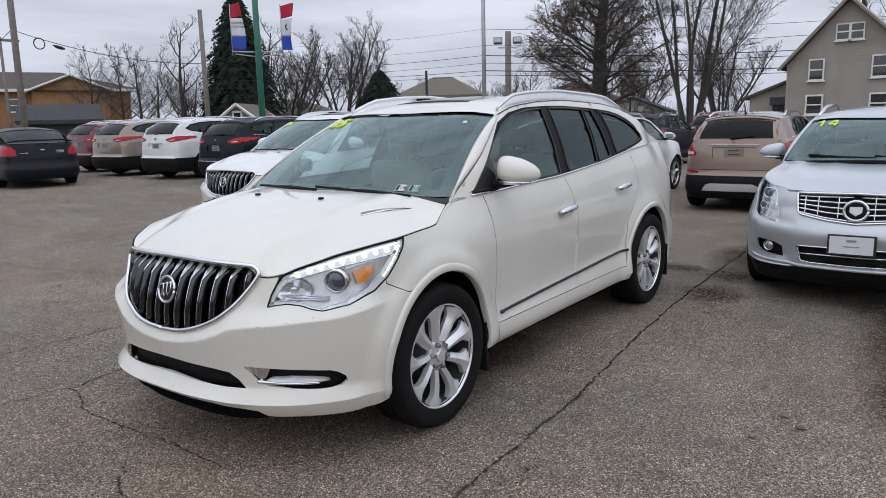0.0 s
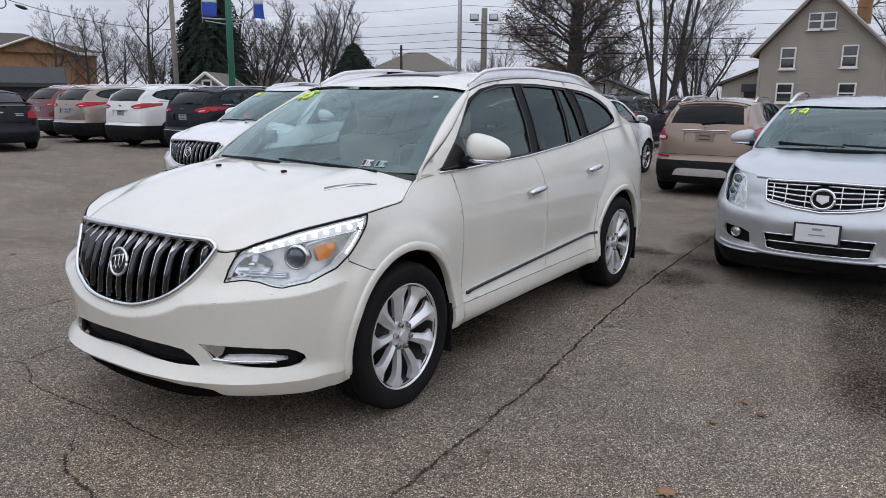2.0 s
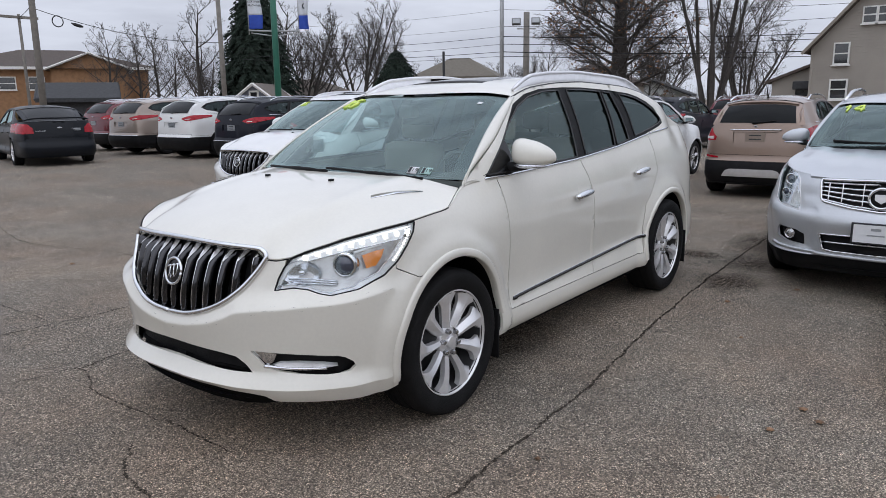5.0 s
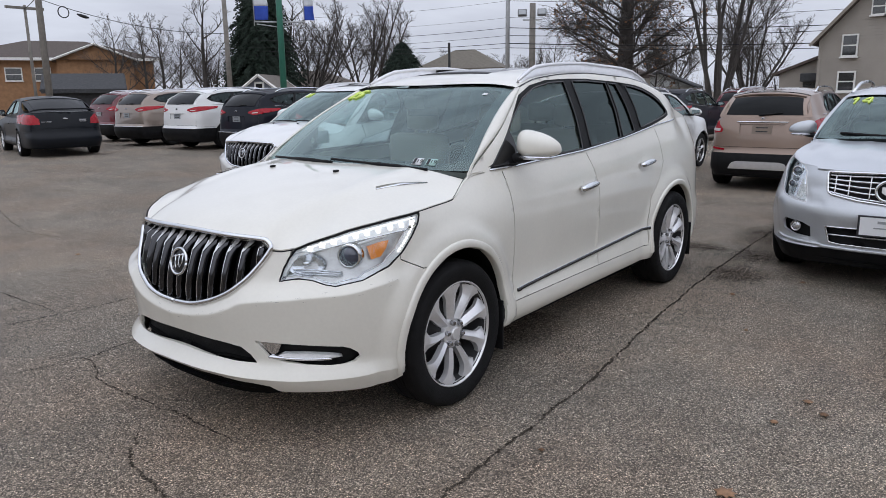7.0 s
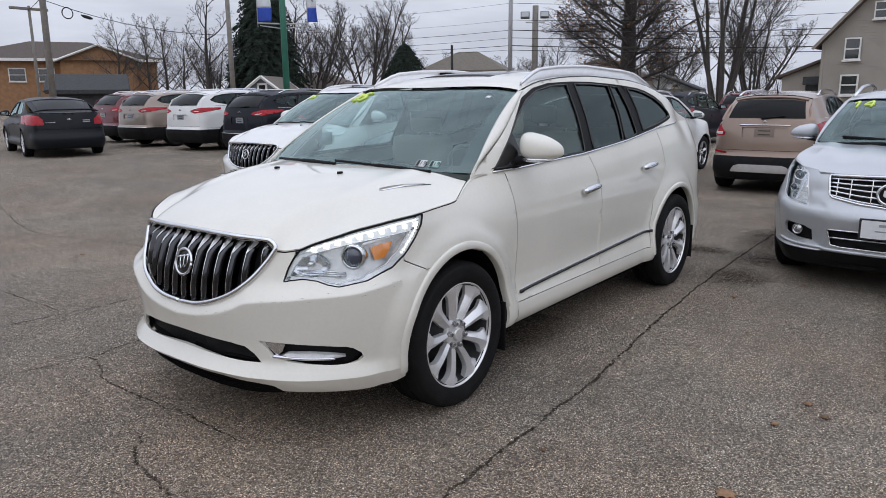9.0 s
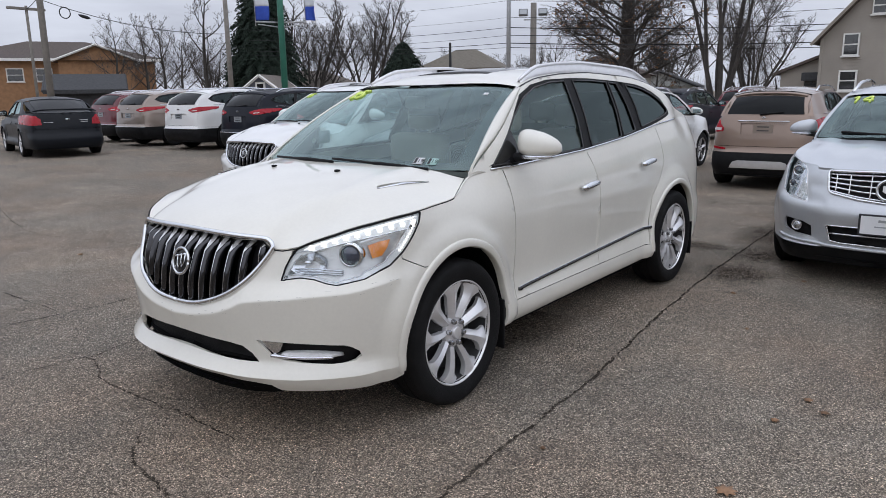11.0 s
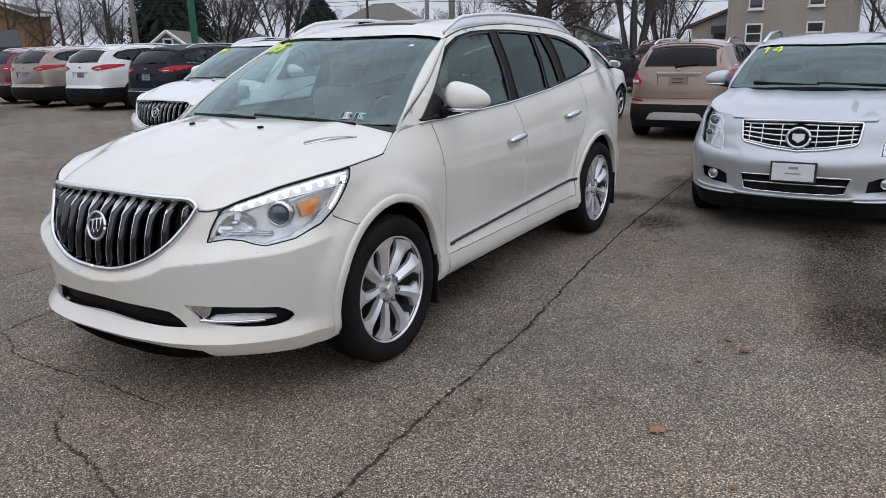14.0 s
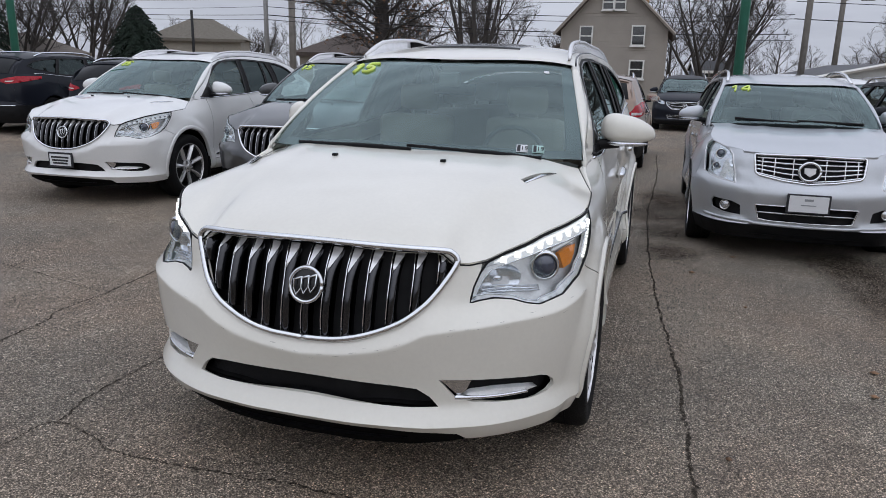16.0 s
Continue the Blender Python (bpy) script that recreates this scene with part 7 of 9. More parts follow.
# ---- ground ----
def asphalt():
    m = bpy.data.materials.new("worn_asphalt")
    m.use_nodes = True
    n, l = m.node_tree.nodes, m.node_tree.links
    b = n["Principled BSDF"]
    tc = n.new("ShaderNodeTexCoord")

    def noise_at(scale, detail=4, rough=0.6):
        t = n.new("ShaderNodeTexNoise")
        t.inputs["Scale"].default_value, t.inputs["Detail"].default_value, t.inputs["Roughness"].default_value = scale, detail, rough
        l.new(tc.outputs["Object"], t.inputs["Vector"])
        return t.outputs[0]

    def ramp(src, stops):
        r = n.new("ShaderNodeValToRGB")
        e = r.color_ramp.elements
        while len(e) < len(stops):
            e.new(0.5)
        for q, (p, c) in zip(e, stops):
            q.position, q.color = p, (*(c if isinstance(c, tuple) else (c, c, c)), 1)
        l.new(src, r.inputs[0])
        return r.outputs[0]

    def mix(kind, fac, a, c):
        x = n.new("ShaderNodeMixRGB")
        x.blend_type = kind
        x.inputs[0].default_value = fac if not hasattr(fac, "links") else 1.0
        if hasattr(fac, "links"):
            l.new(fac, x.inputs[0])
        for k, v in ((1, a), (2, c)):
            if hasattr(v, "links"):
                l.new(v, x.inputs[k])
            else:
                x.inputs[k].default_value = (*v, 1)
        return x.outputs[0]

    stones = n.new("ShaderNodeTexVoronoi")
    stones.inputs["Scale"].default_value = 125
    l.new(tc.outputs["Object"], stones.inputs["Vector"])
    grit = ramp(stones.outputs["Color"], [(0.0, (0.145, 0.129, 0.108)), (0.40, (0.360, 0.322, 0.275)), (0.70, (0.55, 0.493, 0.423)), (1.0, (0.94, 0.86, 0.755))])
    binder = ramp(stones.outputs["Distance"], [(0.20, 1.0), (0.58, 0.20)])
    col = mix("MULTIPLY", 0.85, grit, binder)
    col = mix("MULTIPLY", 0.95, col, ramp(noise_at(260, 2), [(0.30, 0.30), (0.5, 1.0), (0.72, 1.8)]))
    col = mix("MULTIPLY", 0.9, col, ramp(noise_at(58, 3, 0.7), [(0.30, 0.62), (0.50, 1.0), (0.72, 1.42)]))
    col = mix("MULTIPLY", 1.0, col, ramp(noise_at(120, 1, 0.5), [(0.33, 0.55), (0.50, 1.0), (0.68, 1.45)]))
    rust = ramp(noise_at(0.42, 5, 0.65), [(0.40, (1.0, 0.985, 0.945)), (0.66, (1.10, 0.97, 0.86))])
    col = mix("MULTIPLY", 1.0, col, rust)
    worn = ramp(noise_at(0.55, 6, 0.62), [(0.34, (0.80, 0.79, 0.78)), (0.55, (1.02, 1.0, 0.98)), (0.75, (1.30, 1.24, 1.16))])
    col = mix("MULTIPLY", 1.0, col, worn)
    col = mix("MULTIPLY", 0.6, col, ramp(noise_at(3.1, 5, 0.7), [(0.30, 0.72), (0.62, 1.12)]))
    oil = ramp(noise_at(0.9, 5, 0.7), [(0.62, 1.0), (0.72, 0.55)])
    col = mix("MULTIPLY", 0.55, col, oil)
    l.new(col, b.inputs["Base Color"])
    l.new(ramp(noise_at(0.9, 5, 0.7), [(0.5, 0.88), (0.8, 0.55)]), b.inputs["Roughness"])
    b.inputs["Specular IOR Level"].default_value = 0.35
    bp = n.new("ShaderNodeBump")
    bp.inputs["Strength"].default_value, bp.inputs["Distance"].default_value = 0.9, 0.006
    l.new(ramp(stones.outputs["Distance"], [(0.0, 1.0), (0.7, 0.0)]), bp.inputs["Height"])
    l.new(bp.outputs[0], b.inputs["Normal"])
    return m


ASPHALT = asphalt()


def rise(x, y=9.0):
    """The lot climbs a little towards the back row, and falls away before the nearest car."""
    return 0.20 * float(smoothstep(6.0, 15.0, -x)) - 0.014 * (1 - float(smoothstep(0.5, 3.0, y)))


gv, gf = [], []
gx = sorted(set([-400, -200, -110, 110, 200, 400] + list(range(-90, -24, 15)) + list(range(-24, 12)) + list(range(12, 91, 15))))
gy = sorted(set([-300, -150, -60, 150, 300, 500] + list(range(-45, -14, 15)) + [-10, -6, -3, -1, 0, 0.5, 1, 1.5, 2, 2.5, 3, 5, 10] + list(range(15, 121, 15))))
for y in gy:
    for x in gx:
        gv.append((x, y, rise(x, y)))
for j in range(len(gy) - 1):
    for i in range(len(gx) - 1):
        a = j * len(gx) + i
        gf.append((a, a + 1, a + len(gx) + 1, a + len(gx)))
tagged(raw("ground", gv, gf, ASPHALT, smooth=False), "worn grey asphalt car lot with exposed stones", "ground", kind="structure")

TAR = material("crack_dirt", (0.050, 0.042, 0.034), 0.98, 0, 0.5, 20, 160, 0.6, 200, spec=0.05)
_tn, _tl = TAR.node_tree.nodes, TAR.node_tree.links
_tx, _tg, _tp = (_tn.new(k) for k in ("ShaderNodeTexCoord", "ShaderNodeTexNoise", "ShaderNodeValToRGB"))
_tg.inputs["Scale"].default_value, _tg.inputs["Detail"].default_value, _tg.inputs["Roughness"].default_value = 38, 5, 0.75
_tp.color_ramp.elements[0].position, _tp.color_ramp.elements[1].position = 0.38, 0.56
_tl.new(_tx.outputs["Object"], _tg.inputs["Vector"])
_tl.new(_tg.outputs[0], _tp.inputs[0])
_tl.new(_tp.outputs[0], _tn["Principled BSDF"].inputs["Alpha"])
DAMP_AND_SHADE = bpy.data.materials.new("damp_and_car_shade")
DAMP_AND_SHADE.use_nodes = True
_n, _l = DAMP_AND_SHADE.node_tree.nodes, DAMP_AND_SHADE.node_tree.links
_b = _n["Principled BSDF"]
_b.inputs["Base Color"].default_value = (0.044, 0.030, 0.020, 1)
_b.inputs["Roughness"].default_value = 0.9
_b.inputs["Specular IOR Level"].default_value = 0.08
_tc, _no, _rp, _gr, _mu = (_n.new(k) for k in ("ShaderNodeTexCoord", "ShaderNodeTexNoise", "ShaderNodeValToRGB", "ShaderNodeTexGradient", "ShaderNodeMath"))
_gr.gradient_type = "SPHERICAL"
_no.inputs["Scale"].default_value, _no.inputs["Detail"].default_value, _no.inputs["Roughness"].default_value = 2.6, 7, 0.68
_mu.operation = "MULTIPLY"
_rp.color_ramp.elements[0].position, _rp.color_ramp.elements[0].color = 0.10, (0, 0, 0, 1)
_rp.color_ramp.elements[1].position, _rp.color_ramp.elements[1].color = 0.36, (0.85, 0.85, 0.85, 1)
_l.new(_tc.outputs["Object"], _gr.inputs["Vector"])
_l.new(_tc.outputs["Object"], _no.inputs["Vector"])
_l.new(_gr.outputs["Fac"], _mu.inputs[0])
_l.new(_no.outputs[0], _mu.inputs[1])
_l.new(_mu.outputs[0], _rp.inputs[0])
# stones stand out of damp and painted shade, so a fine grain breaks both
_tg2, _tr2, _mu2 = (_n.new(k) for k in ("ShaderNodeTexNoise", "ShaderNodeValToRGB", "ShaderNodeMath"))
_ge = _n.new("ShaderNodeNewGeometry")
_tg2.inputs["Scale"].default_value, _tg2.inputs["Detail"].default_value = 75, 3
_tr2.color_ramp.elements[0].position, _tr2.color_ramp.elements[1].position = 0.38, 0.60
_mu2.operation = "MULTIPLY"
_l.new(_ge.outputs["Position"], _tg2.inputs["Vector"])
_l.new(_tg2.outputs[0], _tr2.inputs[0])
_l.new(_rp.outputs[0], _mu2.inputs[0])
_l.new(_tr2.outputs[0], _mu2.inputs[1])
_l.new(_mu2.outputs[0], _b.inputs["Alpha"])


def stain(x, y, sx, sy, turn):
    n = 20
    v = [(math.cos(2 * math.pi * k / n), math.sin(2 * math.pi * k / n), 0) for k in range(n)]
    ob = raw("stain_and_car_shade", v, [tuple(range(n))], DAMP_AND_SHADE, smooth=False)
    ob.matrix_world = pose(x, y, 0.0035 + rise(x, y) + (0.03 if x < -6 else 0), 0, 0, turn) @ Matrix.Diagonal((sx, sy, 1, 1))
    tagged(ob, "dark patch on the asphalt: damp stains, and painted shade under a car", "stain", "stains on the asphalt", "structure")


# damp stains; the patch at (0.2, 1.2) is shade painted under the pearl crossover
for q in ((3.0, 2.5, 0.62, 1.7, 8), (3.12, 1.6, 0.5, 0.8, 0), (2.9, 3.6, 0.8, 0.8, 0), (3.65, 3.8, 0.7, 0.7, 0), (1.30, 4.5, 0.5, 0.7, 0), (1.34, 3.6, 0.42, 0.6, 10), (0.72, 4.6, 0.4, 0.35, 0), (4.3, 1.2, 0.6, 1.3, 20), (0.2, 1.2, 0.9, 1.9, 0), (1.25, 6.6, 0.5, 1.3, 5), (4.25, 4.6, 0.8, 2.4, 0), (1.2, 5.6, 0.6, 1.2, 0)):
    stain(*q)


def crack(points, width, seed, label):
    """A broken groove: a ribbon of dirt with ragged banks that wander about the given line."""
    rnd = random.Random(seed)
    dense = spline([(x, y) for x, y in points], 30)
    v, f = [], []
    wob = 0.0
    for i, p in enumerate(dense):
        a, b = dense[max(0, i - 1)], dense[min(len(dense) - 1, i + 1)]
        t = b - a
        ln = math.hypot(t[0], t[1]) or 1
        nx, ny = -t[1] / ln, t[0] / ln
        wob = wob * 0.86 + rnd.uniform(-0.0065, 0.0065)
        ends = min(1, i / 6, (len(dense) - 1 - i) / 6) + 0.08
        w1, w2 = (width * ends * rnd.uniform(0.25, 1.0) for _ in (0, 1))
        v += [(p[0] + nx * (wob + w1), p[1] + ny * (wob + w1), 0.004 + rise(p[0], p[1])), (p[0] + nx * (wob - w2), p[1] + ny * (wob - w2), 0.004 + rise(p[0], p[1]))]
    f = [(2 * i, 2 * i + 1, 2 * i + 3, 2 * i + 2) for i in range(len(dense) - 1)]
    tagged(raw("pavement_crack", v, f, TAR, smooth=False), label, "crack", "cracks in the asphalt", "structure")


CRACK = "dark ragged crack across the worn asphalt"
crack([(1.62, -3.4), (1.53, -1.9), (1.47, -0.76), (1.45, -0.32), (1.42, 0.30), (1.36, 1.10), (1.27, 2.01), (1.18, 3.2), (1.15, 4.11), (1.10, 6.0), (1.15, 9.0), (1.05, 13.0)], 0.013, 1, CRACK)
crack([(-3.0, -3.0), (-1.8, -2.1), (-1.45, -1.25), (-1.35, -0.88), (-0.90, -1.0), (-0.42, -1.0), (-0.03, -0.97), (0.38, -1.0)], 0.008, 2, CRACK)
crack([(-1.35, -0.88), (-1.40, -0.54), (-1.41, -0.07), (-1.36, 0.8), (-1.45, 2.4)], 0.009, 3, CRACK)
crack([(-2.55, -1.4), (-2.48, -0.5), (-2.45, 0.09), (-2.54, 0.37), (-2.54, 0.79), (-2.6, 2.2), (-2.5, 4.0)], 0.010, 4, CRACK)
crack([(-0.1, -1.22), (0.14, -1.39), (0.38, -1.44), (0.57, -1.47), (0.9, -1.62)], 0.010, 5, CRACK)
crack([(-6.0, -1.2), (-4.2, -0.6), (-2.48, -0.5)], 0.008, 6, CRACK)
crack([(-9.0, 1.5), (-6.4, 0.9), (-4.5, 1.2), (-2.54, 0.79)], 0.008, 7, CRACK)

LEAF = material("dead_leaf", (0.26, 0.15, 0.085), 0.8, 0, 0.35, 30, 200, 0.2, 90, per_object=0.35)


def leaf(x, y, size, turn, curl):
    pts = [(0, -0.5), (0.18, -0.3), (0.46, -0.28), (0.28, -0.05), (0.52, 0.14), (0.24, 0.16), (0.16, 0.42), (0.0, 0.3), (-0.14, 0.46), (-0.22, 0.18), (-0.5, 0.18), (-0.28, -0.05), (-0.44, -0.24), (-0.16, -0.28)]
    v = [(0, 0, 0.02)] + [(a * size, b * size, 0.006 + curl * size * (a * a + b * b) * (1 if i % 2 else 0.3)) for i, (a, b) in enumerate(pts)]
    n = len(pts)
    ob = raw("leaf", v, [(0, 1 + i, 1 + (i + 1) % n) for i in range(n)], LEAF)
    s = ob.modifiers.new("thickness", "SOLIDIFY")
    s.thickness = 0.001
    ob.matrix_world = pose(x, y, 0.002 + rise(x, y), 0, 0, turn)
    tagged(ob, "curled brown dead leaf lying on asphalt", "leaf", "dead leaves on the asphalt")


_r = random.Random(4)
for x, y, sz in ((2.17, -1.13, 0.085), (2.38, 0.73, 0.05), (2.46, 1.08, 0.055), (2.56, 0.96, 0.055), (2.39, -0.07, 0.10), (1.53, 2.91, 0.05), (1.87, 2.07, 0.03), (-2.3, 3.2, 0.06), (1.9, 3.6, 0.06), (-4.5, 0.6, 0.06), (1.6, -0.2, 0.035), (2.75, -0.35, 0.04)):
    leaf(x, y, sz, _r.uniform(0, 360), _r.uniform(0.4, 1.0))

# ---- things far off: laid out round the aisle ----
FX, FY, FK = 3.1, -2.9, 1.15


def off(x, y, k=FK):
    return FX + (x - FX) * k, FY + (y - FY) * k


def up(z, k=FK):
    return 1.61 + (z - 1.61) * k


SIDING = material("tan_clapboard", (0.318, 0.287, 0.250), 0.7, 0, 0.10, 1.2, 40, 0.1, 60)
TRIM = material("white_trim", (0.72, 0.71, 0.68), 0.6, 0, 0.08)
SHINGLE = material("brown_shingle", (0.085, 0.066, 0.056), 0.9, 0, 0.3, 6, 60, 0.5, 40)
DARKROOF = material("grey_shingle", (0.046, 0.047, 0.050), 0.9, 0, 0.3, 6, 60, 0.5, 40)
ORANGE = material("orange_brick", (0.30, 0.165, 0.085), 0.85, 0, 0.22, 3, 30, 0.3, 30)
WHITEWALL = material("white_siding", (0.62, 0.63, 0.62), 0.7, 0, 0.08, 1.0, 30)
TANWALL = material("tan_wall", (0.34, 0.31, 0.26), 0.8, 0, 0.1, 1.0, 30)
PANE = material("window_pane", (0.025, 0.028, 0.03), 0.08, 0, 0.3, 1.5, 20, coat=1.0)
WOODPOLE = material("weathered_pole", (0.20, 0.185, 0.165), 0.9, 0, 0.25, 4, 60, 0.4, 30)
GREENPOLE = material("green_pole_paint", (0.03, 0.155, 0.105), 0.45, 0, 0.15, 4, 60)
STEEL = material("galvanised_steel", (0.42, 0.43, 0.44), 0.5, 0.6, 0.12, 6, 60)
CABLE = material("black_cable", (0.015, 0.015, 0.016), 0.7)


def window(parent, x0, z0, x1, z1, y, rail=True):
    """A sash window proud of a wall that faces -y."""
    w = box("window", x0, y - 0.10, z0, x1, y - 0.02, z1, TRIM, parent, bevel=0.01)
    t = 0.10 * min(1.0, (x1 - x0))
    zm = (z0 + z1) / 2
    for a, b in (((z0 + t), (zm - 0.03)), ((zm + 0.03), (z1 - t))):
        box("pane", x0 + t, y - 0.106, a, x1 - t, y - 0.098, b, PANE, w)
    box("window_sill", x0 - 0.05, y - 0.16, z0 - 0.06, x1 + 0.05, y - 0.02, z0, TRIM, w)
    return w


def clapboard_wall(name, parent, x0, x1, z0, eave, y, peak=None, pitch=0.13):
    """Lapped boards on a wall facing -y; above the eave they narrow to a gable."""
    v, f = [], []
    z = z0
    top = peak[1] if peak else eave
    while z < top - 0.02:
        zt = min(z + pitch, top)
        def ends(q):
            if q <= eave or not peak:
                return x0, x1
            k = (q - eave) / (peak[1] - eave)
            return x0 + (peak[0] - x0) * k, x1 + (peak[0] - x1) * k
        a0, a1 = ends(z)
        b0, b1 = ends(zt)
        i = len(v)
        v += [(a0, y - 0.028, z), (a1, y - 0.028, z), (b1, y - 0.004, zt), (b0, y - 0.004, zt), (a0, y, z), (a1, y, z)]
        f += [(i, i + 1, i + 2, i + 3), (i, i + 4, i + 5, i + 1)]
        z = zt
    return tagged(raw(name, v, f, SIDING, parent, smooth=False), kind="stuff")


def slab(name, pts, thick, mat, parent):
    """A roof plane from four corners, thickened downwards."""
    v = [Vector(p) for p in pts]
    n = (v[1] - v[0]).cross(v[3] - v[0]).normalized() * thick
    w = v + [p - n for p in v]
    return raw(name, w, [(0, 1, 2, 3), (7, 6, 5, 4), (0, 4, 5, 1), (1, 5, 6, 2), (2, 6, 7, 3), (3, 7, 4, 0)], mat, parent, smooth=False)


def tan_house(k=0.90):
    def off(x, y):
        return FX + (x - FX) * k, FY + (y - FY) * k

    def up(z):
        return 1.61 + (z - 1.61) * k

    x0, y = off(-4.88, 38.0)
    x1, _ = off(0.62, 38.0)
    h = empty("house", pose(0, 0, 0), "tan clapboard house with white windows and steep gable", "house")
    eave, ridge = up(4.15), up(7.0)
    xm = off(-2.3, 38)[0]
    depth = 8.0
    box("wall", x0, y, 0.0, x1, y + depth, eave, SIDING, h)
    v = [(x0, y, eave), (x1, y, eave), (xm, y, ridge), (x0, y + depth, eave), (x1, y + depth, eave), (xm, y + depth, ridge)]
    raw("gable", v, [(0, 1, 2), (5, 4, 3), (0, 2, 5, 3), (1, 4, 5, 2)], SIDING, h, smooth=False)
    clapboard_wall("clapboard_cladding", h, x0, x1, 0.3, eave, y, (xm, ridge))
    for sx, xe in ((-1, x0), (1, x1)):
        ov = 0.38
        ze = eave - abs((ridge - eave) / (xm - xe)) * ov
        slab("roof", [(xe + sx * ov, y - 0.4, ze + 0.08), (xm, y - 0.4, ridge + 0.08), (xm, y + depth + 0.3, ridge + 0.08), (xe + sx * ov, y + depth + 0.3, ze + 0.08)][:: 1 if sx < 0 else -1], 0.16, SHINGLE, h)
        v, f = tube([(xe + sx * ov, y - 0.42, ze - 0.02), (xm, y - 0.42, ridge - 0.02)], 0.075, 4)
        raw("bargeboard", v, f, SIDING, h, smooth=False)
        box("corner_board", xe - 0.06, y - 0.05, 0.0, xe + 0.06, y + 0.02, eave, SIDING, h)
    ux = lambda x: off(x, 38)[0]
    for a, b, c, d in ((-3.94, 3.08, -3.22, 4.14), (-1.20, 3.12, -0.48, 4.18), (-4.0, 1.40, -3.18, 2.40), (-1.20, 1.40, -0.40, 2.40)):
        window(h, ux(a), up(b), ux(c), up(d), y - 0.02)
    ax0, ax1, az0, az1 = ux(-2.82), ux(-1.58), up(4.95), up(5.75)
    window(h, ax0, az0, (ax0 + ax1) / 2, az1, y - 0.02)
    window(h, (ax0 + ax1) / 2, az0, ax1, az1, y - 0.02)
    box("chimney", xm + 0.9, y + 5, ridge - 1.2, xm + 1.5, y + 5.6, ridge + 0.4, ORANGE, h)
    # lean-to with a porch door
    lx = off(-6.95, 38)[0]
    zl, zh = up(2.35), up(3.15)
    v = [(lx, y + 1.0, 0), (x0, y + 1.0, 0), (x0, y + 1.0, zh), (lx, y + 1.0, zl), (lx, y + 6, 0), (x0, y + 6, 0), (x0, y + 6, zh), (lx, y + 6, zl)]
    raw("lean_to", v, [(0, 1, 2, 3), (0, 3, 7, 4), (4, 7, 6, 5), (1, 5, 6, 2), (3, 2, 6, 7)], SIDING, h, smooth=False)
    slab("lean_to_roof", [(lx - 0.3, y + 0.7, zl + 0.02), (x0, y + 0.7, zh + 0.14), (x0, y + 6.2, zh + 0.14), (lx - 0.3, y + 6.2, zl + 0.02)], 0.12, SHINGLE, h)
    box("porch_awning", x0 - 0.85, y + 0.45, 1.90, x0 - 0.05, y + 1.0, 2.28, DARKROOF, h, bevel=0.05)
    box("door", x0 - 0.8, y + 0.94, 0.1, x0 - 0.1, y + 0.99, 1.90, PANE, h)


tan_house()


def gabled(name, label, x, y, turn, w, d, eave, ridge, wall, roof, wins=(), hip=False, over=0.5, fascia=None, gable_win=None):
    """A house block with its ridge along its own x; turn is about z."""
    h = empty(name, pose(x, y, 0, 0, 0, turn), label, "house")
    box("wall", -w / 2, -d / 2, 0, w / 2, d / 2, eave, wall, h)
    i = d / 2 if hip else 0.0
    a, b = w / 2 + over, d / 2 + over
    v = [(-a, -b, eave), (a, -b, eave), (a, b, eave), (-a, b, eave), (-a + i, 0, ridge), (a - i, 0, ridge)]
    f = [(0, 1, 5, 4), (2, 3, 4, 5), (3, 2, 1, 0)] + ([(1, 2, 5), (3, 0, 4)] if hip else [])
    raw("roof", v, f, roof, h, smooth=False)
    if not hip:
        g = [(-w / 2, -d / 2, eave), (-w / 2, d / 2, eave), (-w / 2, 0, ridge - 0.12), (w / 2, -d / 2, eave), (w / 2, d / 2, eave), (w / 2, 0, ridge - 0.12)]
        raw("gable", g[:3], [(0, 2, 1)], wall, h, smooth=False)
        raw("gable", g[3:], [(0, 1, 2)], wall, h, smooth=False)
    if not hip:
        for sx in (-1, 1):
            for sy in (-1, 1):
                v, f = tube([(sx * a, sy * b, eave - 0.08), (sx * a, 0, ridge - 0.08)], 0.10, 4)
                raw("bargeboard", v, f, fascia or roof, h, smooth=False)
    box("fascia", -a, -b - 0.03, eave - 0.25, a, -b + 0.02, eave + 0.02, fascia or roof, h)
    if gable_win:
        y0, z0, y1, z1 = gable_win
        fr = box("window", -w / 2 - 0.05, y0, z0, -w / 2 + 0.02, y1, z1, TRIM, h)
        box("pane", -w / 2 - 0.06, y0 + 0.12, z0 + 0.12, -w / 2 - 0.045, y1 - 0.12, z1 - 0.12, GLOSSBLACK, fr)
    for x0, z0, x1, z1 in wins:
        window(h, x0, z0, x1, z1, -d / 2)
    return h


# brick two-storey block with a broad hipped roof, and lower roofs before it
bx, by = off(-62.2, 27.1, 1.25)
ob_ = gabled("apartment_block", "orange brick two-storey block with brown hipped roof", bx, by, 64, 18, 14, 5.5, 7.6, ORANGE, SHINGLE,
    [(x, z, x + 1.5, z + 1.3) for x in (-4.5, -2.0) for z in (3.3,)], True, 0.8, TRIM)
ex, ey = off(-57.6, 28.0, 1.18)
gabled("apartment_wing", "orange brick wing with a gabled brown roof", ex, ey, 154, 7, 6.5, 5.1, 6.6, ORANGE, SHINGLE, (), False, 0.5, TRIM)
gx_, gy_ = off(-46.2, 21.4, 1.08)
gabled("shed_house", "low dark house under a charcoal shingle roof", gx_, gy_, 62, 4.2, 6, 2.2, 3.35, DARKROOF, DARKROOF, (), False)
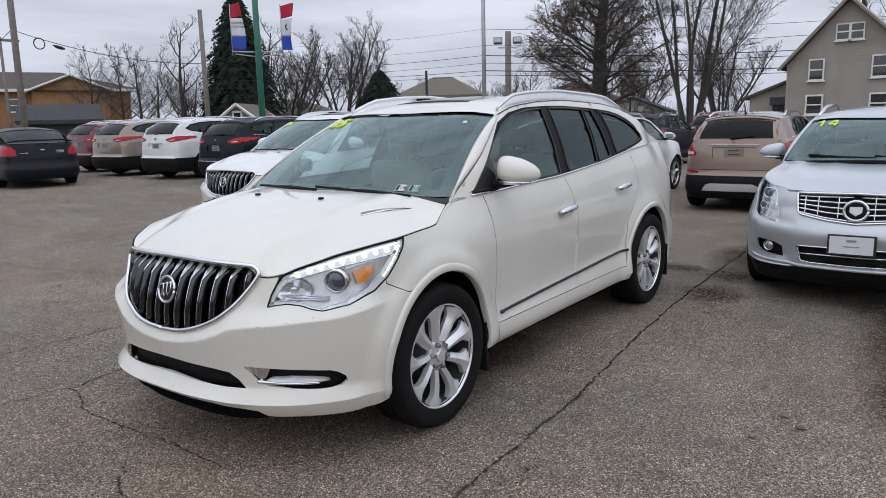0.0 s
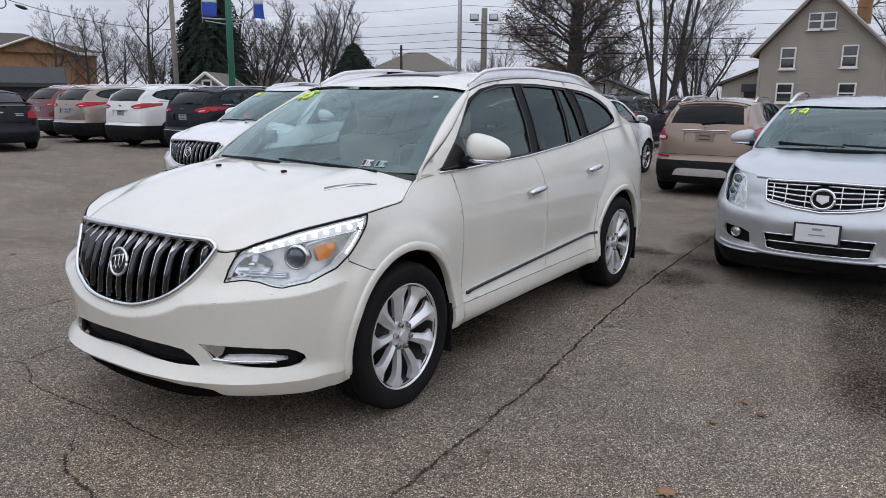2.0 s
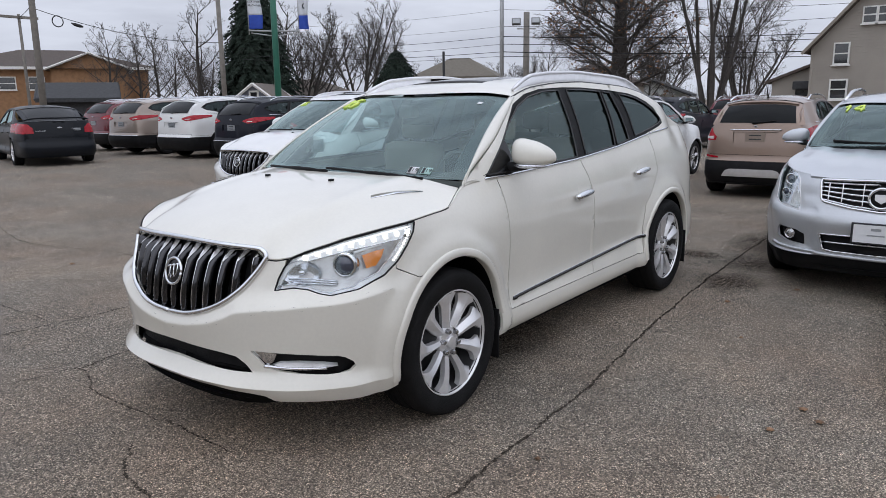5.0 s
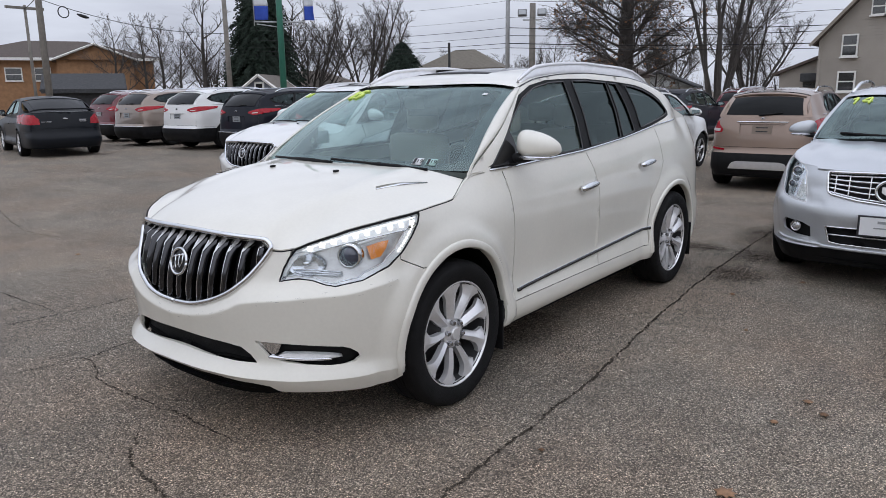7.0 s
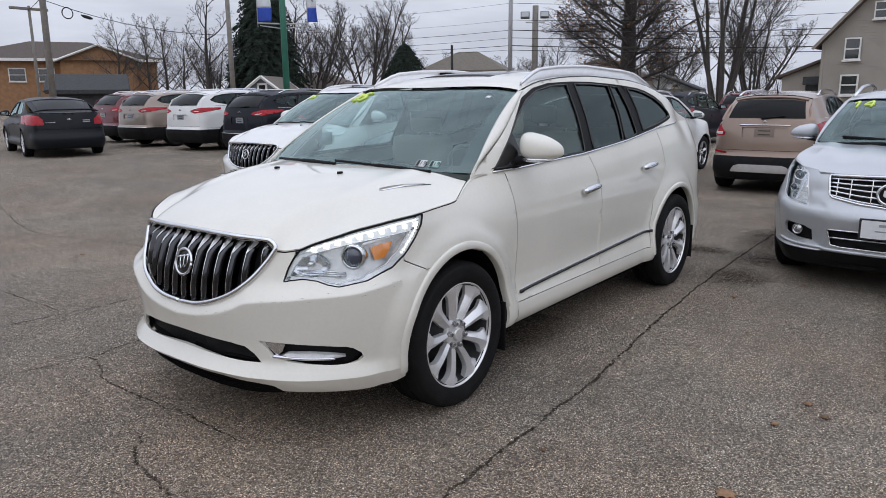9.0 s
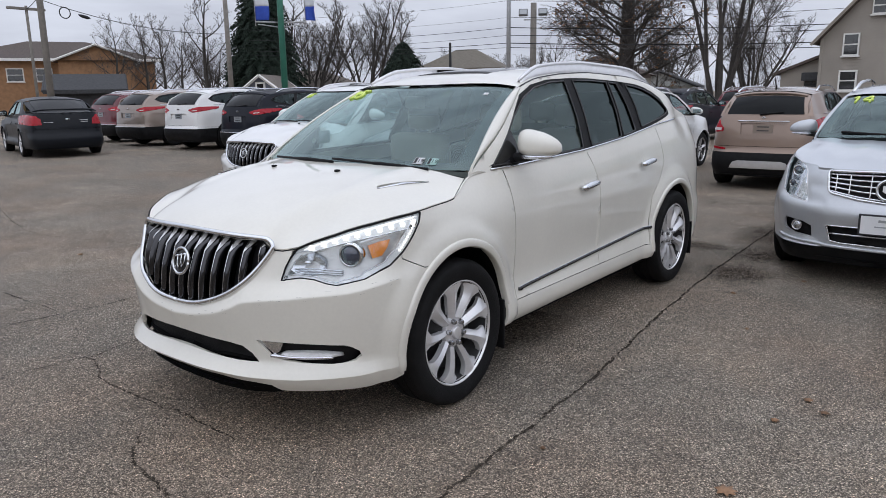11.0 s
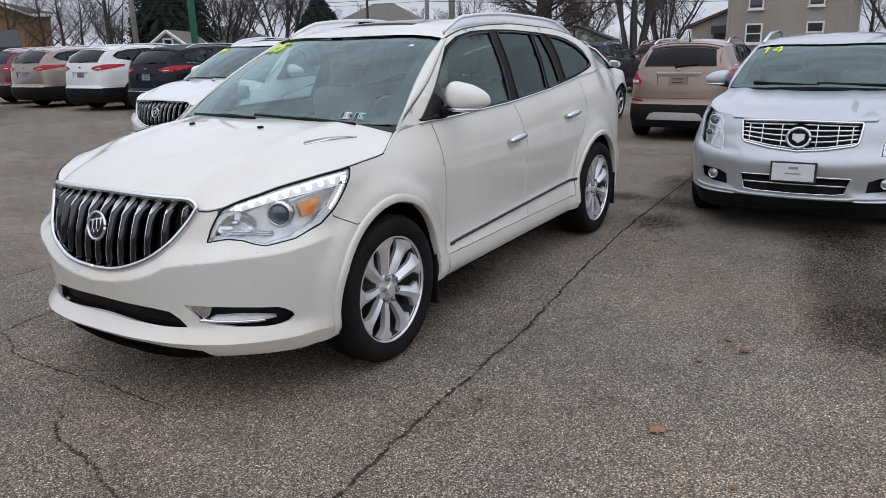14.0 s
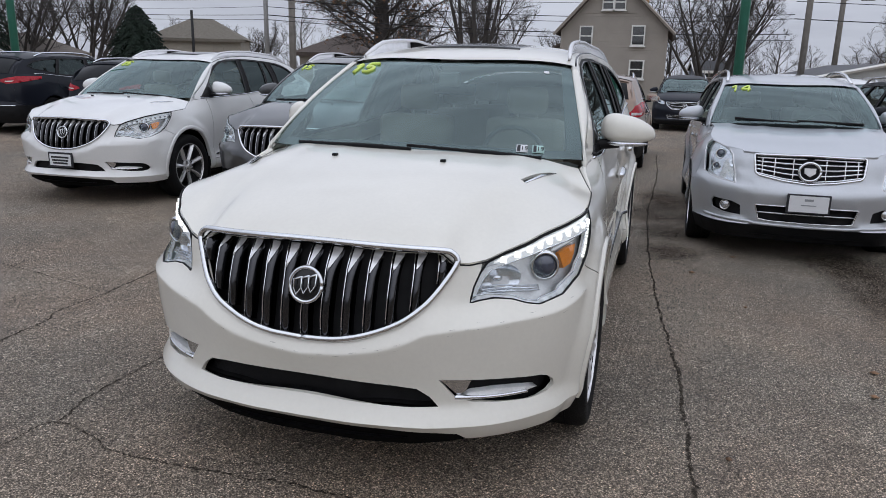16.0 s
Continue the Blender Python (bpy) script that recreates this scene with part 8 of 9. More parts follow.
BLUEWALL = material("grey_blue_siding", (0.16, 0.175, 0.21), 0.75, 0, 0.15, 2, 30, 0.2, 40)
LIGHTROOF = material("weathered_shingle", (0.16, 0.138, 0.118), 0.9, 0, 0.2, 5, 50, 0.4, 40)
gabled("small_house", "small grey-blue gabled house with white trim", -37.6, 29.95, 125, 5.0, 2.8, 1.75, 3.0, BLUEWALL, LIGHTROOF, (), False, 0.25, TRIM, (-0.33, 1.75, 0.33, 2.5))
gx_, gy_ = -46.2, 41.6
gabled("bungalow", "tan bungalow with a light brown roof", gx_, gy_, 60, 7, 6, 2.3, 3.7, TANWALL, LIGHTROOF, (), True)
gx_, gy_ = off(-38.5, 54.0, 1.1)
gabled("tan_house_far", "cream house with a tan hipped roof", gx_, gy_, 25, 8, 7, 4.0, 6.0, TANWALL, material("tan_shingle", (0.155, 0.138, 0.112), 0.9, 0, 0.2, 5, 50, 0.4, 40), [(-4, 1.2, -2.8, 2.6), (1.5, 1.2, 2.7, 2.6)], True)
gx_, gy_ = off(-20.6, 46.0, 1.1)
gabled("cream_house", "low cream house with brown hipped roof", gx_, gy_, 18, 7, 7, 2.7, 4.3, TANWALL, SHINGLE, [(-2.5, 0.9, -1.4, 2.1), (1, 0.9, 2.1, 2.1)], True)
gx_, gy_ = -22.4, 62.3
gabled("white_house", "small white gabled house with dark shutters", gx_, gy_, 105, 6.5, 5.5, 1.9, 3.2, WHITEWALL, DARKROOF, [(-1.2, 0.7, -0.2, 1.7)], False)
gabled("small_house", "small grey-blue house with a white window", 6.2, 92.0, 8, 5.0, 5.0, 2.3, 3.5, BLUEWALL, DARKROOF, [(-1.6, 0.9, -0.4, 2.1)], False, 0.3, TRIM)
PALEROOF = material("pale_grey_shingle", (0.13, 0.132, 0.14), 0.9, 0, 0.2, 5, 50, 0.4, 40)
gabled("garage", "low pale grey garage under a shallow grey roof", 10.9, 43.0, 96, 9, 8.5, 1.45, 2.45, WHITEWALL, PALEROOF, (), False, 0.4, TRIM)

# plain buildings close the lot behind the walk
for q, turn, w, d, hh in (((8.0, -34.0), 8, 46, 10, 5.5), ((38.0, -4.0), 82, 50, 10, 5.0), ((-30.0, -38.0), -20, 34, 10, 5.0)):
    blk = empty("plain_building", pose(q[0], q[1], 0, 0, 0, turn), "plain low commercial building with flat roof", "building")
    box("wall", -w / 2, -d / 2, 0, w / 2, d / 2, hh, TANWALL, blk)
    box("roof", -w / 2 - 0.2, -d / 2 - 0.2, hh, w / 2 + 0.2, d / 2 + 0.2, hh + 0.35, DARKROOF, blk)

# ---- poles, lamps, cables ----
def pole(name, label, x, y, height, r0, r1, mat, category="pole", lean=0.0, sides=14):
    p = empty(name, pose(x, y, 0), label, category)
    v, f = tube([(0, 0, -0.2), (lean * 0.5, 0, height * 0.5), (lean, 0, height)], [r0, (r0 + r1) / 2, r1], sides)
    raw("shaft", v, f, mat, p)
    return p


gx_, gy_ = -18.45, 15.15
flagpole = pole("flag_pole", "tall green painted lot pole with two banner arms", gx_, gy_, 9.0, 0.125, 0.10, GREENPOLE)
zc = 4.22
for k in (-1, 1):
    v, f = tube([(0, 0, zc), (k * 0.61, k * 0.69, zc + 0.03)], 0.027, 8)
    raw("banner_arm", v, f, STEEL, flagpole)
    v, f = tube([(0, 0, zc - 0.17), (k * 0.55, k * 0.62, zc - 0.06)], 0.02, 8)
    raw("arm_brace", v, f, STEEL, flagpole)
    v, f = tube([(k * 0.59 - 0.02, k * 0.67, zc - 0.12), (k * 0.59 - 0.02, k * 0.67, zc + 1.70)], 0.018, 8)
    raw("banner_staff", v, f, STEEL, flagpole)
FLAGS = [material("flag_red", (0.42, 0.02, 0.05), 0.8, 0, 0.12), material("flag_white", (0.66, 0.68, 0.72), 0.8, 0, 0.08), material("flag_blue", (0.03, 0.075, 0.40), 0.8, 0, 0.12)]


def banner(x, y, z0, seed, words=(), emblem_only=False):
    """A vertical banner in red, white and blue cloth that sags in folds."""
    flag = empty("banner_flag", pose(x, y, z0, 0, 0, 49) @ Matrix.Diagonal((0.78, 0.78, 0.78, 1)), "red, white and blue cloth banner on a pole arm", "flag", "banners on the green pole")
    rnd = random.Random(seed)
    bands = ((1.42, 2.0, FLAGS[0]), (0.62, 1.42, FLAGS[1]), (0.0, 0.62, FLAGS[2]))
    ph = rnd.uniform(0, 6)
    for a, b, mat in bands:
        P = np.zeros((9, 13, 3))
        for i, z in enumerate(np.linspace(a, b, 9)):
            for j, t in enumerate(np.linspace(0, 1, 13)):
                w = 0.66 * (0.82 + 0.18 * math.sin(z * 1.7 + ph))
                P[i, j] = (t * w, 0.10 * math.sin(t * 5 + z * 2.2 + ph) * t, z + 0.16 * t * (1 if b > 1.5 else 0.3) * (z / 2))
        grid_sheet("cloth_band", P, mat, flag, thick=0.004)
    def fold(x, z):
        return 0.10 * math.sin(x / 0.6 * 5 + z * 2.2 + ph) * x / 0.6 - 0.014

    if words:
        for k, (word, size) in enumerate(words):
            ob = lettering(word, size, PRINT, flag, pose(0.30, 0, 1.22 - 0.17 * k, 90, 0, 0))
            for q in ob.data.vertices:
                q.co.y += fold(q.co.x, q.co.z)
        return
    if emblem_only:
        for r in (0.13, 0.10):
            v, f = tube([(0.32 + r * math.cos(t), fold(0.32 + r * math.cos(t), 1.05), 1.05 + r * math.sin(t)) for t in np.linspace(0, 2 * math.pi, 25)], 0.012, 6)
            raw("round_mark", v, f, PRINT, flag)
        return


banner(gx_ - 0.61, gy_ - 0.67, zc + 0.08, 1, (("CERTIFIED", 0.125), ("PRE-OWNED", 0.125)))
banner(gx_ + 0.58, gy_ + 0.67, zc + 0.08, 5, (), True)
gx_, gy_ = off(2.93, 17.0, 1.05)
pole("lot_pole", "tall green painted steel lot pole", gx_, gy_, 11.0, 0.13, 0.11, GREENPOLE)
gx_, gy_ = off(-16.0, 26.6)
thin = pole("utility_pole", "slim grey galvanised utility pole", gx_, gy_, 12.0, 0.13, 0.09, STEEL)
gx_, gy_ = off(-15.2, 27.5)
fl = pole("floodlight_pole", "wooden pole with two floodlights on a bracket", gx_, gy_, up(5.65), 0.19, 0.16, WOODPOLE, "floodlight")
zf = up(5.22)
box("bracket", -0.52, -0.10, zf - 0.40, 0.52, -0.02, zf - 0.33, STEEL, fl, m=pose(0, 0, 0, 0, 0, 30))
for k in (-1, 1):
    L = box("flood_lamp", -0.24, -0.22, -0.17, 0.24, 0.05, 0.17, DARKALLOY, fl, bevel=0.04, m=pose(k * 0.46, -0.05 + k * 0.25, zf - 0.02, -14, 0, 30))
    box("lamp_glass", -0.19, -0.235, -0.12, 0.19, -0.218, 0.12, PALE, L, m=pose(k * 0.46, -0.05 + k * 0.25, zf - 0.02, -14, 0, 30))
gx_, gy_ = off(-25.5, 34.5)
pole("short_pole", "short dark wooden utility pole", gx_, gy_, up(4.7), 0.10, 0.09, CABLE)
gx_, gy_ = off(-33.4, 13.3, 1.2)
pl_ = pole("utility_pole", "weathered wooden utility pole with crossarm and coil", gx_, gy_, 13.0, 0.20, 0.15, WOODPOLE, lean=0.25)
p2 = (gx_ - 4.5, gy_ + 1.2)
pole2 = pole("utility_pole", "thin wooden pole with a short crossarm", p2[0], p2[1], 7.2, 0.10, 0.08, WOODPOLE)
box("crossarm", -0.1, -1.1, 6.95, 0.1, 1.1, 7.1, WOODPOLE, pole2, bevel=0.01)
v, f = tube([(1.0, 0.9 + 0.30 * math.cos(t), 6.35 + 0.30 * math.sin(t)) for t in np.linspace(0, 2 * math.pi, 25)], 0.03, 6)
raw("cable_coil", v, f, CABLE, pl_)
v, f = tube([(1.1, 1.6, 6.30), (1.2, 1.75, 6.22), (1.3, 2.0, 6.14), (1.35, 2.15, 6.10)], [0.03, 0.09, 0.09, 0.03], 8)
raw("splice_case", v, f, CABLE, pl_)
gx_, gy_ = off(-30.9, 21.8)
pole("utility_pole", "weathered wooden utility pole beside a dark spruce", gx_, gy_, 8.6, 0.17, 0.13, WOODPOLE)
for q, hh in (((7.5, 36.4), 10.5), ((10.35, 44.0), 11.5)):
    gx_, gy_ = off(*q)
    pp = pole("utility_pole", "grey wooden utility pole with street lamp arm", gx_, gy_, hh, 0.19, 0.14, WOODPOLE)
    v, f = tube([(0, 0, up(5.9)), (0.5, -0.2, up(6.0)), (1.0, -0.4, up(5.95))], 0.04, 6)
    raw("lamp_arm", v, f, STEEL, pp)
    box("lamp_head", 0.95, -0.55, up(5.95) - 0.08, 1.75, -0.25, up(5.95) + 0.06, DARKALLOY, pp, bevel=0.04)


def cable(a, b, sag, r=0.018, label="black overhead cable sagging between poles"):
    a, b = Vector(a), Vector(b)
    pts = [a.lerp(b, t) - Vector((0, 0, sag * 4 * t * (1 - t))) for t in np.linspace(0, 1, 22)]
    v, f = tube(pts, r, 5)
    tagged(raw("overhead_cable", v, f, CABLE), label, "cable", "overhead cables")


_a = off(-33.4, 13.3, 1.2)
_b = off(-16.0, 26.6)
_c = off(6.9, 36.4)
_d = off(-25.5, 34.5)
for z1, z2, z3, sag, r in ((6.3, 5.75, 5.8, 0.5, 0.011), (5.6, 5.0, 5.4, 0.5, 0.011), (5.0, 4.55, 4.6, 0.45, 0.020), (4.55, 4.2, 4.4, 0.4, 0.016), (4.35, 3.85, 3.7, 0.35, 0.024), (4.1, 3.65, 3.4, 0.3, 0.016)):
    cable((_a[0], _a[1] + 14, up(z1)), (_b[0], _b[1], up(z2)), sag * 0.6, r * 0.6)
    cable((_b[0], _b[1], up(z2)), (_c[0], _c[1], up(z3)), sag, r)
cable((_c[0], _c[1], up(6.2)), (60, 52, 7.0), 0.6, 0.02)
cable((_c[0], _c[1], up(5.2)), (60, 52, 6.2), 0.6, 0.02)
cable((_c[0], _c[1], up(4.4)), (60, 52, 5.2), 0.6, 0.028)
cable((p2[0], p2[1], 7.0), (_a[0], _a[1], 7.2), 0.05)
cable((_a[0], _a[1], 7.1), (off(-30.9, 21.8)[0], off(-30.9, 21.8)[1], 5.4), 0.5)

# ---- bare trees ----
BARK = material("grey_bark", (0.060, 0.053, 0.048), 0.95, 0, 0.3, 3, 30, 0.6, 20)
TWIG = material("fine_twigs", (0.075, 0.066, 0.061), 0.95, 0, 0.25, 2, 20)
NEEDLE = material("spruce_needles", (0.018, 0.032, 0.022), 0.85, 0, 0.5, 2.0, 12)
BROWNLEAF = material("clinging_dead_leaves", (0.22, 0.115, 0.055), 0.9, 0, 0.35, 2, 20)


class Limbs:
    def __init__(self):
        self.v, self.f = [], []

    def add(self, path, r0, r1, sides):
        n = len(path)
        rr = [r0 + (r1 - r0) * i / (n - 1) for i in range(n)]
        a, b = tube(path, rr, sides)
        s = len(self.v)
        self.v += a
        self.f += [tuple(i + s for i in q) for q in b[:-2]]


def bare_tree(name, label, m, seed, height, trunk_r, stems=1, first=0.25, limbs=10, spread=0.9, droop=0.0, counts=(6, 6, 4), leaves=0, upright=0.55, slim=1.0, fine=1.0, fan=1.0):
    """Trunk and limbs as one part, the fine twigs as another; each bough wanders and forks three times."""
    rnd = random.Random(seed)
    t = empty(name, m, label, "tree", "bare trees round the lot")
    wood, twigs, spots = Limbs(), Limbs(), []

    def wander(p, d, length, n, bend, lift):
        path = [p.copy()]
        for _ in range(n):
            d = (d + Vector((rnd.uniform(-bend, bend), rnd.uniform(-bend, bend), rnd.uniform(-bend, bend) * 0.6 + lift))).normalized()
            p = p + d * (length / n)
            path.append(p.copy())
        return path, d

    def grow(p, d, length, r, level):
        n = (6, 5, 4, 3)[level]
        path, _ = wander(p, d, length, n, (0.16, 0.22, 0.28, 0.34)[level], (0.10 - droop * 0.28, 0.06 - droop * 0.22, 0.02 - droop * 0.1, 0.0)[level])
        (wood if level < 2 else twigs).add(path, r, max(0.006 * fine, r * 0.3), (7, 5, 3, 3)[level])
        if level == 3:
            if leaves and rnd.random() < leaves:
                spots.append(path[-1])
            return
        for k in range(counts[level]):
            f = 0.22 + 0.78 * (k + rnd.random()) / counts[level]
            i = min(int(f * n), n - 1)
            q = path[i].lerp(path[i + 1], f * n - i)
            along = (path[i + 1] - path[i]).normalized()
            side = Vector((rnd.uniform(-1, 1), rnd.uniform(-1, 1), rnd.uniform(-0.5, 0.9) - droop * 0.7)).normalized()
            grow(q, (along * rnd.uniform(0.5, 0.95) + side * 0.75).normalized(), length * rnd.uniform(0.36, 0.58) * (1.15 - 0.4 * f), max((0.018, 0.012, 0.009)[level] * fine, r * rnd.uniform(0.30, 0.44)), level + 1)

    for s in range(stems):
        a = 2 * math.pi * s / stems + rnd.uniform(0, 1)
        lean = 0.0 if stems == 1 else rnd.uniform(0.10, 0.34) * fan
        base = Vector((math.cos(a), math.sin(a), 0)) * (0.0 if stems == 1 else trunk_r * 0.9)
        hh = height * (1 if s == 0 else rnd.uniform(0.75, 0.98))
        path, d = wander(base - Vector((0, 0, 0.2)), Vector((math.cos(a) * lean, math.sin(a) * lean, 1)).normalized(), hh * 0.86, 10, 0.07, 0.03)
        wood.add(path, trunk_r * (1 if s == 0 else rnd.uniform(0.6, 0.85)), trunk_r * 0.12, 10)
        for k in range(limbs):
            f = first + (1 - first) * (k + rnd.random() * 0.8) / limbs
            i = min(int(f * 10), 9)
            q = path[i].lerp(path[i + 1], f * 10 - i)
            b = k * 2.4 + rnd.uniform(-0.5, 0.5)
            out = Vector((math.cos(b), math.sin(b), upright + 0.5 * f - droop * (1.2 - f)))
            grow(q, out.normalized(), height * spread * 0.42 * (1.12 - 0.72 * f), trunk_r * slim * (0.40 - 0.24 * f), 0)
    raw("trunk", wood.v, wood.f, BARK, t)
    tw = raw("crown", twigs.v, twigs.f, TWIG, t)
    if spots:
        v, f = [], []
        for p in spots:
            for _ in range(2):
                c = p + Vector((rnd.uniform(-0.1, 0.1), rnd.uniform(-0.1, 0.1), rnd.uniform(-0.12, 0.05)))
                a, b = Vector((rnd.uniform(-1, 1), rnd.uniform(-1, 1), rnd.uniform(-1, 1))) * 0.07, Vector((rnd.uniform(-1, 1), rnd.uniform(-1, 1), rnd.uniform(-1, 1))) * 0.07
                i = len(v)
                v += [c - a, c + b, c + a, c - b]
                f.append((i, i + 1, i + 2, i + 3))
        raw("leaf_mass", v, f, BROWNLEAF, t, smooth=False)
    return t


def spruce(name, label, m, seed, height, width, tiers=26):
    """Trunk with whorls of drooping boughs, each set with many needle sprays."""
    rnd = random.Random(seed)
    t = empty(name, m, label, "tree")
    v, f = tube([(0, 0, -0.2), (0, 0, height * 0.5), (0, 0, height)], [height * 0.022, height * 0.013, 0.01], 8)
    raw("trunk", v, f, BARK, t)
    V, F = [], []
    for k in range(tiers):
        q = k / (tiers - 1)
        z = height * (0.05 + 0.94 * q)
        L = width / 2 * (1 - q) ** 0.62 + 0.10
        n = int(15 + 15 * (1 - q))
        for j in range(n):
            a = 2 * math.pi * (j + rnd.random() * 0.8) / n + k
            ll = L * rnd.uniform(0.68, 1.12)
            d = Vector((math.cos(a), math.sin(a), 0))
            s = Vector((-d.y, d.x, 0))
            steps = max(3, int(ll / 0.17))
            for i in range(steps):
                w = (i + 0.6) / steps
                c = d * (ll * w) + Vector((0, 0, z + 0.12 * ll - 0.42 * ll * w * w + rnd.uniform(-0.05, 0.05)))
                size = 0.40 * (1.1 - 0.5 * w) * rnd.uniform(0.7, 1.25)
                for sg in (-1, 1):
                    tip = c + (s * sg * rnd.uniform(0.7, 1.0) + d * 0.6 + Vector((0, 0, rnd.uniform(-0.55, 0.0)))) * size
                    b = Vector((rnd.uniform(-1, 1), rnd.uniform(-1, 1), rnd.uniform(-1, 1))).normalized() * size * 0.24
                    o = len(V)
                    V += [c - b, tip, c + b]
                    F.append((o, o + 1, o + 2))
                    o = len(V)
                    b2 = Vector((0, 0, size * 0.28))
                    V += [c + b2, tip - Vector((0, 0, size * 0.2)), c - b2]
                    F.append((o, o + 1, o + 2))
    raw("foliage", V, F, NEEDLE, t, smooth=False)
    return t


BARE = "leafless grey tree with fine twigs against the sky"
x, y = off(-13.5, 33.9)
bare_tree("bare_tree", "large leafless oak with drooping limbs and few brown leaves", pose(x, y, 0), 11, 17.0, 0.62, 1, 0.15, 60, 0.66, 0.22, (9, 9, 7), 0.09, 0.52, 0.46, 0.85)
x, y = off(-7.4, 30.5)
bare_tree("bare_tree", "many-stemmed leafless maple beside a tan house", pose(x, y, 0, 0, 0, 20), 23, 16.0, 0.18, 6, 0.22, 8, 0.80, 0.0, (6, 5, 6), 0, 0.75, 0.5, 0.75, 0.6)
x, y = off(-42.5, 44.6)
round_tree = bare_tree("bare_tree", "broad vase-shaped leafless tree", pose(x, y, 0), 37, 13.2, 0.25, 9, 0.30, 8, 0.80, 0.0, (6, 6, 5), 0, 0.70, 0.85, 0.72, 2.5)
x, y = off(-48.1, 28.4)
low_tree = bare_tree("bare_tree", "rounded leafless tree beyond parked cars", pose(x, y, 0), 41, 8.6, 0.20, 1, 0.20, 13, 1.1, 0.0, (5, 6, 5), 0, 0.55, 0.9, 0.72)
x, y = off(-38.3, 25.3)
snag = bare_tree("bare_tree", "tall crooked leafless tree with sparse limbs", pose(x, y, 0, 0, -8, 200), 53, 10.0, 0.24, 1, 0.30, 8, 0.85, 0.0, (5, 5, 4), 0, 0.45, 1.0, 0.8)
x, y = off(-35.8, 28.0)
spruce("spruce_tree", "tall dark green spruce with drooping boughs", pose(x, y, 0), 5, up(9.9), 7.4, 56)
x, y = off(-27.8, 32.6)
spruce("small_conifer", "small dark conifer among bare trees", pose(x, y, 0), 9, up(4.75), 5.6, 34)
_r = random.Random(77)
for base, px, py, k, turn, size in (
    (low_tree, -49.6, 25.5, 1.18, 80, 0.95), (round_tree, -37.5, 33.5, 1.15, 40, 0.80), (snag, -34.0, 28.5, 1.2, 300, 1.05),
    (low_tree, -55.0, 31.0, 1.1, 10, 1.0), (low_tree, -44.5, 27.5, 1.2, 140, 0.9), (round_tree, -47.0, 32.0, 1.25, 90, 0.62), (low_tree, -25.0, 47.0, 1.2, 220, 0.8), (round_tree, -12.0, 52.0, 1.15, 120, 0.78), (low_tree, -16.5, 46.0, 1.2, 60, 0.62), (low_tree, -13.8, 58.0, 1.1, 20, 0.8),
    (round_tree, 3.6, 43.0, 1.10, 310, 0.86), (low_tree, 1.2, 47.0, 1.10, 190, 0.8), (low_tree, 9.6, 62.0, 1.15, 75, 0.75), (low_tree, 15.5, 52.0, 1.1, 260, 0.85), (round_tree, 20.0, 54.0, 1.1, 10, 0.55), (snag, -2.5, 50.0, 1.1, 100, 1.5), (low_tree, 6.5, 66.0, 1.1, 330, 0.7), (round_tree, 26.0, 12.0, 1.0, 15, 0.8), (low_tree, 30.0, 20.0, 1.0, 140, 1.3), (low_tree, 27.0, 4.0, 1.0, 250, 1.2), (round_tree, 31.0, 27.0, 1.0, 200, 0.9)):
    x, y = off(px, py, k)
    c = copy_thing(base, pose(x, y, 0, 0, 0, turn))
    c.scale = (size, size, size * _r.uniform(0.92, 1.08))
    tagged(c, BARE)
# the wooded skyline
for k in range(46):
    a = radians(-28 + 168 * k / 45 + _r.uniform(-1.5, 1.5))
    d = _r.uniform(95, 150)
    base = (low_tree, round_tree, low_tree)[k % 3]
    c = copy_thing(base, pose(FX + math.cos(a) * d * 1.0, FY + math.sin(a) * d, 0, 0, 0, _r.uniform(0, 360)))
    s = _r.uniform(0.55, 0.9)
    c.scale = (s * 1.25, s * 1.25, s)
    tagged(c, "distant leafless tree on the skyline")
BRUSH = material("far_brush", (0.12, 0.10, 0.088), 0.95, 0, 0.3, 0.6, 6)
bv, bf = [], []
for k in range(9000):
    a = radians(_r.uniform(-35, 150))
    d = _r.uniform(70, 160)
    x, y = FX + math.cos(a) * d, FY + math.sin(a) * d
    hgt = _r.uniform(1.5, 4.2)
    w = Vector((_r.uniform(-1, 1), _r.uniform(-1, 1), 0)) * 0.06
    tip = Vector((x + _r.uniform(-0.9, 0.9), y + _r.uniform(-0.9, 0.9), hgt))
    o = len(bv)
    bv += [Vector((x, y, 0)) - w, Vector((x, y, 0)) + w, tip]
    bf.append((o, o + 1, o + 2))
tagged(raw("brushwood", bv, bf, BRUSH, smooth=False), "tangle of bare brown brush along the skyline", "brush", kind="stuff")
large_crossover("parked_suv", pose(0, 0, 0), PEARL, "pearl white crossover with chrome waterfall grille on cracked asphalt", CARS, 1.0, "ten", False, "15")
large_crossover("parked_suv", pose(-5.38, 4.38, 0, 0, 0, 1), WHITE, "white crossover with chrome grille and dealer front plate", CARS, 0.7, "seven", True, "15")
large_crossover("parked_suv", pose(-2.7, 4.5, 0, 0, 0, 1), GREY, "graphite grey crossover between two white ones", CARS, 0.6, "ten", False, "15")
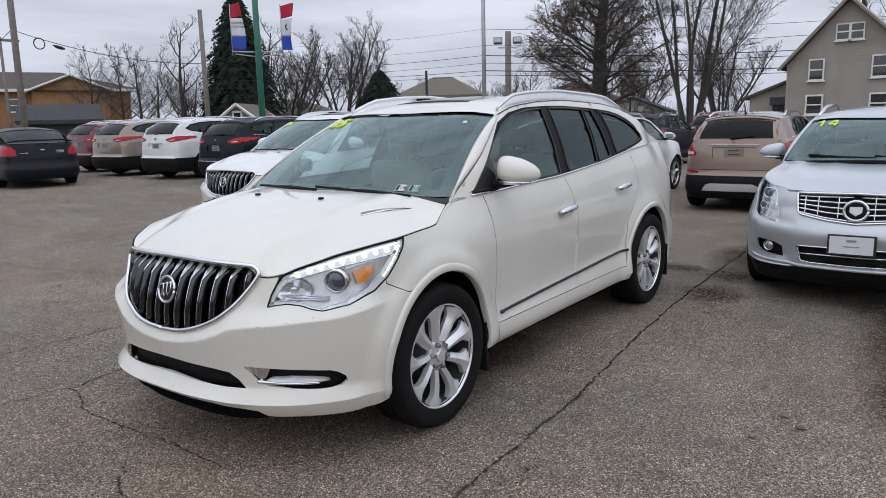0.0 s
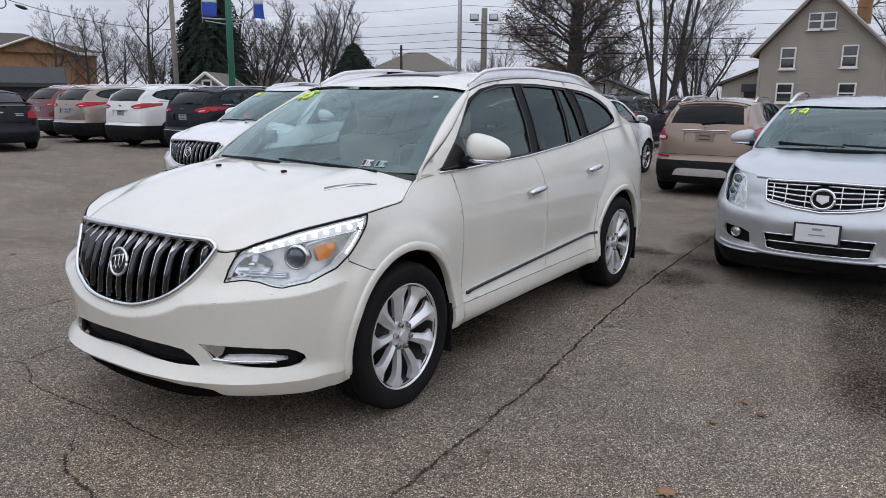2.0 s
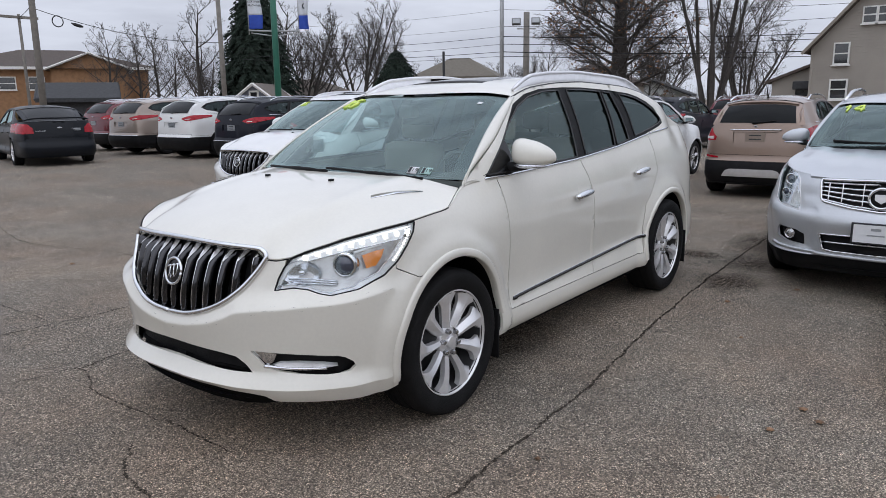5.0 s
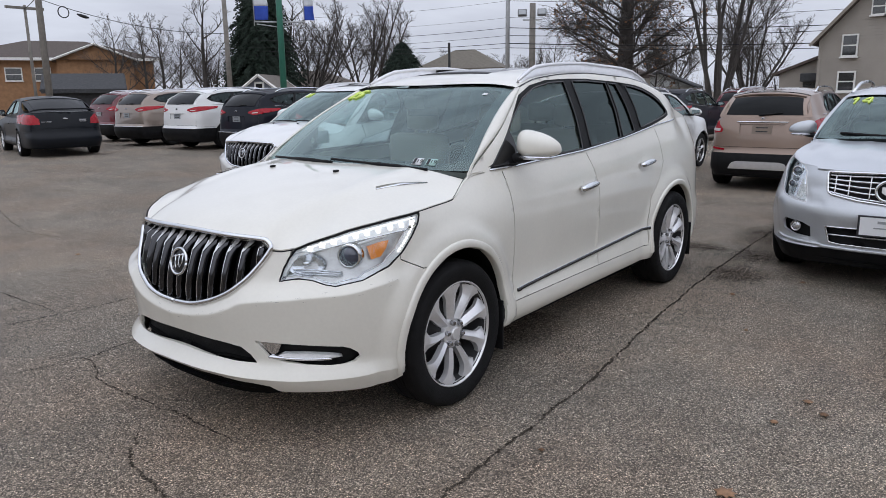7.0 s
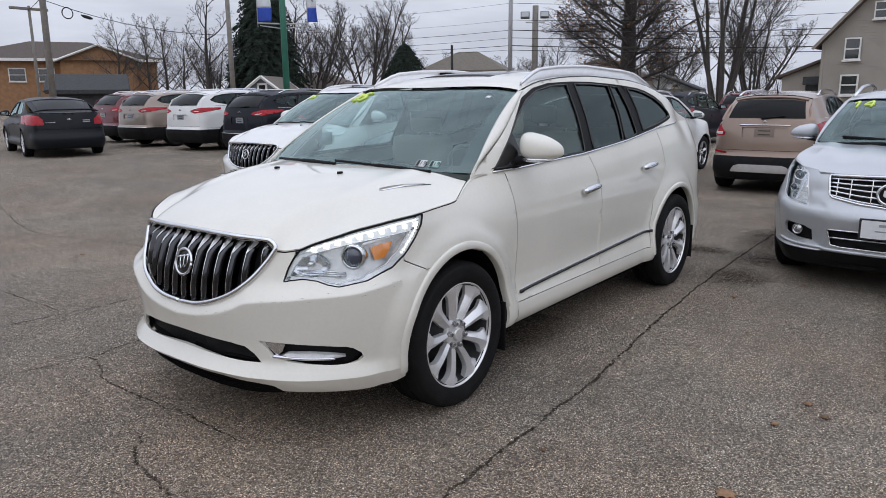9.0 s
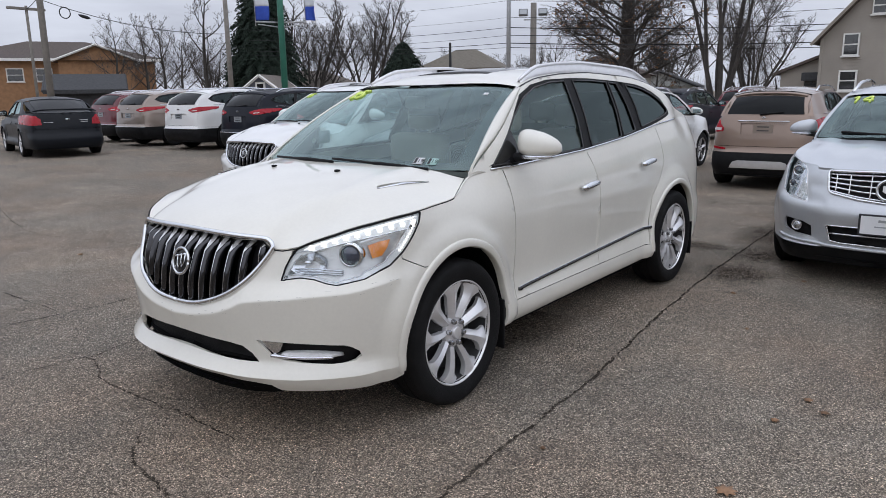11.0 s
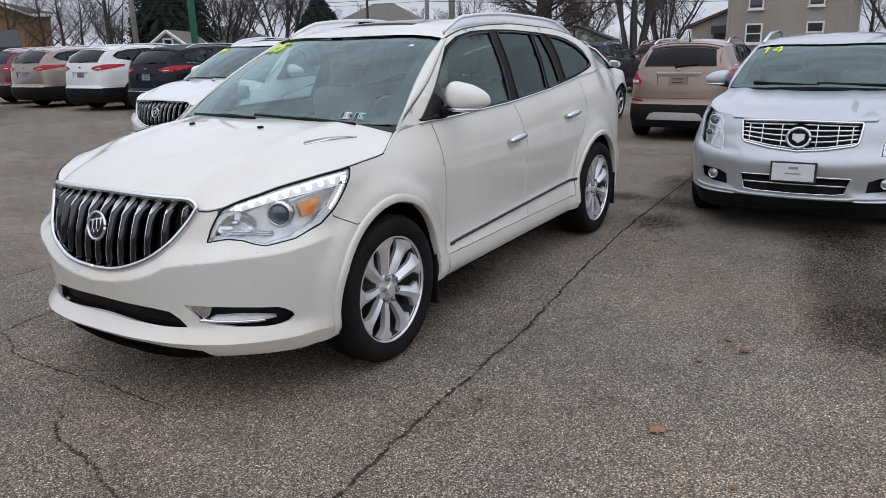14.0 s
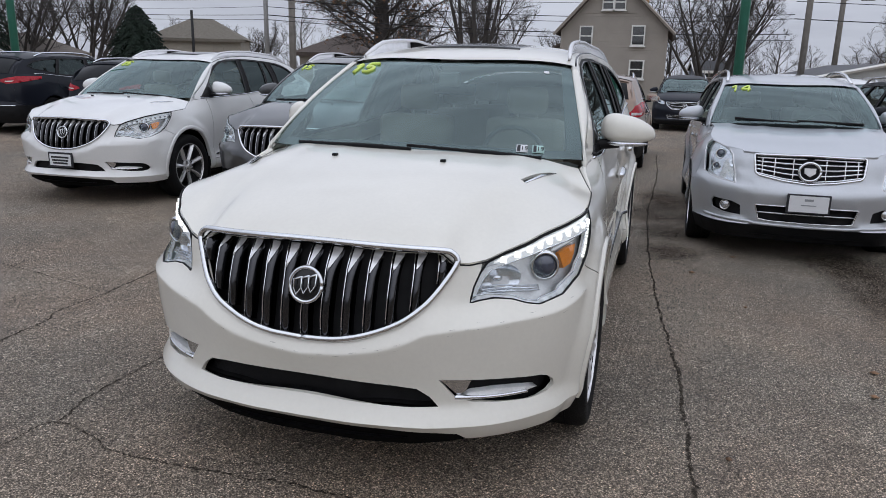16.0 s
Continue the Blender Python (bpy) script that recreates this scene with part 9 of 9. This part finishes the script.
plain_car("parked_suv", pose(2.44, 4.5, 0), LUX, SILVER, "silver luxury crossover with egg-crate grille and white plate", LUX_NOSE, None, CARS, "14", 0.04)
plain_car("parked_suv", pose(0.0, 12.65, 0, 0, 0, 180), SMALL, TAN, "bronze tan small crossover with grey skid plate", None, SMALL_TAIL, CARS, "", 0.05, 0.12)
for x, y, turn, body, label in ((-12.1, 8.2, 182, NAVY, "blue-black crossover with red tail lamps"), (-14.7, 8.2, 182, WHITE, "white crossover with black lower bumper"), (-17.5, 8.3, 182, BEIGE, "champagne crossover with red tail lamps"), (-20.3, 8.9, 182, RED, "dark red crossover in the back row"), (-9.3, 8.3, 185, NAVY, "blue-black crossover behind a white one")):
    O = pose(x, y, rise(x), 0, 0, turn) @ pose(0, -3.72, 0)
    plain_car("parked_suv", O, MID, body, label, None, MID_TAIL, CARS, "", 0.06, 0.10)
plain_car("parked_saloon", pose(-19.0, 6.5, rise(-18), 0, 0, -104), SALOON, BLACK, "black saloon with boot spoiler and red tail lamps", None, SALOON_TAIL, CARS, "", 0.06)
plain_car("parked_suv", pose(-2.98, 12.75, 0, 0, 0, 180), MID, WHITE, "white crossover parked beside a tan one", None, MID_TAIL, CARS, "", 0.06, 0.10)
plain_car("parked_suv", pose(1.7, 20.4, 0), MID, NAVY, "dark crossover with chrome grille across the aisle", MID_NOSE, None, CARS, "", 0.06, 0.10)
plain_car("parked_suv", pose(4.9, 13.6, 0), MID, WHITE, "white crossover facing the aisle in the back row", MID_NOSE, None, CARS, "", 0.06, 0.10)
plain_car("parked_suv", pose(4.95, 7.6, 0), MID, BLACK, "black crossover beside a silver one", MID_NOSE, None, CARS, "", 0.06, 0.10)
plain_car("parked_suv", pose(-5.2, 21.5, 0, 0, 0, 180), MID, NAVY, "dark crossover in the far row", None, MID_TAIL, CARS, "", 0.07, 0.10)
plain_car("parked_suv", pose(-4.2, 26.0, 0, 0, 0, 180), MID, RED, "dark red crossover in the far row", None, MID_TAIL, CARS, "", 0.07, 0.10)
